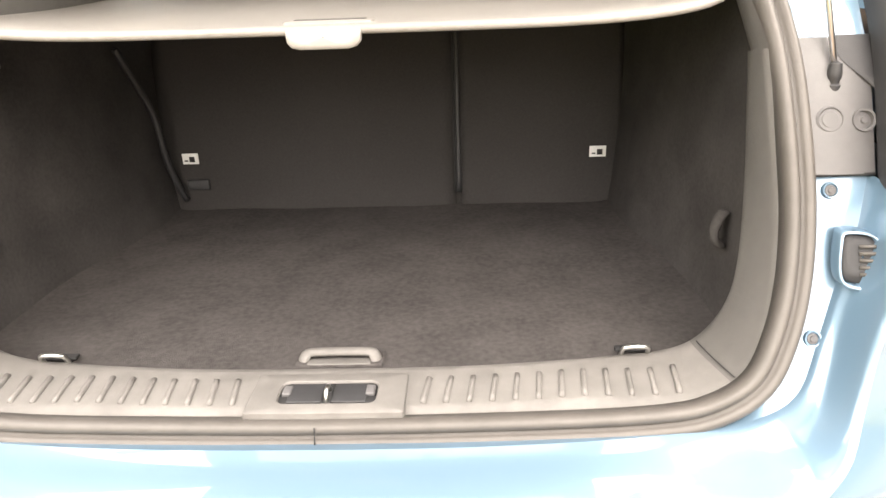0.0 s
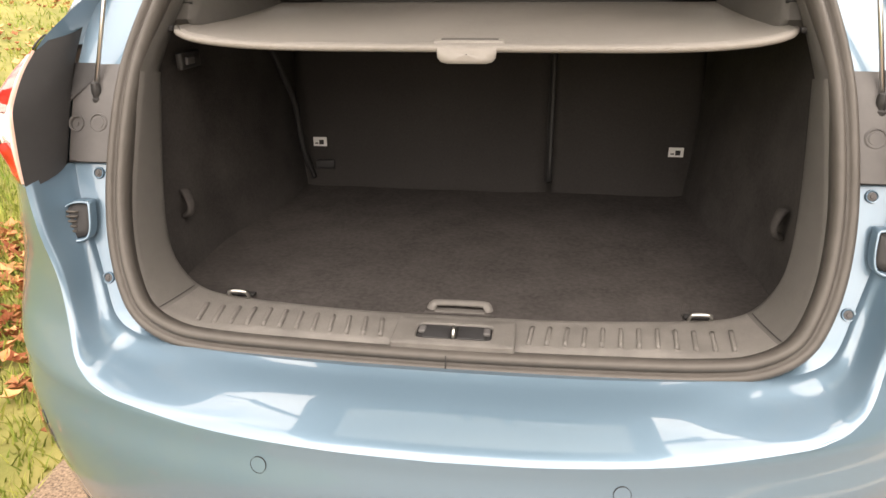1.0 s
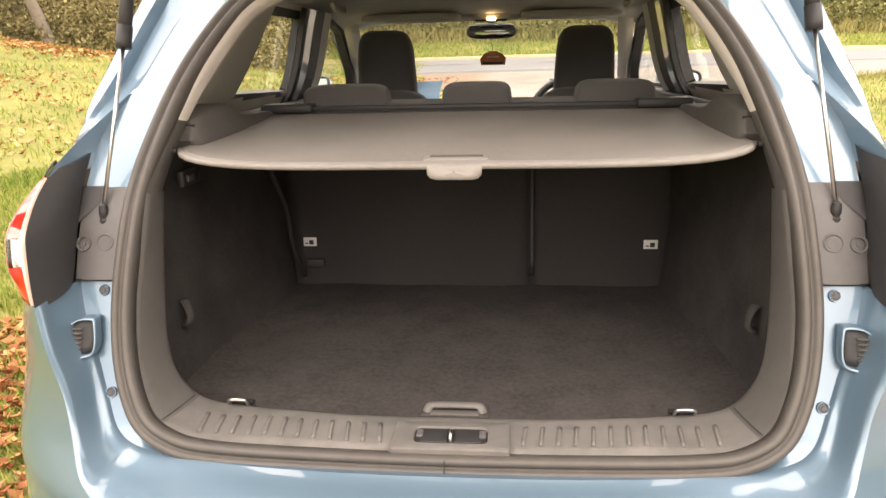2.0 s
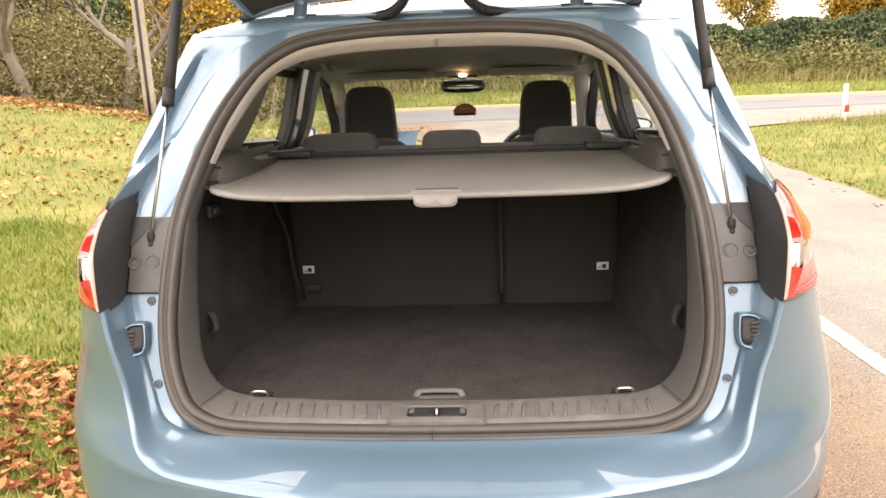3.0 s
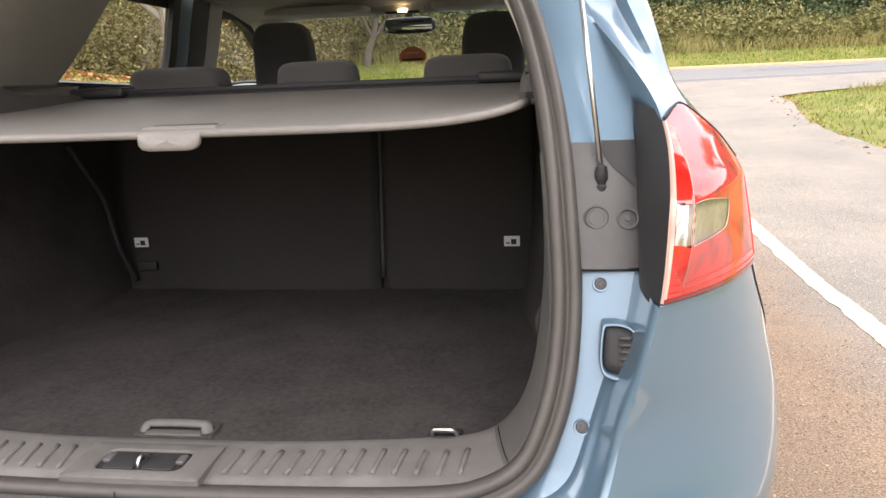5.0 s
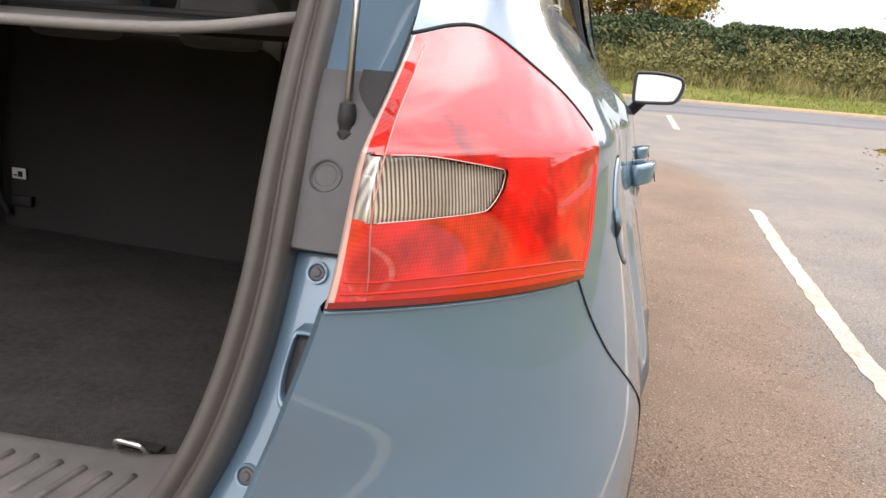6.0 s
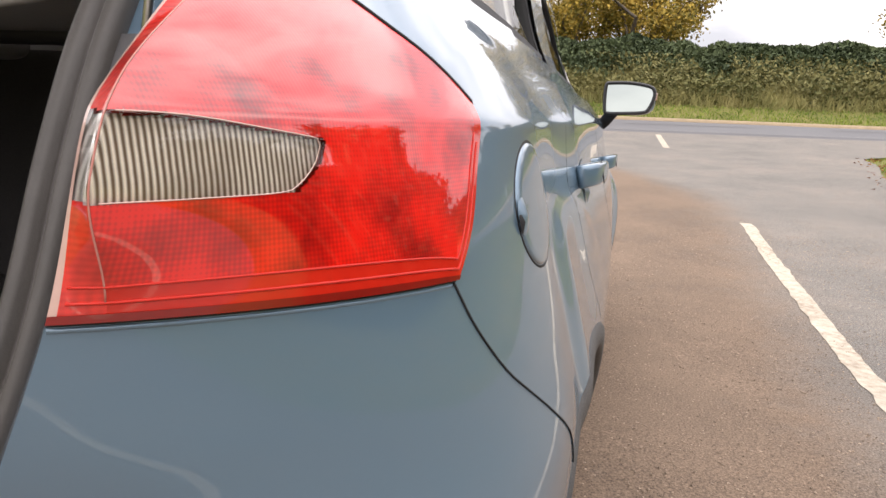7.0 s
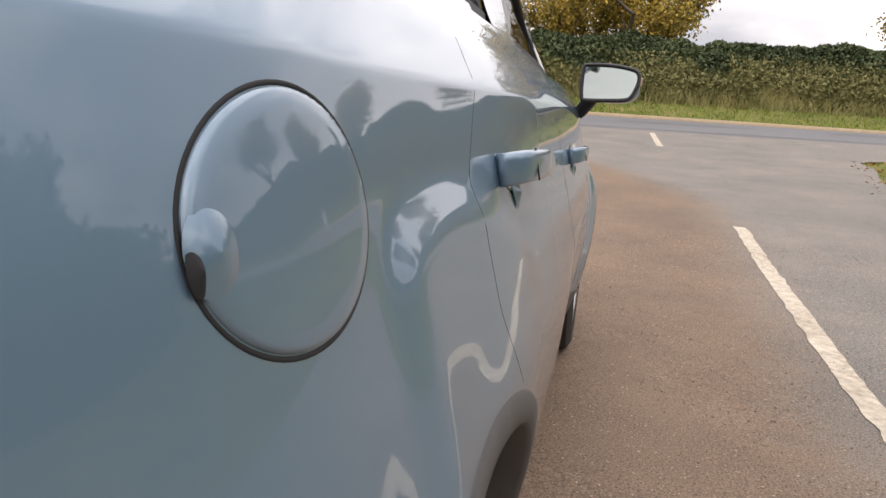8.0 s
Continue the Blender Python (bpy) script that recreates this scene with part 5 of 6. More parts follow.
lamp_pts = [lamp_point(j / (NT - 1), i / (NS - 1), 0.004) for i in range(NS) for j in range(NT)]
lamp_in_pts = [lamp_point(j / (NT - 1), i / (NS - 1), -0.003) for i in range(NS) for j in range(NT)]
by_zone = {}
for f in grid_faces(NS, NT):
    i, j = f[0] // NT, f[0] % NT
    by_zone.setdefault(zone((j + 0.5) / (NT - 1), (i + 0.5) / (NS - 1)), []).append(f)
for side in (1, -1):
    def sided(me):
        return me if side > 0 else mirror_mesh(me, me.name)
    lamp = part("tail_lamp", sided(sheet("tail_lamp", [[lamp_point(t, s, -0.014) for t in np.linspace(0.04, 1, 30)] for s in np.linspace(0, 1, 20)], REDDEEP)), car, "wraparound red and clear tail lamp")
    part("upper_lens", sided(subset("upper_lens", lamp_pts, by_zone["upper"], RED_RIB)), lamp, "glossy red upper lens")
    part("lower_lens", sided(subset("lower_lens", lamp_pts, by_zone["lower"], RED_RIB)), lamp, "glossy red fluted lens")
    part("lens_border", sided(subset("lens_border", lamp_pts, by_zone["edge"], RED_EDGE)), lamp, "bright red lens border")
    for key in ("mesh_high", "mesh_low"):
        part("inner_reflector", sided(subset("inner_reflector", lamp_pts, by_zone[key], RED_MESH)), lamp, "red mesh reflector strip")
    divide = []
    for z in np.linspace(1.146, 0.982, 30):
        y = lamp_in(z) + (lamp_out(z) - lamp_in(z)) * FOLD
        divide.append(skin(y, z, 0.004) + Vector((0, -lamp_ridge(FOLD, z), 0)))
    part("lens_fold", sided(sweep("lens_fold", divide, disc_profile(0.0006, 5), FOLDLINE, up=(1, 0, 0))), lamp, "pale fold line in the lens")
    border = [lamp_point(t, 0.10, 0.0042) for t in np.linspace(0.02, 0.95, 50)] + [lamp_point(0.95, q, 0.0042) for q in np.linspace(0.12, 0.72, 24)]
    part("border_line", sided(sweep("border_line", border, disc_profile(0.0007, 6), BORDERLINE, up=(1, 0, 0))), lamp, "bright moulded line along the lens border")
    border = [lamp_point(t, 0.055, 0.0042) for t in np.linspace(0.02, 0.975, 50)] + [lamp_point(0.975, q, 0.0042) for q in np.linspace(0.07, 0.72, 24)]
    part("border_line", sided(sweep("border_line", border, disc_profile(0.0009, 6), BORDERLINE, up=(1, 0, 0))), lamp, "bright moulded line along the lens border")
    low_band = [[lamp_point(t, q, 0.0046) for t in np.linspace(0.0, 1.0, 50)] for q in (0.0, 0.012, 0.024)]
    part("lens_foot", sided(sheet("lens_foot", low_band, REDFOOT)), lamp, "dark red foot of the lens")
    window = [(0.085, 1.0328), (0.2, 1.0328), (0.33, 1.0335), (0.362, 1.0375), (0.385, 1.047), (0.392, 1.056), (0.385, 1.0625), (0.36, 1.0645), (0.28, 1.0685), (0.2, 1.0725), (0.14, 1.0745), (0.085, 1.0750)]
    edge_w = []
    for t, z in spline([(*q, 0) for q in window], 60)[:, :2]:
        z0 = 0.9725 - 0.0115 * t
        edge_w.append(lamp_point(t, (z - z0) / (lamp_top(t) - z0), 0.0042))
    part("window_edge", sided(sweep("window_edge", edge_w, disc_profile(0.00045, 5), LAMPRIM, up=(1, 0, 0))), lamp, "pale edge of the clear lens")
    part("lens_rim", sided(subset("lens_rim", lamp_pts, by_zone["rim"], LAMPRIM)), lamp, "pale inner edge of the lamp")
    part("reversing_lens", sided(subset("reversing_lens", lamp_pts, by_zone["clear"] + by_zone["clear_inner"], CLEARLENS)), lamp, "clear reversing light lens").visible_shadow = False
    part("reversing_reflector", sided(subset("reversing_reflector", lamp_in_pts, by_zone["clear"], SILVER_RIB)), lamp, "ribbed silver reflector, groove shade in its colour")
    part("facet_reflector", sided(subset("facet_reflector", lamp_in_pts, by_zone["clear_inner"], SILVER_MESH)), lamp, "faceted silver reflector")
    rim_side = []
    for s in np.linspace(0, 1, 24):
        a, b = lamp_point(0, s, 0.004), lamp_point(0, s, 0.0)
        rim_side.append([a, a * 0.5 + b * 0.5 + Vector((-0.001, 0.001, 0)), b])
    part("lamp_side", sided(sheet("lamp_side", rim_side, LAMPRIM)), lamp, "pale translucent side of the lamp")
    top_path = [lamp_point(t, 1.0, 0.002) + Vector((0, 0, 0.003)) for t in np.linspace(0, 1, 40)] + [lamp_point(1, s, 0.001) + Vector((0.0, 0.003, 0)) for s in np.linspace(0.97, 0.03, 30)]
    part("lamp_gap", sided(sweep("lamp_gap", top_path, disc_profile(0.0016, 6), GAP, up=(1, 0, 0))), lamp, "dark gap round the lamp")
    low_path = [lamp_point(t, 0.0, 0.001) + Vector((0, 0, -0.0012)) for t in np.linspace(0, 1, 40)]
    fold_path = [lamp_point(t, 0.0, -0.0004) + Vector((0, 0, -0.0040)) for t in np.linspace(0, 1, 40)]
    part("bumper_edge", sided(sweep("bumper_edge", fold_path, disc_profile(0.0017, 8), PAINT, up=(0, 0, 1))), car, "rolled painted edge under the lamp")
    part("lower_gap", sided(sweep("lower_gap", low_path, disc_profile(0.0006, 6), GAP, up=(0, 0, 1))), lamp)

# ---- shut lines, fuel flap, handles, door mirrors ----
line = [skin(gap_y(z), z, 0.0006) for z in np.linspace(0.96, 0.715, 30)]
pair("bumper_shut_line", sweep("bumper_shut_line", line, disc_profile(0.0010, 6), GAP, up=(1, 0, 0)), label="dark shut line of the bumper")
for y0, lean in ((0.878, 0.75), (1.76, 0.05), (2.86, -0.05)):
    line = [skin(y0 + lean * max(0, z - 0.98) + 0.55 * max(0, 0.86 - z) * (y0 < 1), z, -0.0001) for z in np.linspace(1.128, 0.42, 50)]
    line = [p for p in line if not in_arch(p[1], p[2], 0.44)]
    pair("door_shut_line", sweep("door_shut_line", line, disc_profile(0.0004, 6), GAP, up=(1, 0, 0)), label="dark shut line of a door")
FLAP = (0.521, 0.9950, 0.0855, 0.0625)


def flap_point(r, a, out=0.0):
    y, z = FLAP[0] + FLAP[2] * r * math.cos(a), FLAP[1] + FLAP[3] * r * math.sin(a)
    return skin(y, z, out)


turns = np.linspace(0, 2 * math.pi, 60, endpoint=False)
flap_rows = [[flap_point(r, a, o) for a in turns] for r, o in ((0.0003, 0.0030), (0.4, 0.0030), (0.8, 0.0030), (0.92, 0.0028), (0.962, 0.0018), (0.975, -0.001))]
flap = part("fuel_flap", sheet("fuel_flap", flap_rows, PAINT, close_c=True), car, "round painted fuel filler flap")
part("flap_gap", sweep("flap_gap", [flap_point(1.0, a, -0.001) for a in turns], disc_profile(0.0019, 6), GAP, True, up=(1, 0, 0)), flap, "dark ring gap round the flap")
nc = (FLAP[0] - FLAP[2] * 0.965, FLAP[1] - 0.006)
round_a = np.linspace(0, 2 * math.pi, 28, endpoint=False)
part("finger_bulge", sheet("finger_bulge", [[skin(nc[0] + 0.012 + 0.016 * r * math.cos(a), nc[1] + 0.002 + 0.019 * r * math.sin(a), 0.0030 + 0.0035 * (1 - r * r) - 0.001 * r) for a in round_a] for r in (0.001, 0.35, 0.7, 0.9, 1.0)], PAINT, close_c=True), flap, "painted finger bulge of the flap")
part("flap_notch", sheet("flap_notch", [[skin(nc[0] + 0.0008 + 0.0050 * r * math.cos(a), nc[1] - 0.003 + 0.0105 * r * math.sin(a), 0.0064 - 0.004 * r) for a in round_a] for r in (0.001, 0.5, 1.0)], GAP, close_c=True), flap, "dark finger notch of the fuel flap")
for y0, y1, z0 in ((1.0, 1.235, 0.985), (1.95, 2.185, 0.955)):
    hp = spline([skin(y0, z0, 0.004), skin(y0 + 0.03, z0, 0.026), skin((y0 + y1) / 2, z0 - 0.002, 0.034), skin(y1 - 0.03, z0 - 0.006, 0.026), skin(y1, z0 - 0.007, 0.004)], 30)
    for s in (1, -1):
        me = sweep("door_handle", hp, [(0.0095 * math.copysign(abs(math.cos(a)) ** 0.5, math.cos(a)), 0.019 * math.copysign(abs(math.sin(a)) ** 0.5, math.sin(a))) for a in np.linspace(0, 2 * math.pi, 20, endpoint=False)], PAINT, up=(0, 0, 1))
        me2 = recalc(me if s > 0 else mirror_mesh(me, "door_handle"))
        hd = part("door_handle", me2, car, "light blue painted door handle")
        dish = [[skin((y0 + y1) / 2 + (y1 - y0) * 0.40 * r * math.cos(a), z0 - 0.004 + 0.030 * r * math.sin(a), 0.0022 - 0.001 * r) for a in np.linspace(0, 2 * math.pi, 24, endpoint=False)] for r in (0.05, 0.5, 1.0)]
        lk = [[skin(y0 + 0.085 + 0.020 * r * math.cos(a) * (1 + 0.45 * math.sin(a)), z0 - 0.032 + 0.020 * r * math.sin(a), 0.009 - 0.007 * r) for a in np.linspace(0, 2 * math.pi, 20, endpoint=False)] for r in (0.05, 0.7, 1.0)]
        lm = recalc(sheet("handle_lock_cap", lk, PAINT, close_c=True))
        part("handle_lock_cap", lm if s > 0 else mirror_mesh(lm, "handle_lock_cap"), hd, "painted lock cap below the handle")
        sm = sweep("handle_joint", [skin(y0 + 0.05, zz, 0.0385) for zz in np.linspace(z0 - 0.019, z0 + 0.019, 5)], disc_profile(0.0012, 6), GAP, up=(1, 0, 0))
        part("handle_joint", sm if s > 0 else mirror_mesh(sm, "handle_joint"), hd)
        dm = sheet("handle_dish", dish, PAINT, close_c=True)
        part("handle_dish", dm if s > 0 else mirror_mesh(dm, "handle_dish"), hd)
for s in (1, -1):
    def flip_if(me):
        return me if s > 0 else mirror_mesh(me, me.name)
    mir = part("door_mirror", flip_if(pillow("door_mirror", 0.205, 0.16, 0.128, PAINT, (0.942, 2.845, 1.172), 3.0, top=0.96)), car, "door mirror with a black rim")
    loop = [(-0.094, -0.050), (-0.098, 0.0), (-0.096, 0.050), (-0.085, 0.060), (0.0, 0.062), (0.075, 0.050), (0.094, 0.030), (0.092, 0.0), (0.075, -0.040), (0.055, -0.052), (0.0, -0.057), (-0.08, -0.060)]
    rimp = spline([(0.938 + x, 2.752 + 0.09 * z - 0.03 * x, 1.172 + z) for x, z in loop], 60, closed=True)
    part("mirror_rim", flip_if(sweep("mirror_rim", rimp, disc_profile(0.007, 8, 2.4), BLACK, True, up=(0, 1, 0))), mir, "black mirror rim")
    gl = mesh_of("mirror_pane", [(0.938, 2.752, 1.172)] + [tuple(p) for p in rimp], [(0, 1 + (i + 1) % 60, 1 + i) for i in range(60)], MIRRORGLASS, False)
    part("mirror_pane", flip_if(recalc(gl)), mir, "silvered mirror glass")
    arm = spline([(0.842, 2.86, 1.075), (0.862, 2.84, 1.10), (0.882, 2.81, 1.125), (0.905, 2.80, 1.15)], 12)
    part("mirror_arm", flip_if(sweep("mirror_arm", arm, [(-0.02, -0.04), (0.02, -0.04), (0.024, 0), (0.02, 0.04), (-0.02, 0.04), (-0.024, 0)], BLACK, up=(0, 1, 0))), mir, "black mirror arm")
    part("mirror_indicator", flip_if(box("mirror_indicator", (0.01, 0.03, 0.03), LAMPRIM, 0.004, (1.040, 2.79, 1.185))), mir, "pale side indicator")

# ---- wheels and arches ----
for wy, wz in WHEELS:
    for s in (1, -1):
        xo = 0.845 if wy < 2 else 0.887
        tyre = [(0.225, -0.215), (0.30, -0.225), (0.335, -0.205), (0.343, -0.17), (0.343, -0.055), (0.335, -0.02), (0.30, 0.0), (0.262, -0.002), (0.235, -0.012)]
        wheel = part("wheel", lathe("wheel", [(r, (xo + a)) for r, a in tyre], TYRE, 44, (0, wy, wz), "x"), car, "black tyre on a silver alloy rim")
        rimo = [(0.05, -0.02), (0.06, -0.018), (0.19, -0.035), (0.225, -0.018), (0.236, -0.008), (0.238, -0.02), (0.225, -0.06), (0.05, -0.075)]
        part("rim", lathe("rim", [(r, xo + a) for r, a in rimo], RIM, 40, (0, wy, wz), "x"), wheel, "silver alloy rim")
        for k in range(5):
            a = 2 * math.pi * k / 5 + 0.3
            sp = [(xo - 0.012 + 0.004 * math.sin(math.pi * t), wy + (0.04 + 0.18 * t) * math.cos(a), wz + (0.04 + 0.18 * t) * math.sin(a)) for t in np.linspace(0, 1, 6)]
            part("spoke", sweep("spoke", sp, [(-0.022, -0.012), (-0.016, 0.008), (0.016, 0.008), (0.022, -0.012)], RIM, up=(1, 0, 0)), wheel)
        if s < 0:
            for o in (wheel, *wheel.children_recursive):
                o.data = mirror_mesh(o.data, o.data.name)
    arch = []
    for a in np.linspace(-0.42, math.pi + 0.42, 60):
        row = []
        for r, o in ((0.392, -0.06), (0.394, -0.006), (0.398, 0.001), (0.41, 0.003), (0.430, 0.003), (0.437, -0.003)):
            y, z = wy + r * math.cos(a), max(0.2, wz + r * math.sin(a))
            row.append(skin(y, z) + Vector((o, 0, 0)))
        arch.append(row)
    pair("arch_trim", sheet("arch_trim", arch, CLAD, flip=True), label="dark grey plastic wheel arch trim")
    well = [[(0.82 * (1 - t) + 0.5 * t, wy + 0.393 * math.cos(a), wz + 0.393 * math.sin(a)) for t in (0, 0.5, 1)] for a in np.linspace(-0.5, math.pi + 0.5, 30)]
    pair("arch_liner", sheet("arch_liner", well, BLACK), label="black wheel arch liner")

# ---- fixings round the opening ----
def disc_on_flange(name, x, y, z, outline, mat, parent, label=""):
    me = lathe(name, outline, mat, 20)
    me.transform(Matrix.Translation((x, y, z)) @ Matrix.Rotation(radians(-21), 4, "X"))
    return part(name, me, parent, label)


BOLT = [(0.0005, -0.004), (0.0045, -0.004), (0.005, -0.002), (0.0055, 0.0), (0.0085, 0.0005), (0.0092, 0.003)]
CUP = [(0.0005, 0.002), (0.009, 0.002), (0.0105, -0.003), (0.013, -0.0035), (0.0138, 0.004)]
for s in (1, -1):
    for x, z, mat in ((0.622, 1.039, PANELGREY), (0.589, 0.963, PAINT), (0.564, 0.806, PAINT)):
        y = flange_y(z) + (-0.006 if z > 0.97 else 0.0065)
        ring = disc_on_flange("bolt_recess", s * x, y, z, CUP if mat is PANELGREY else [(r * 0.72, o * 0.5) for r, o in CUP], mat, car, "round fixing recess")
        disc_on_flange("bolt", s * x, y - 0.0005, z, [(r * 0.7, o * 0.4) for r, o in BOLT], PANELGREY, ring, "bolt in its recess")
    disc_on_flange("blind_plug", s * 0.585, flange_y(1.040) - 0.005, 1.040, [(0.0005, -0.003), (0.009, -0.003), (0.0115, -0.001), (0.0135, -0.0035), (0.016, -0.0015), (0.0165, 0.004)], PANELGREY, car, "round grey blanking plug")
    # bump stop: an angled rubber block in a bright frame
    cx, cz = 0.610, 0.900
    shape = [(0.84 * x, 0.84 * z) for x, z in ((-0.024, -0.030), (0.018, -0.034), (0.025, -0.028), (0.026, 0.004), (0.010, 0.026), (-0.016, 0.028), (-0.024, 0.020))]
    def stop_ring(k, lift):
        pts = spline([(s * (cx + x * k), flange_y(cz + z * k) - 0.012 - lift - 0.55 * max(0, x * k + 0.004), cz + z * k) for x, z in shape], 42, closed=True)
        return pts
    rows = [stop_ring(k, l) for k, l in ((1.14, -0.012), (1.13, 0.004), (1.05, 0.007), (0.98, 0.005), (0.96, -0.004))]
    frame_me = sheet("bump_stop_frame", rows, PAINT, close_c=True)
    stop = part("bump_stop", recalc(sheet("bump_stop", [stop_ring(k, l) for k, l in ((0.96, -0.004), (0.9, 0.002), (0.5, 0.004), (0.04, 0.004))], BLACK, close_c=True)), car, "black rubber bump stop in a painted frame")
    part("stop_frame", recalc(frame_me), stop, "painted frame of the bump stop")
    for k in range(5):
        z = cz - 0.017 + k * 0.0072
        x0, x1 = -0.004, 0.016 if k < 3 else 0.010
        me = sweep("stop_rib", [(s * (cx + x), flange_y(z) - 0.019 - 0.55 * max(0, x + 0.004), z + 0.004 * (x / 0.02)) for x in np.linspace(x0, x1, 4)], disc_profile(0.0022, 6), SEAL, up=(0, -1, 0))
        part("stop_rib", me, stop)
    # gas strut
    a, b, c, d = Vector((s * 0.592, 0.225, 1.092)), Vector((s * 0.565, 0.318, 1.366)), Vector((s * 0.545, 0.352, 1.534)), Vector((s * 0.522, 0.392, 1.74))
    strut = part("gas_strut", sweep("gas_strut", [b, b * 0.6 + c * 0.4, c, c * 0.4 + d * 0.6, d], disc_profile(0.0115, 12), BLACK, up=(0, 1, 0)), car, "black tailgate gas strut")
    part("strut_rod", sweep("strut_rod", [a, a * 0.5 + b * 0.5, b], disc_profile(0.0034, 10), ROD, up=(0, 1, 0)), strut, "thin steel strut rod")
    part("strut_collar", sweep("strut_collar", [b - Vector((0, 0.003, 0.010)), b, b + (c - b) * 0.16], disc_profile(0.0130, 12), BLACK, up=(0, 1, 0)), strut)
    part("strut_socket", lathe("strut_socket", [(0.003, 0.022), (0.0065, 0.020), (0.008, 0.011), (0.008, 0.004), (0.0068, 0.002), (0.0068, -0.002), (0.0088, -0.004), (0.0088, -0.014), (0.006, -0.019), (0.002, -0.019)], BLACK, 16, (s * 0.592, 0.225, 1.080), "z"), strut, "black ball socket")
for x, y, z in ((0.24, None, 0.646), (-0.24, None, 0.646), (0.683, None, 0.575), (-0.683, None, 0.575)):
    a = plan_start(z, abs(x))
    ring = []
    for r, o in ((0.0095, 0.0012), (0.0105, 0.0012), (0.0115, -0.001), (0.0118, 0.001)):
        row = []
        for t in np.linspace(0, 2 * math.pi, 24, endpoint=False):
            xx, zz = abs(x) + r * math.cos(t), z + r * math.sin(t)
            p = corner(zz, plan_start(zz, xx), o)
            row.append((math.copysign(1, x) * p[0], p[1], p[2]))
        ring.append(row)
    cap = sheet("parking_sensor", [[tuple(np.mean(ring[0], axis=0) * 0.97 + np.array(p) * 0.03) for p in ring[0]]] + ring[:2], PAINT, close_c=True, flip=x > 0)
    sensor = part("parking_sensor", recalc(cap), car, "round painted parking sensor in the bumper")
    part("sensor_gap", recalc(sheet("sensor_gap", [ring[1], ring[2], ring[3]], GAP, close_c=True)), sensor, "thin dark ring of the sensor")
refl = [[corner(z, a, 0.004) for a in np.linspace(0.50, 0.66, 16)] for z in (0.498, 0.512, 0.532, 0.550)]
pair("bumper_reflector", sheet("bumper_reflector", refl, RED_EDGE), label="red bumper reflector")

# ---- tailgate, raised overhead ----
HINGE, REAR = np.array([0.645, 1.655]), np.array([-0.33, 2.07])


def gate_point(u, v, lift=0.0):
    """u across (-1 to 1), v from the hinge (0) to the lower edge (1)."""
    w = lerp_table([(0, 0.46), (0.1, 0.50), (0.45, 0.585), (0.7, 0.64), (1.0, 0.60)], v)
    base = HINGE + (REAR - HINGE) * v
    bow = 0.10 * math.sin(math.pi * v) + lift
    nrm = np.array([0.392, 0.920])
    y, z = base + nrm * (bow - 0.05 * abs(u) ** 4)
    return (w * u, y, z)


gate_u, gate_v = np.linspace(-1, 1, 41), np.linspace(0, 1, 34)
for lift, mat, nm, lab in ((0.0, PAINT, "tailgate", "raised light blue tailgate"), (-0.05, DARKTRIM, "tailgate_lining", "dark plastic inner lining of the tailgate")):
    pts = [gate_point(u, v, lift) for v in gate_v for u in gate_u]
    fs = [f for f in grid_faces(34, 41, flip=lift == 0) if not (0.10 < gate_v[f[0] // 41] < 0.47 and abs(gate_u[f[0] % 41] + 0.025) < 0.80)]
    ob = part(nm, subset(nm, pts, fs, mat), car if lift == 0 else gate, lab)
    gate = ob if lift == 0 else gate
part("rear_screen", sheet("rear_screen", [[gate_point(u, v, -0.02) for u in np.linspace(-0.84, 0.84, 15)] for v in np.linspace(0.09, 0.49, 10)], TINTED), gate, "dark tinted rear screen glass").visible_shadow = False
edge = [gate_point(-1, v, -0.025) for v in gate_v] + [gate_point(u, 1, -0.025) for u in gate_u[1:]] + [gate_point(1, v, -0.025) for v in gate_v[::-1][1:]] + [gate_point(u, 0, -0.025) for u in gate_u[::-1][1:-1]]
part("tailgate_edge", sweep("tailgate_edge", edge, [(-0.008, -0.026), (0.008, -0.026), (0.008, 0.026), (-0.008, 0.026)], PAINT, True, up=(0, 0.392, 0.920)), gate, "painted folded edge of the tailgate")
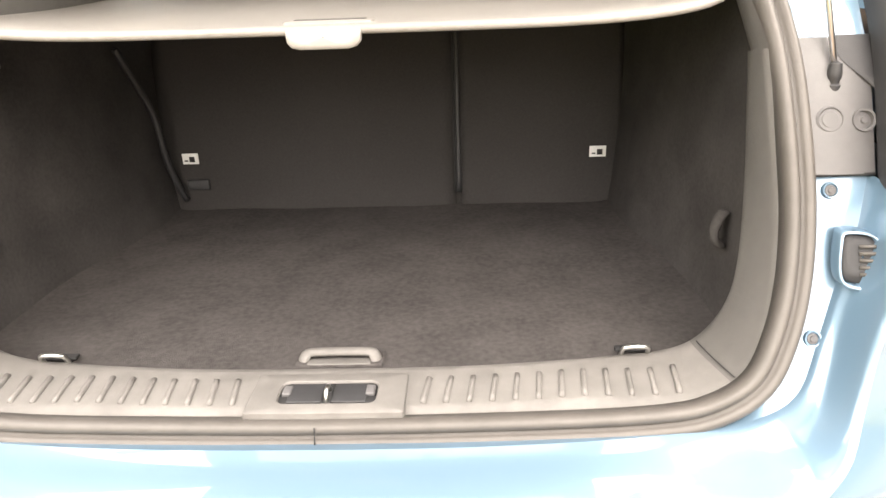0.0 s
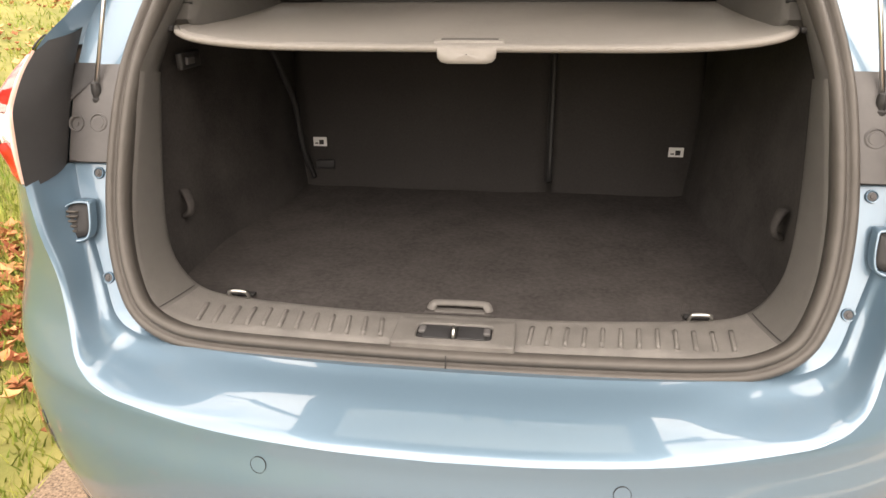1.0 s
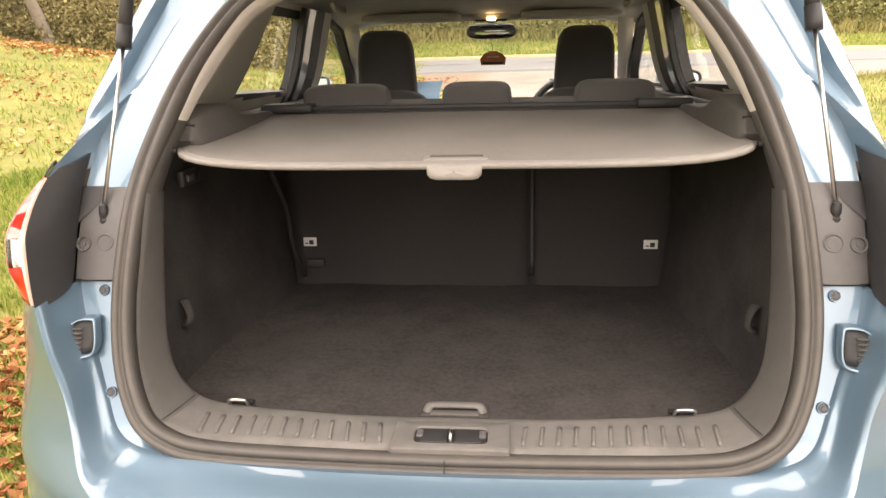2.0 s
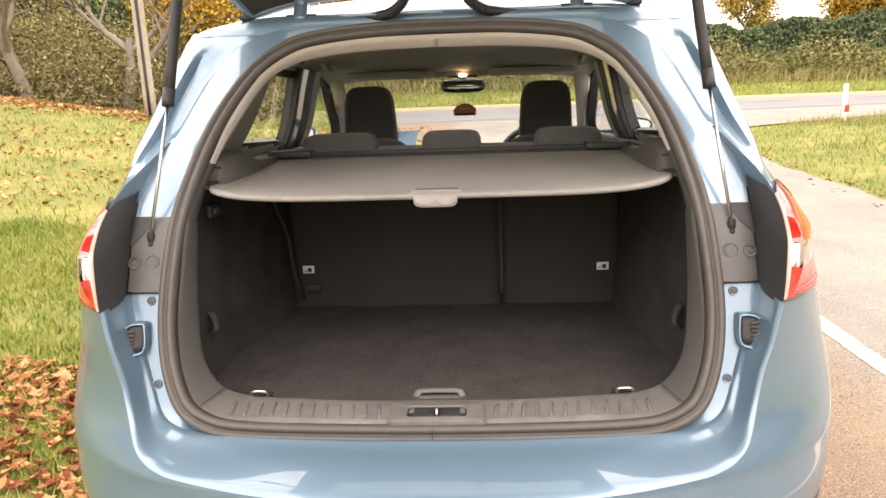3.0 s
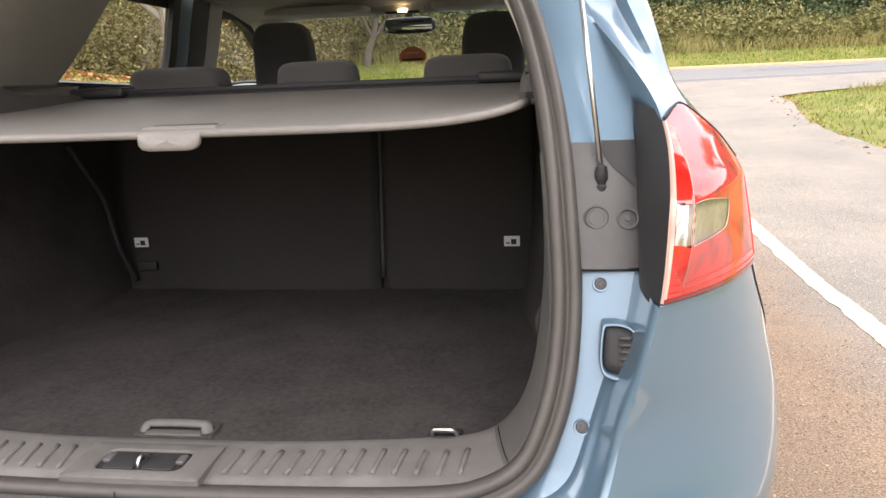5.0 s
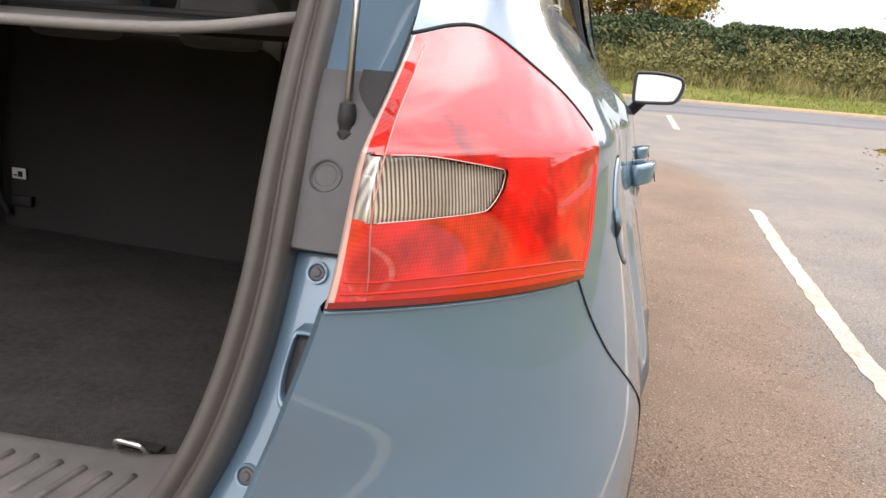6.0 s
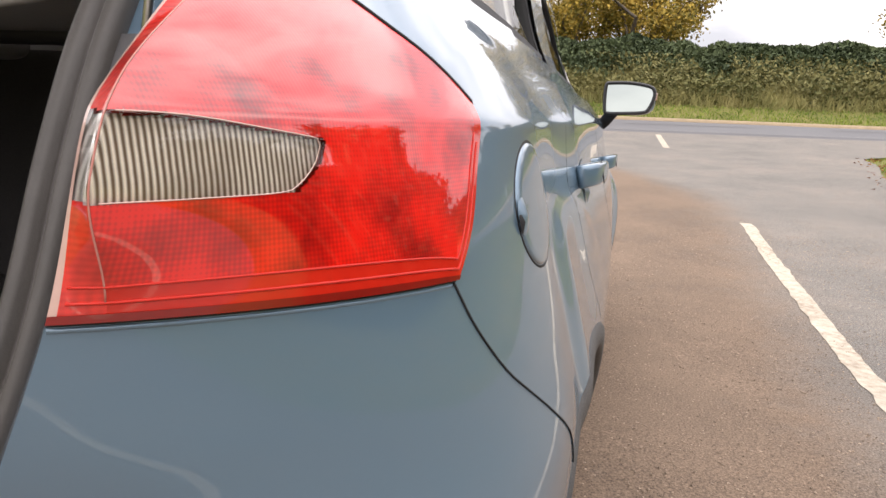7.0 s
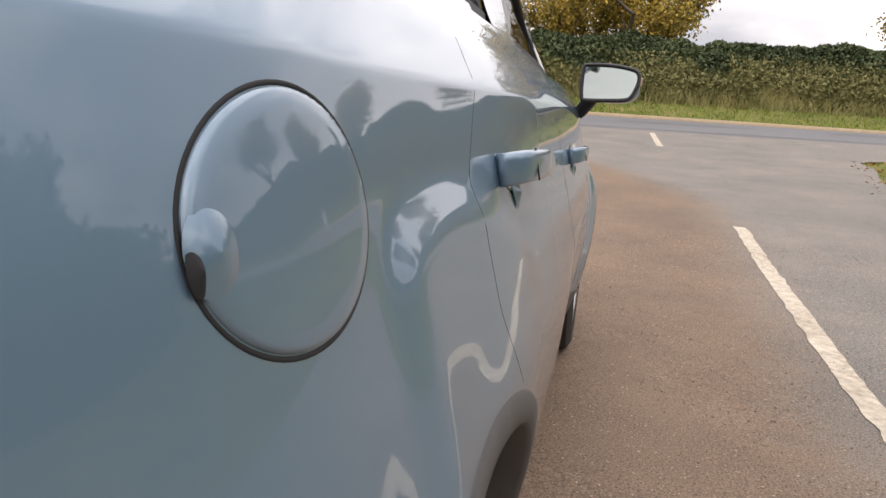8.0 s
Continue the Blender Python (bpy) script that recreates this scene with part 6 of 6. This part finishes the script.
for s in (-1, 1):
    x = s * 0.335
    hp = spline([(x, 0.585, 1.553), (x, 0.60, 1.575), (x, 0.61, 1.60), (x, 0.585, 1.635), (x, 0.54, 1.672)], 20)
    hinge = part("tailgate_hinge", sweep("tailgate_hinge", hp, [(-0.016, -0.006), (0.016, -0.006), (0.016, 0.006), (-0.016, 0.006)], PAINT, up=(0, -1, 0.4)), car, "painted tailgate hinge arm")
    part("hinge_recess", box("hinge_recess", (0.075, 0.012, 0.03), GAP, 0.003, (x, 0.604, 1.553)), hinge, "dark hinge recess")
    hose = spline([(s * 0.20, 0.602, 1.548), (s * 0.155, 0.595, 1.552), (s * 0.105, 0.57, 1.562), (s * 0.07, 0.53, 1.59), (s * 0.06, 0.50, 1.66), (s * 0.06, 0.47, 1.70)], 120)
    rows = []
    tan = np.gradient(hose, axis=0)
    for k, (p, t) in enumerate(zip(hose, tan)):
        t = t / np.linalg.norm(t)
        n1 = np.cross(t, (0, 1, 0.3)); n1 /= np.linalg.norm(n1)
        n2 = np.cross(t, n1)
        r = 0.0105 + (0.0022 if k % 4 < 2 else 0) if k > 30 else 0.013
        rows.append([p + r * (n1 * math.cos(a) + n2 * math.sin(a)) for a in np.linspace(0, 2 * math.pi, 10, endpoint=False)])
    part("cable_gaiter", recalc(sheet("cable_gaiter", rows, BLACK, close_c=True)), car, "black corrugated cable gaiter")
    part("roof_corner_cap", box("roof_corner_cap", (0.03, 0.03, 0.014), BLACK, 0.004, (s * 0.475, 0.612, 1.566)), car, "black corner cap at the roof edge")

# ---- plants and distance ----
rng = np.random.default_rng(7)


def leaf_quads(centres, size, flat=0.0, jitter=0.35, droop=0.0):
    """Small bent leaf cards, each of two triangles pairs, round the given centres."""
    n = len(centres)
    d = rng.normal(size=(n, 3))
    d[:, 2] *= 1 - flat
    d /= np.linalg.norm(d, axis=1)[:, None] + 1e-9
    e = np.cross(d, rng.normal(size=(n, 3)))
    e /= np.linalg.norm(e, axis=1)[:, None] + 1e-9
    s = size * (1 + jitter * rng.uniform(-1, 1, n))[:, None]
    c = np.asarray(centres)
    fold = np.cross(d, e) * s * 0.25
    a, b2, c2, d2 = c - d * s, c + e * s * 0.55 + fold, c + d * s, c - e * s * 0.55 + fold
    v = np.stack([a, b2, c2, d2], 1).reshape(-1, 3)
    k = np.arange(n)[:, None] * 4
    return v, k


def tri_mesh(name, v, f, mat):
    me = bpy.data.meshes.new(name)
    me.vertices.add(len(v))
    me.vertices.foreach_set("co", np.asarray(v, np.float32).ravel())
    me.loops.add(len(f) * 3)
    me.loops.foreach_set("vertex_index", np.asarray(f, np.int32).ravel())
    me.polygons.add(len(f))
    me.polygons.foreach_set("loop_start", np.arange(0, len(f) * 3, 3, dtype=np.int32))
    me.materials.append(mat)
    me.update()
    me.validate()
    return me


def leaf_mesh(name, centres, size, mat, flat=0.0):
    v, k = leaf_quads(centres, size, flat)
    f = np.concatenate([k + np.array([[0, 1, 2]]), k + np.array([[0, 2, 3]])])
    return tri_mesh(name, v, f, mat)


def blade_mesh(name, roots, height, width, mat, lean=0.35):
    n = len(roots)
    a = rng.uniform(0, 2 * math.pi, n)
    side = np.stack([np.cos(a), np.sin(a), 0 * a], 1) * width * (0.6 + 0.8 * rng.random(n))[:, None]
    h = height * (0.5 + rng.random(n))[:, None]
    tip = np.concatenate([rng.normal(scale=lean, size=(n, 2)) * h, h], 1)
    r = np.asarray(roots)
    v = np.stack([r - side, r + side, r + tip * 0.55 + side * 0.6, r + tip * 0.5 - side * 0.6, r + tip * np.array([1.15, 1.15, 0.95])], 1).reshape(-1, 3)
    k = np.arange(n)[:, None] * 5
    f = np.concatenate([k + np.array([[0, 1, 2]]), k + np.array([[0, 2, 3]]), k + np.array([[3, 2, 4]])])
    return tri_mesh(name, v, f, mat)


def scatter(n, x0, x1, y0, y1, keep, near=None):
    out = []
    while len(out) < n:
        x, y = rng.uniform(x0, x1), rng.uniform(y0, y1)
        if near is not None:
            y = y0 + (y1 - y0) * rng.random() ** near
        if keep(x, y):
            out.append((x, y, ground_z(x, y) - 0.03 + 0.05 * noise.noise((x * 0.9, y * 0.9, 0)) * soft_step(1.4, 3, -x)))
    return np.array(out)


def left_verge(x, y):
    return x < -1.10 - 0.12 * noise.noise((0.5, y * 0.7, 3)) and noise.noise((x * 1.2, y * 1.2, 4)) > -0.55 + 0.85 * rng.random() ** 2


verge = new("grass_verge", blade_mesh("grass_verge", scatter(60000, -4.2, -1.05, -2.2, 5.0, left_verge), 0.05, 0.0035, BLADE))
tagged(verge, "short autumn grass on the bank beside the lane", "grass", kind="stuff")
bank_grass = new("bank_grass", blade_mesh("bank_grass", scatter(40000, -15, -2.5, 2.0, 22, left_verge, 1.3), 0.06, 0.007, BLADE))
tagged(bank_grass, "rough grass on the rising bank", "grass", kind="stuff")
island = new("island_grass", blade_mesh("island_grass", scatter(34000, 4.4, 20, 4.5, 19.5, lambda x, y: x > island_edge(y) + 0.05 + 0.2 * noise.noise((x, y, 0)) and y < near_edge(x) - 0.25, None), 0.065, 0.006, GREENBLADE))
tagged(island, "bright green and straw grass at the junction", "grass", kind="stuff")
dry = new("dry_grass", blade_mesh("dry_grass", scatter(9000, 6.0, 17, 10.5, 18.5, lambda x, y: x > island_edge(y) + 1.2 and y < near_edge(x) - 0.7 and noise.noise((x * 0.5, y * 0.5, 9)) > -0.05), 0.16, 0.006, DRYGRASS))
tagged(dry, "dry straw-coloured grass in the middle of the verge", "grass", kind="stuff")
far_verge = new("far_verge_grass", blade_mesh("far_verge_grass", scatter(26000, -26, 40, 23, 31, lambda x, y: 0.25 < y - far_edge(x) < 3.0), 0.09, 0.014, GREENBLADE))
tagged(far_verge, "bright mown grass along the far kerb", "grass", kind="stuff")
bank_roots = scatter(60000, -34, 48, 24, 41, lambda x, y: 2.9 < y - far_edge(x) < 7.2)
tall = new("bank_tall_grass", blade_mesh("bank_tall_grass", bank_roots, 0.42, 0.022, DRYGRASS, 0.3))
tagged(tall, "tall dry grass and stalks on the bank below the hedge", "grass", kind="stuff")
n = 70000
q = scatter(n, -34, 48, 24, 42, lambda x, y: 3.2 < y - far_edge(x) < 7.0 and noise.noise((x * 0.35, y * 0.35, 2)) > -0.25)
q[:, 2] += rng.random(n) ** 1.5 * 0.9
scrub = new("bank_scrub", leaf_mesh("bank_scrub", q, 0.085, SCRUB))
tagged(scrub, "bramble scrub on the bank below the hedge", "shrub", kind="stuff")

# fallen leaves
def leaf_litter(name, pts, size, label):
    n = len(pts)
    a = rng.uniform(0, 2 * math.pi, n)
    s = size * rng.uniform(0.5, 1.3, n)
    ang = np.linspace(0, 2 * math.pi, 8, endpoint=False)
    rad = np.array([1.0, 0.55, 0.9, 0.5, 0.8, 0.5, 0.9, 0.55])
    verts, faces = [], []
    for k in range(n):
        c, t1, t2 = pts[k], rng.normal(scale=0.35), rng.normal(scale=0.35)
        base = len(verts)
        verts.append((c[0], c[1], c[2] + 0.012))
        for b, r in zip(ang, rad):
            dx, dy = s[k] * r * math.cos(a[k] + b), s[k] * r * math.sin(a[k] + b) * 0.8
            verts.append((c[0] + dx, c[1] + dy, c[2] + 0.03 + t1 * dx + t2 * dy + 0.35 * r * s[k] * rng.random()))
        faces += [(base, base + 1 + i, base + 1 + (i + 1) % 8) for i in range(8)]
    me = bpy.data.meshes.new(name)
    me.from_pydata(verts, [], faces)
    me.materials.append(DEADLEAF)
    me.update()
    return tagged(new(name, me), label, "leaves", kind="stuff")


drift = scatter(1300, -3.2, -1.05, 0.9, 2.7, lambda x, y: noise.noise((x * 0.9, y * 0.9, 11)) + 0.5 * math.exp(-((x + 1.5) / 0.5) ** 2) > 0.12 and rng.random() < 0.9)
leaf_litter("leaf_drift", drift, 0.036, "drift of brown and orange fallen leaves on the grass")
leaf_litter("scattered_leaves", scatter(3000, -13, -1.2, -1.5, 18, lambda x, y: noise.noise((x * 0.5, y * 0.5, 21)) > -0.1), 0.045, "scattered brown fallen leaves on the bank")
leaf_litter("kerb_leaves", scatter(130, 4.2, 9, 5, 16, lambda x, y: abs(x - island_edge(y)) < 0.35), 0.04, "brown leaves along the grass edge")


leaf_litter("wood_edge_leaves", scatter(2600, -15, -6.5, 10.5, 17, lambda x, y: y > 12.2 + 0.25 * (x + 10) + 1.5 * noise.noise((x * 0.6, y * 0.6, 31))), 0.06, "reddish fallen leaves at the foot of the wood")


# hedge on the bank
def hedge_cloud(n, x0, x1, depth, top, base):
    x = rng.uniform(x0, x1, n)
    u = rng.random(n)
    lump = np.array([0.62 * noise.noise((v * 0.35, 0.0, 3.0)) + 0.22 * noise.noise((v * 1.3, 5.0, 1.0)) for v in x])
    front = rng.random(n) * (1 - u)
    yc = far_edge(x) + 7.6 - 2.6 * front + rng.normal(scale=depth, size=n) * (1 - 0.4 * u)
    lump += 0.9 * np.exp(-((x - 22) / 3.2) ** 2)
    z0 = np.array([ground_z(a, b) for a, b in zip(x, yc)])
    z = z0 + base + (top + lump - base) * u ** 0.8 * (1 - 0.2 * front)
    return np.stack([x, yc + 0.5 * lump, z], 1)


hedge = new("hedge", leaf_mesh("hedge", hedge_cloud(150000, -34, 60, 0.5, 1.15, 0.0), 0.10, HEDGE))
tagged(hedge, "dense dark green overgrown hedge along the top of the bank", "hedge", kind="stuff")
# added sheet within the hedge; its near-black colour stands in for inner shade
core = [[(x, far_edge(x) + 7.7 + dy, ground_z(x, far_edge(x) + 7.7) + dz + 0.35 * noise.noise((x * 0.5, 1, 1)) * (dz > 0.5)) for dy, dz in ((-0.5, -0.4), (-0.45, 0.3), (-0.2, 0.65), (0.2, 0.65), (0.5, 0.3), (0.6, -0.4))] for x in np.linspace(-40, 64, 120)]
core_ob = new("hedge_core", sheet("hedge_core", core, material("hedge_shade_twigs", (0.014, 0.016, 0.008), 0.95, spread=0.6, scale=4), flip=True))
tagged(core_ob, "near-black sheet standing in for the shade inside the hedge", "hedge", kind="stuff")


def limb(path, r0, r1, sides=8):
    rows = []
    p = np.array(path, float)
    tan = np.gradient(p, axis=0)
    for k in range(len(p)):
        t = tan[k] / (np.linalg.norm(tan[k]) + 1e-9)
        a = np.cross(t, (0.31, 0.95, 0.05)); a /= np.linalg.norm(a) + 1e-9
        b = np.cross(t, a)
        r = r0 + (r1 - r0) * k / (len(p) - 1)
        rows.append([p[k] + r * (a * math.cos(q) + b * math.sin(q)) for q in np.linspace(0, 2 * math.pi, sides, endpoint=False)])
    return rows


def tree(name, label, x, y, height, spread, leaf_mat, leaves, leaf_size, seed, trunk_r=0.2, bare=0.3, group="trees round the junction", clear=0.25, sink=0.0, bark=None, rising=(0.25, 0.9), clump=1.0):
    """A tapered trunk that forks into limbs, with leaf clumps at the twigs."""
    r = random.Random(seed)
    z0 = ground_z(x, y) - 0.15 - sink
    t = thing(name, label, "tree", group, at=(x, y, z0))
    verts, faces, tips = [], [], []

    def add(path, ra, rb, sides):
        rows = limb(path, ra, rb, sides)
        base, s = len(verts), sides
        for row in rows:
            verts.extend(tuple(p) for p in row)
        faces.extend(tuple(base + i for i in f) for f in grid_faces(len(rows), s, False, True))

    def grow(p, d, length, radius, level):
        pts, q, dd = [p], np.array(p, float), np.array(d, float)
        n = 6
        for _ in range(n):
            dd = dd + np.array([r.uniform(-1, 1), r.uniform(-1, 1), r.uniform(-0.5, 0.9)]) * 0.20
            dd /= np.linalg.norm(dd)
            q = q + dd * length / n
            pts.append(q.copy())
        add(pts, radius, radius * 0.55, 8 if level < 2 else 5)
        if level >= 3 or length < 0.5:
            tips.extend(pts[2:])
            return
        if level >= 2:
            tips.extend(pts[4:])
        for k in range((4, 4, 4)[min(level, 2)] + (1 if level == 0 else 0)):
            a = 2 * math.pi * (k + r.random()) / 4
            up = r.uniform(*rising)
            nd = np.array([math.cos(a), math.sin(a), up]) * 0.8 + dd * 0.5
            at = pts[r.randint(3, n)]
            grow(at, nd / np.linalg.norm(nd), length * r.uniform(0.5, 0.72) * (spread / height * 1.6 if level == 0 else 1), radius * 0.5, level + 1)

    grow(np.zeros(3), np.array([0.05, 0.0, 1.0]), height * (clear + 0.25), trunk_r, 0)
    part("trunk", mesh_of("trunk", verts, faces, bark or BARK), t, "grey-brown trunk and branches")
    tp = np.array(tips)
    pick = tp[rng.integers(0, len(tp), leaves)] + rng.normal(scale=0.30 * clump * min(spread, 4.6) / 4, size=(leaves, 3))
    part("crown", leaf_mesh("crown", pick, leaf_size, leaf_mat), t, "")
    return t


tree("oak_tree", "spreading oak tree with yellow and olive autumn leaves", 0.6, 37.0, 9.5, 15.0, OAKLEAF, 22000, 0.10, 3, 0.32, clear=0.05, sink=2.5, rising=(0.02, 0.65), clump=0.9)
tree("hedge_tree", "small thin tree with yellow-green leaves rising from the hedge", 14.2, 37.5, 5.2, 3.4, OAKLEAF, 4200, 0.085, 5, 0.12, clear=0.15, sink=0.7)
tree("hedge_tree", "tree with yellow autumn leaves behind the hedge", 20.6, 38.2, 6.2, 6.5, AUTUMN, 15000, 0.095, 8, 0.2, clear=0.03, sink=0.6)
tree("hedge_tree", "tree with olive autumn leaves behind the hedge", 27.0, 39.0, 7.0, 6.0, OLIVE, 7000, 0.095, 9, 0.2)
for k, (x, y, h, mat, n, lab) in enumerate(((-8.5, 20.5, 7.0, AUTUMN, 9000, "golden autumn tree behind the pole"), (-11.5, 16.5, 7.5, OLIVE, 1800, "nearly bare autumn tree at the wood's edge"),
                                            (-14.0, 19.0, 8.5, OLIVE, 9000, "olive and yellow tree at the wood's edge"), (-10.0, 24.0, 7.5, AUTUMN, 14000, "golden autumn tree behind the pole"),
                                            (-6.0, 27.0, 6.5, AUTUMN, 14000, "golden autumn tree behind the pole"), (-17.5, 15.0, 8.0, OLIVE, 9000, "olive and yellow tree at the wood's edge"),
                                            (-13.2, 13.6, 7.0, OLIVE, 1600, "nearly bare autumn tree at the wood's edge"), (-9.6, 17.8, 6.0, AUTUMN, 2200, "half-bare autumn tree behind the pole"), (-20.0, 22.0, 9.0, AUTUMN, 14000, "golden autumn tree behind the wood's edge"))):
    tree("wood_tree", lab, x, y, h, 5.5, mat, n, 0.06, 30 + k, 0.17, group="trees at the wood's edge", clear=0.12, bark=PALEBARK if n < 3000 else BARK)
# undergrowth at the wood's edge
def thicket(n):
    x = rng.uniform(-26, -6.5, n)
    y = 15.5 + rng.uniform(0, 12, n) + 0.25 * (x + 14)
    z = np.array([ground_z(a, b) for a, b in zip(x, y)]) + rng.random(n) ** 1.2 * (1.5 + 1.5 * np.array([noise.noise((a * 0.4, b * 0.4, 6)) for a, b in zip(x, y)]))
    return np.stack([x, y, z], 1)


under = new("undergrowth", leaf_mesh("undergrowth", thicket(110000), 0.055, BROWNLEAF))
tagged(under, "tangled olive and brown undergrowth at the wood's edge", "shrub", kind="stuff")
wood_back = [[(-75 + 60 * u, 36 + 6 * math.sin(3 * u), ground_z(-30, 30) - 2 + dz * (5.0 + 1.6 * noise.noise((u * 9, dz, 0)))) for dz in np.linspace(0, 1, 6)] for u in np.linspace(0, 1, 50)]
tagged(new("far_woods", sheet("far_woods", wood_back, material("far_wood_foliage", (0.05, 0.05, 0.018), 0.95, spread=0.9, scale=1.6, coarse=0.5, coarse_scale=0.3, colour_b=(0.30, 0.24, 0.07), bump=1.0, bump_scale=3))), "distant autumn woodland", "woods", kind="stuff")

# pole, post
pole = thing("utility_pole", "weathered wooden utility pole with a dark cable cover", "pole", at=(-7.15, 14.0, ground_z(-7.15, 14.0) - 0.2))
part("pole_shaft", sweep("pole_shaft", [(-0.012 * z, 0, z) for z in np.linspace(0, 8.0, 14)], disc_profile(0.125, 14), POLEWOOD, up=(0, 1, 0)), pole)
part("cable_cover", sweep("cable_cover", [(0.045 - 0.012 * z, -0.125, z) for z in np.linspace(0.2, 6.0, 10)], [(-0.025, -0.01), (0.025, -0.01), (0.025, 0.03), (-0.025, 0.03)], BLACK, up=(0, -1, 0)), pole, "dark cable cover")
px, py = 8.35, 15.3
post = thing("marker_post", "white plastic verge marker post with a red reflector", "post", at=(px, py, ground_z(px, py) - 0.05))
part("post_body", box("post_body", (0.10, 0.06, 0.85), WHITEPOST, 0.02, (0, 0, 0.42)), post)
part("reflector", box("reflector", (0.10, 0.02, 0.16), REFLECT, 0.004, (0.04, -0.03, 0.30)), post, "orange-red reflector")

# loose stones on the gravelly margin
def stones(n, x0, x1, y0, y1, size):
    verts, faces = [], []
    octa = np.array([(1, 0, 0), (0, 1, 0), (-1, 0, 0), (0, -1, 0), (0, 0, 0.8), (0, 0, -0.8)], float)
    tri = [(0, 1, 4), (1, 2, 4), (2, 3, 4), (3, 0, 4), (1, 0, 5), (2, 1, 5), (3, 2, 5), (0, 3, 5)]
    for _ in range(n):
        x, y = rng.uniform(x0, x1), y0 + (y1 - y0) * rng.random() ** 1.4
        s = size * rng.uniform(0.4, 1.3)
        p = octa * s * rng.uniform(0.6, 1.4, (6, 1))
        a = rng.uniform(0, 6.28)
        base = len(verts)
        for q in p:
            verts.append((x + q[0] * math.cos(a) - q[1] * math.sin(a), y + q[0] * math.sin(a) + q[1] * math.cos(a), rise(y) + 0.008 + q[2] * 0.7))
        faces += [tuple(base + i for i in f) for f in tri]
    return mesh_of("gravel", verts, faces, STONE, False)


STONE = material("pale_brown_gravel", (0.20, 0.15, 0.11), 0.9, rand=1.0, colour_b=(0.50, 0.39, 0.29))
tagged(new("gravel", stones(12000, 0.85, 3.2, -0.4, 6.5, 0.0042)), "loose pale brown gravel on the asphalt margin", "gravel", kind="stuff")

# hedges and trees beside and behind, which close the place
def belt_cloud(n, pts, height, depth):
    p = spline([(*q, 0) for q in pts], 200)
    k = rng.integers(0, 200, n)
    c = p[k] + rng.normal(scale=depth, size=(n, 3))
    u = rng.random(n)
    lump = np.array([noise.noise((a * 0.3, b * 0.3, 5)) for a, b in c[:, :2]])
    c[:, 2] = np.array([ground_z(a, b) for a, b in c[:, :2]]) + u * (height * (1 + 0.5 * lump))
    return c


side = new("roadside_hedge", leaf_mesh("roadside_hedge", belt_cloud(26000, [(19, 12), (14.5, 4), (13.5, -1)], 2.6, 1.0), 0.20, HEDGE))
tagged(side, "dark green hedge beside the lane", "hedge", kind="stuff")
copse = new("roadside_copse", leaf_mesh("roadside_copse", belt_cloud(46000, [(14, -3), (13, -9), (12.5, -16), (12, -24)], 6.2, 1.1), 0.24, HEDGE))
tagged(copse, "tall belt of dark green trees behind the lane", "trees", kind="stuff")
back_h = new("rear_hedge", leaf_mesh("rear_hedge", belt_cloud(26000, [(14, -24), (2, -27), (-10, -24), (-14, -10), (-13, 4)], 1.7, 1.0), 0.20, HEDGE))
tagged(back_h, "dark hedge behind the verge", "hedge", kind="stuff")
for k, (x, y) in enumerate(((18, 6), (17, -5), (16, -16), (-15, -16), (-15.5, -3))):
    tree("roadside_tree", "leafy autumn tree beside the lane", x, y, 8.0, 5.5, (OLIVE, AUTUMN)[k % 2], 6000, 0.2, 60 + k, 0.24, group="trees beside the lane", clear=0.15)
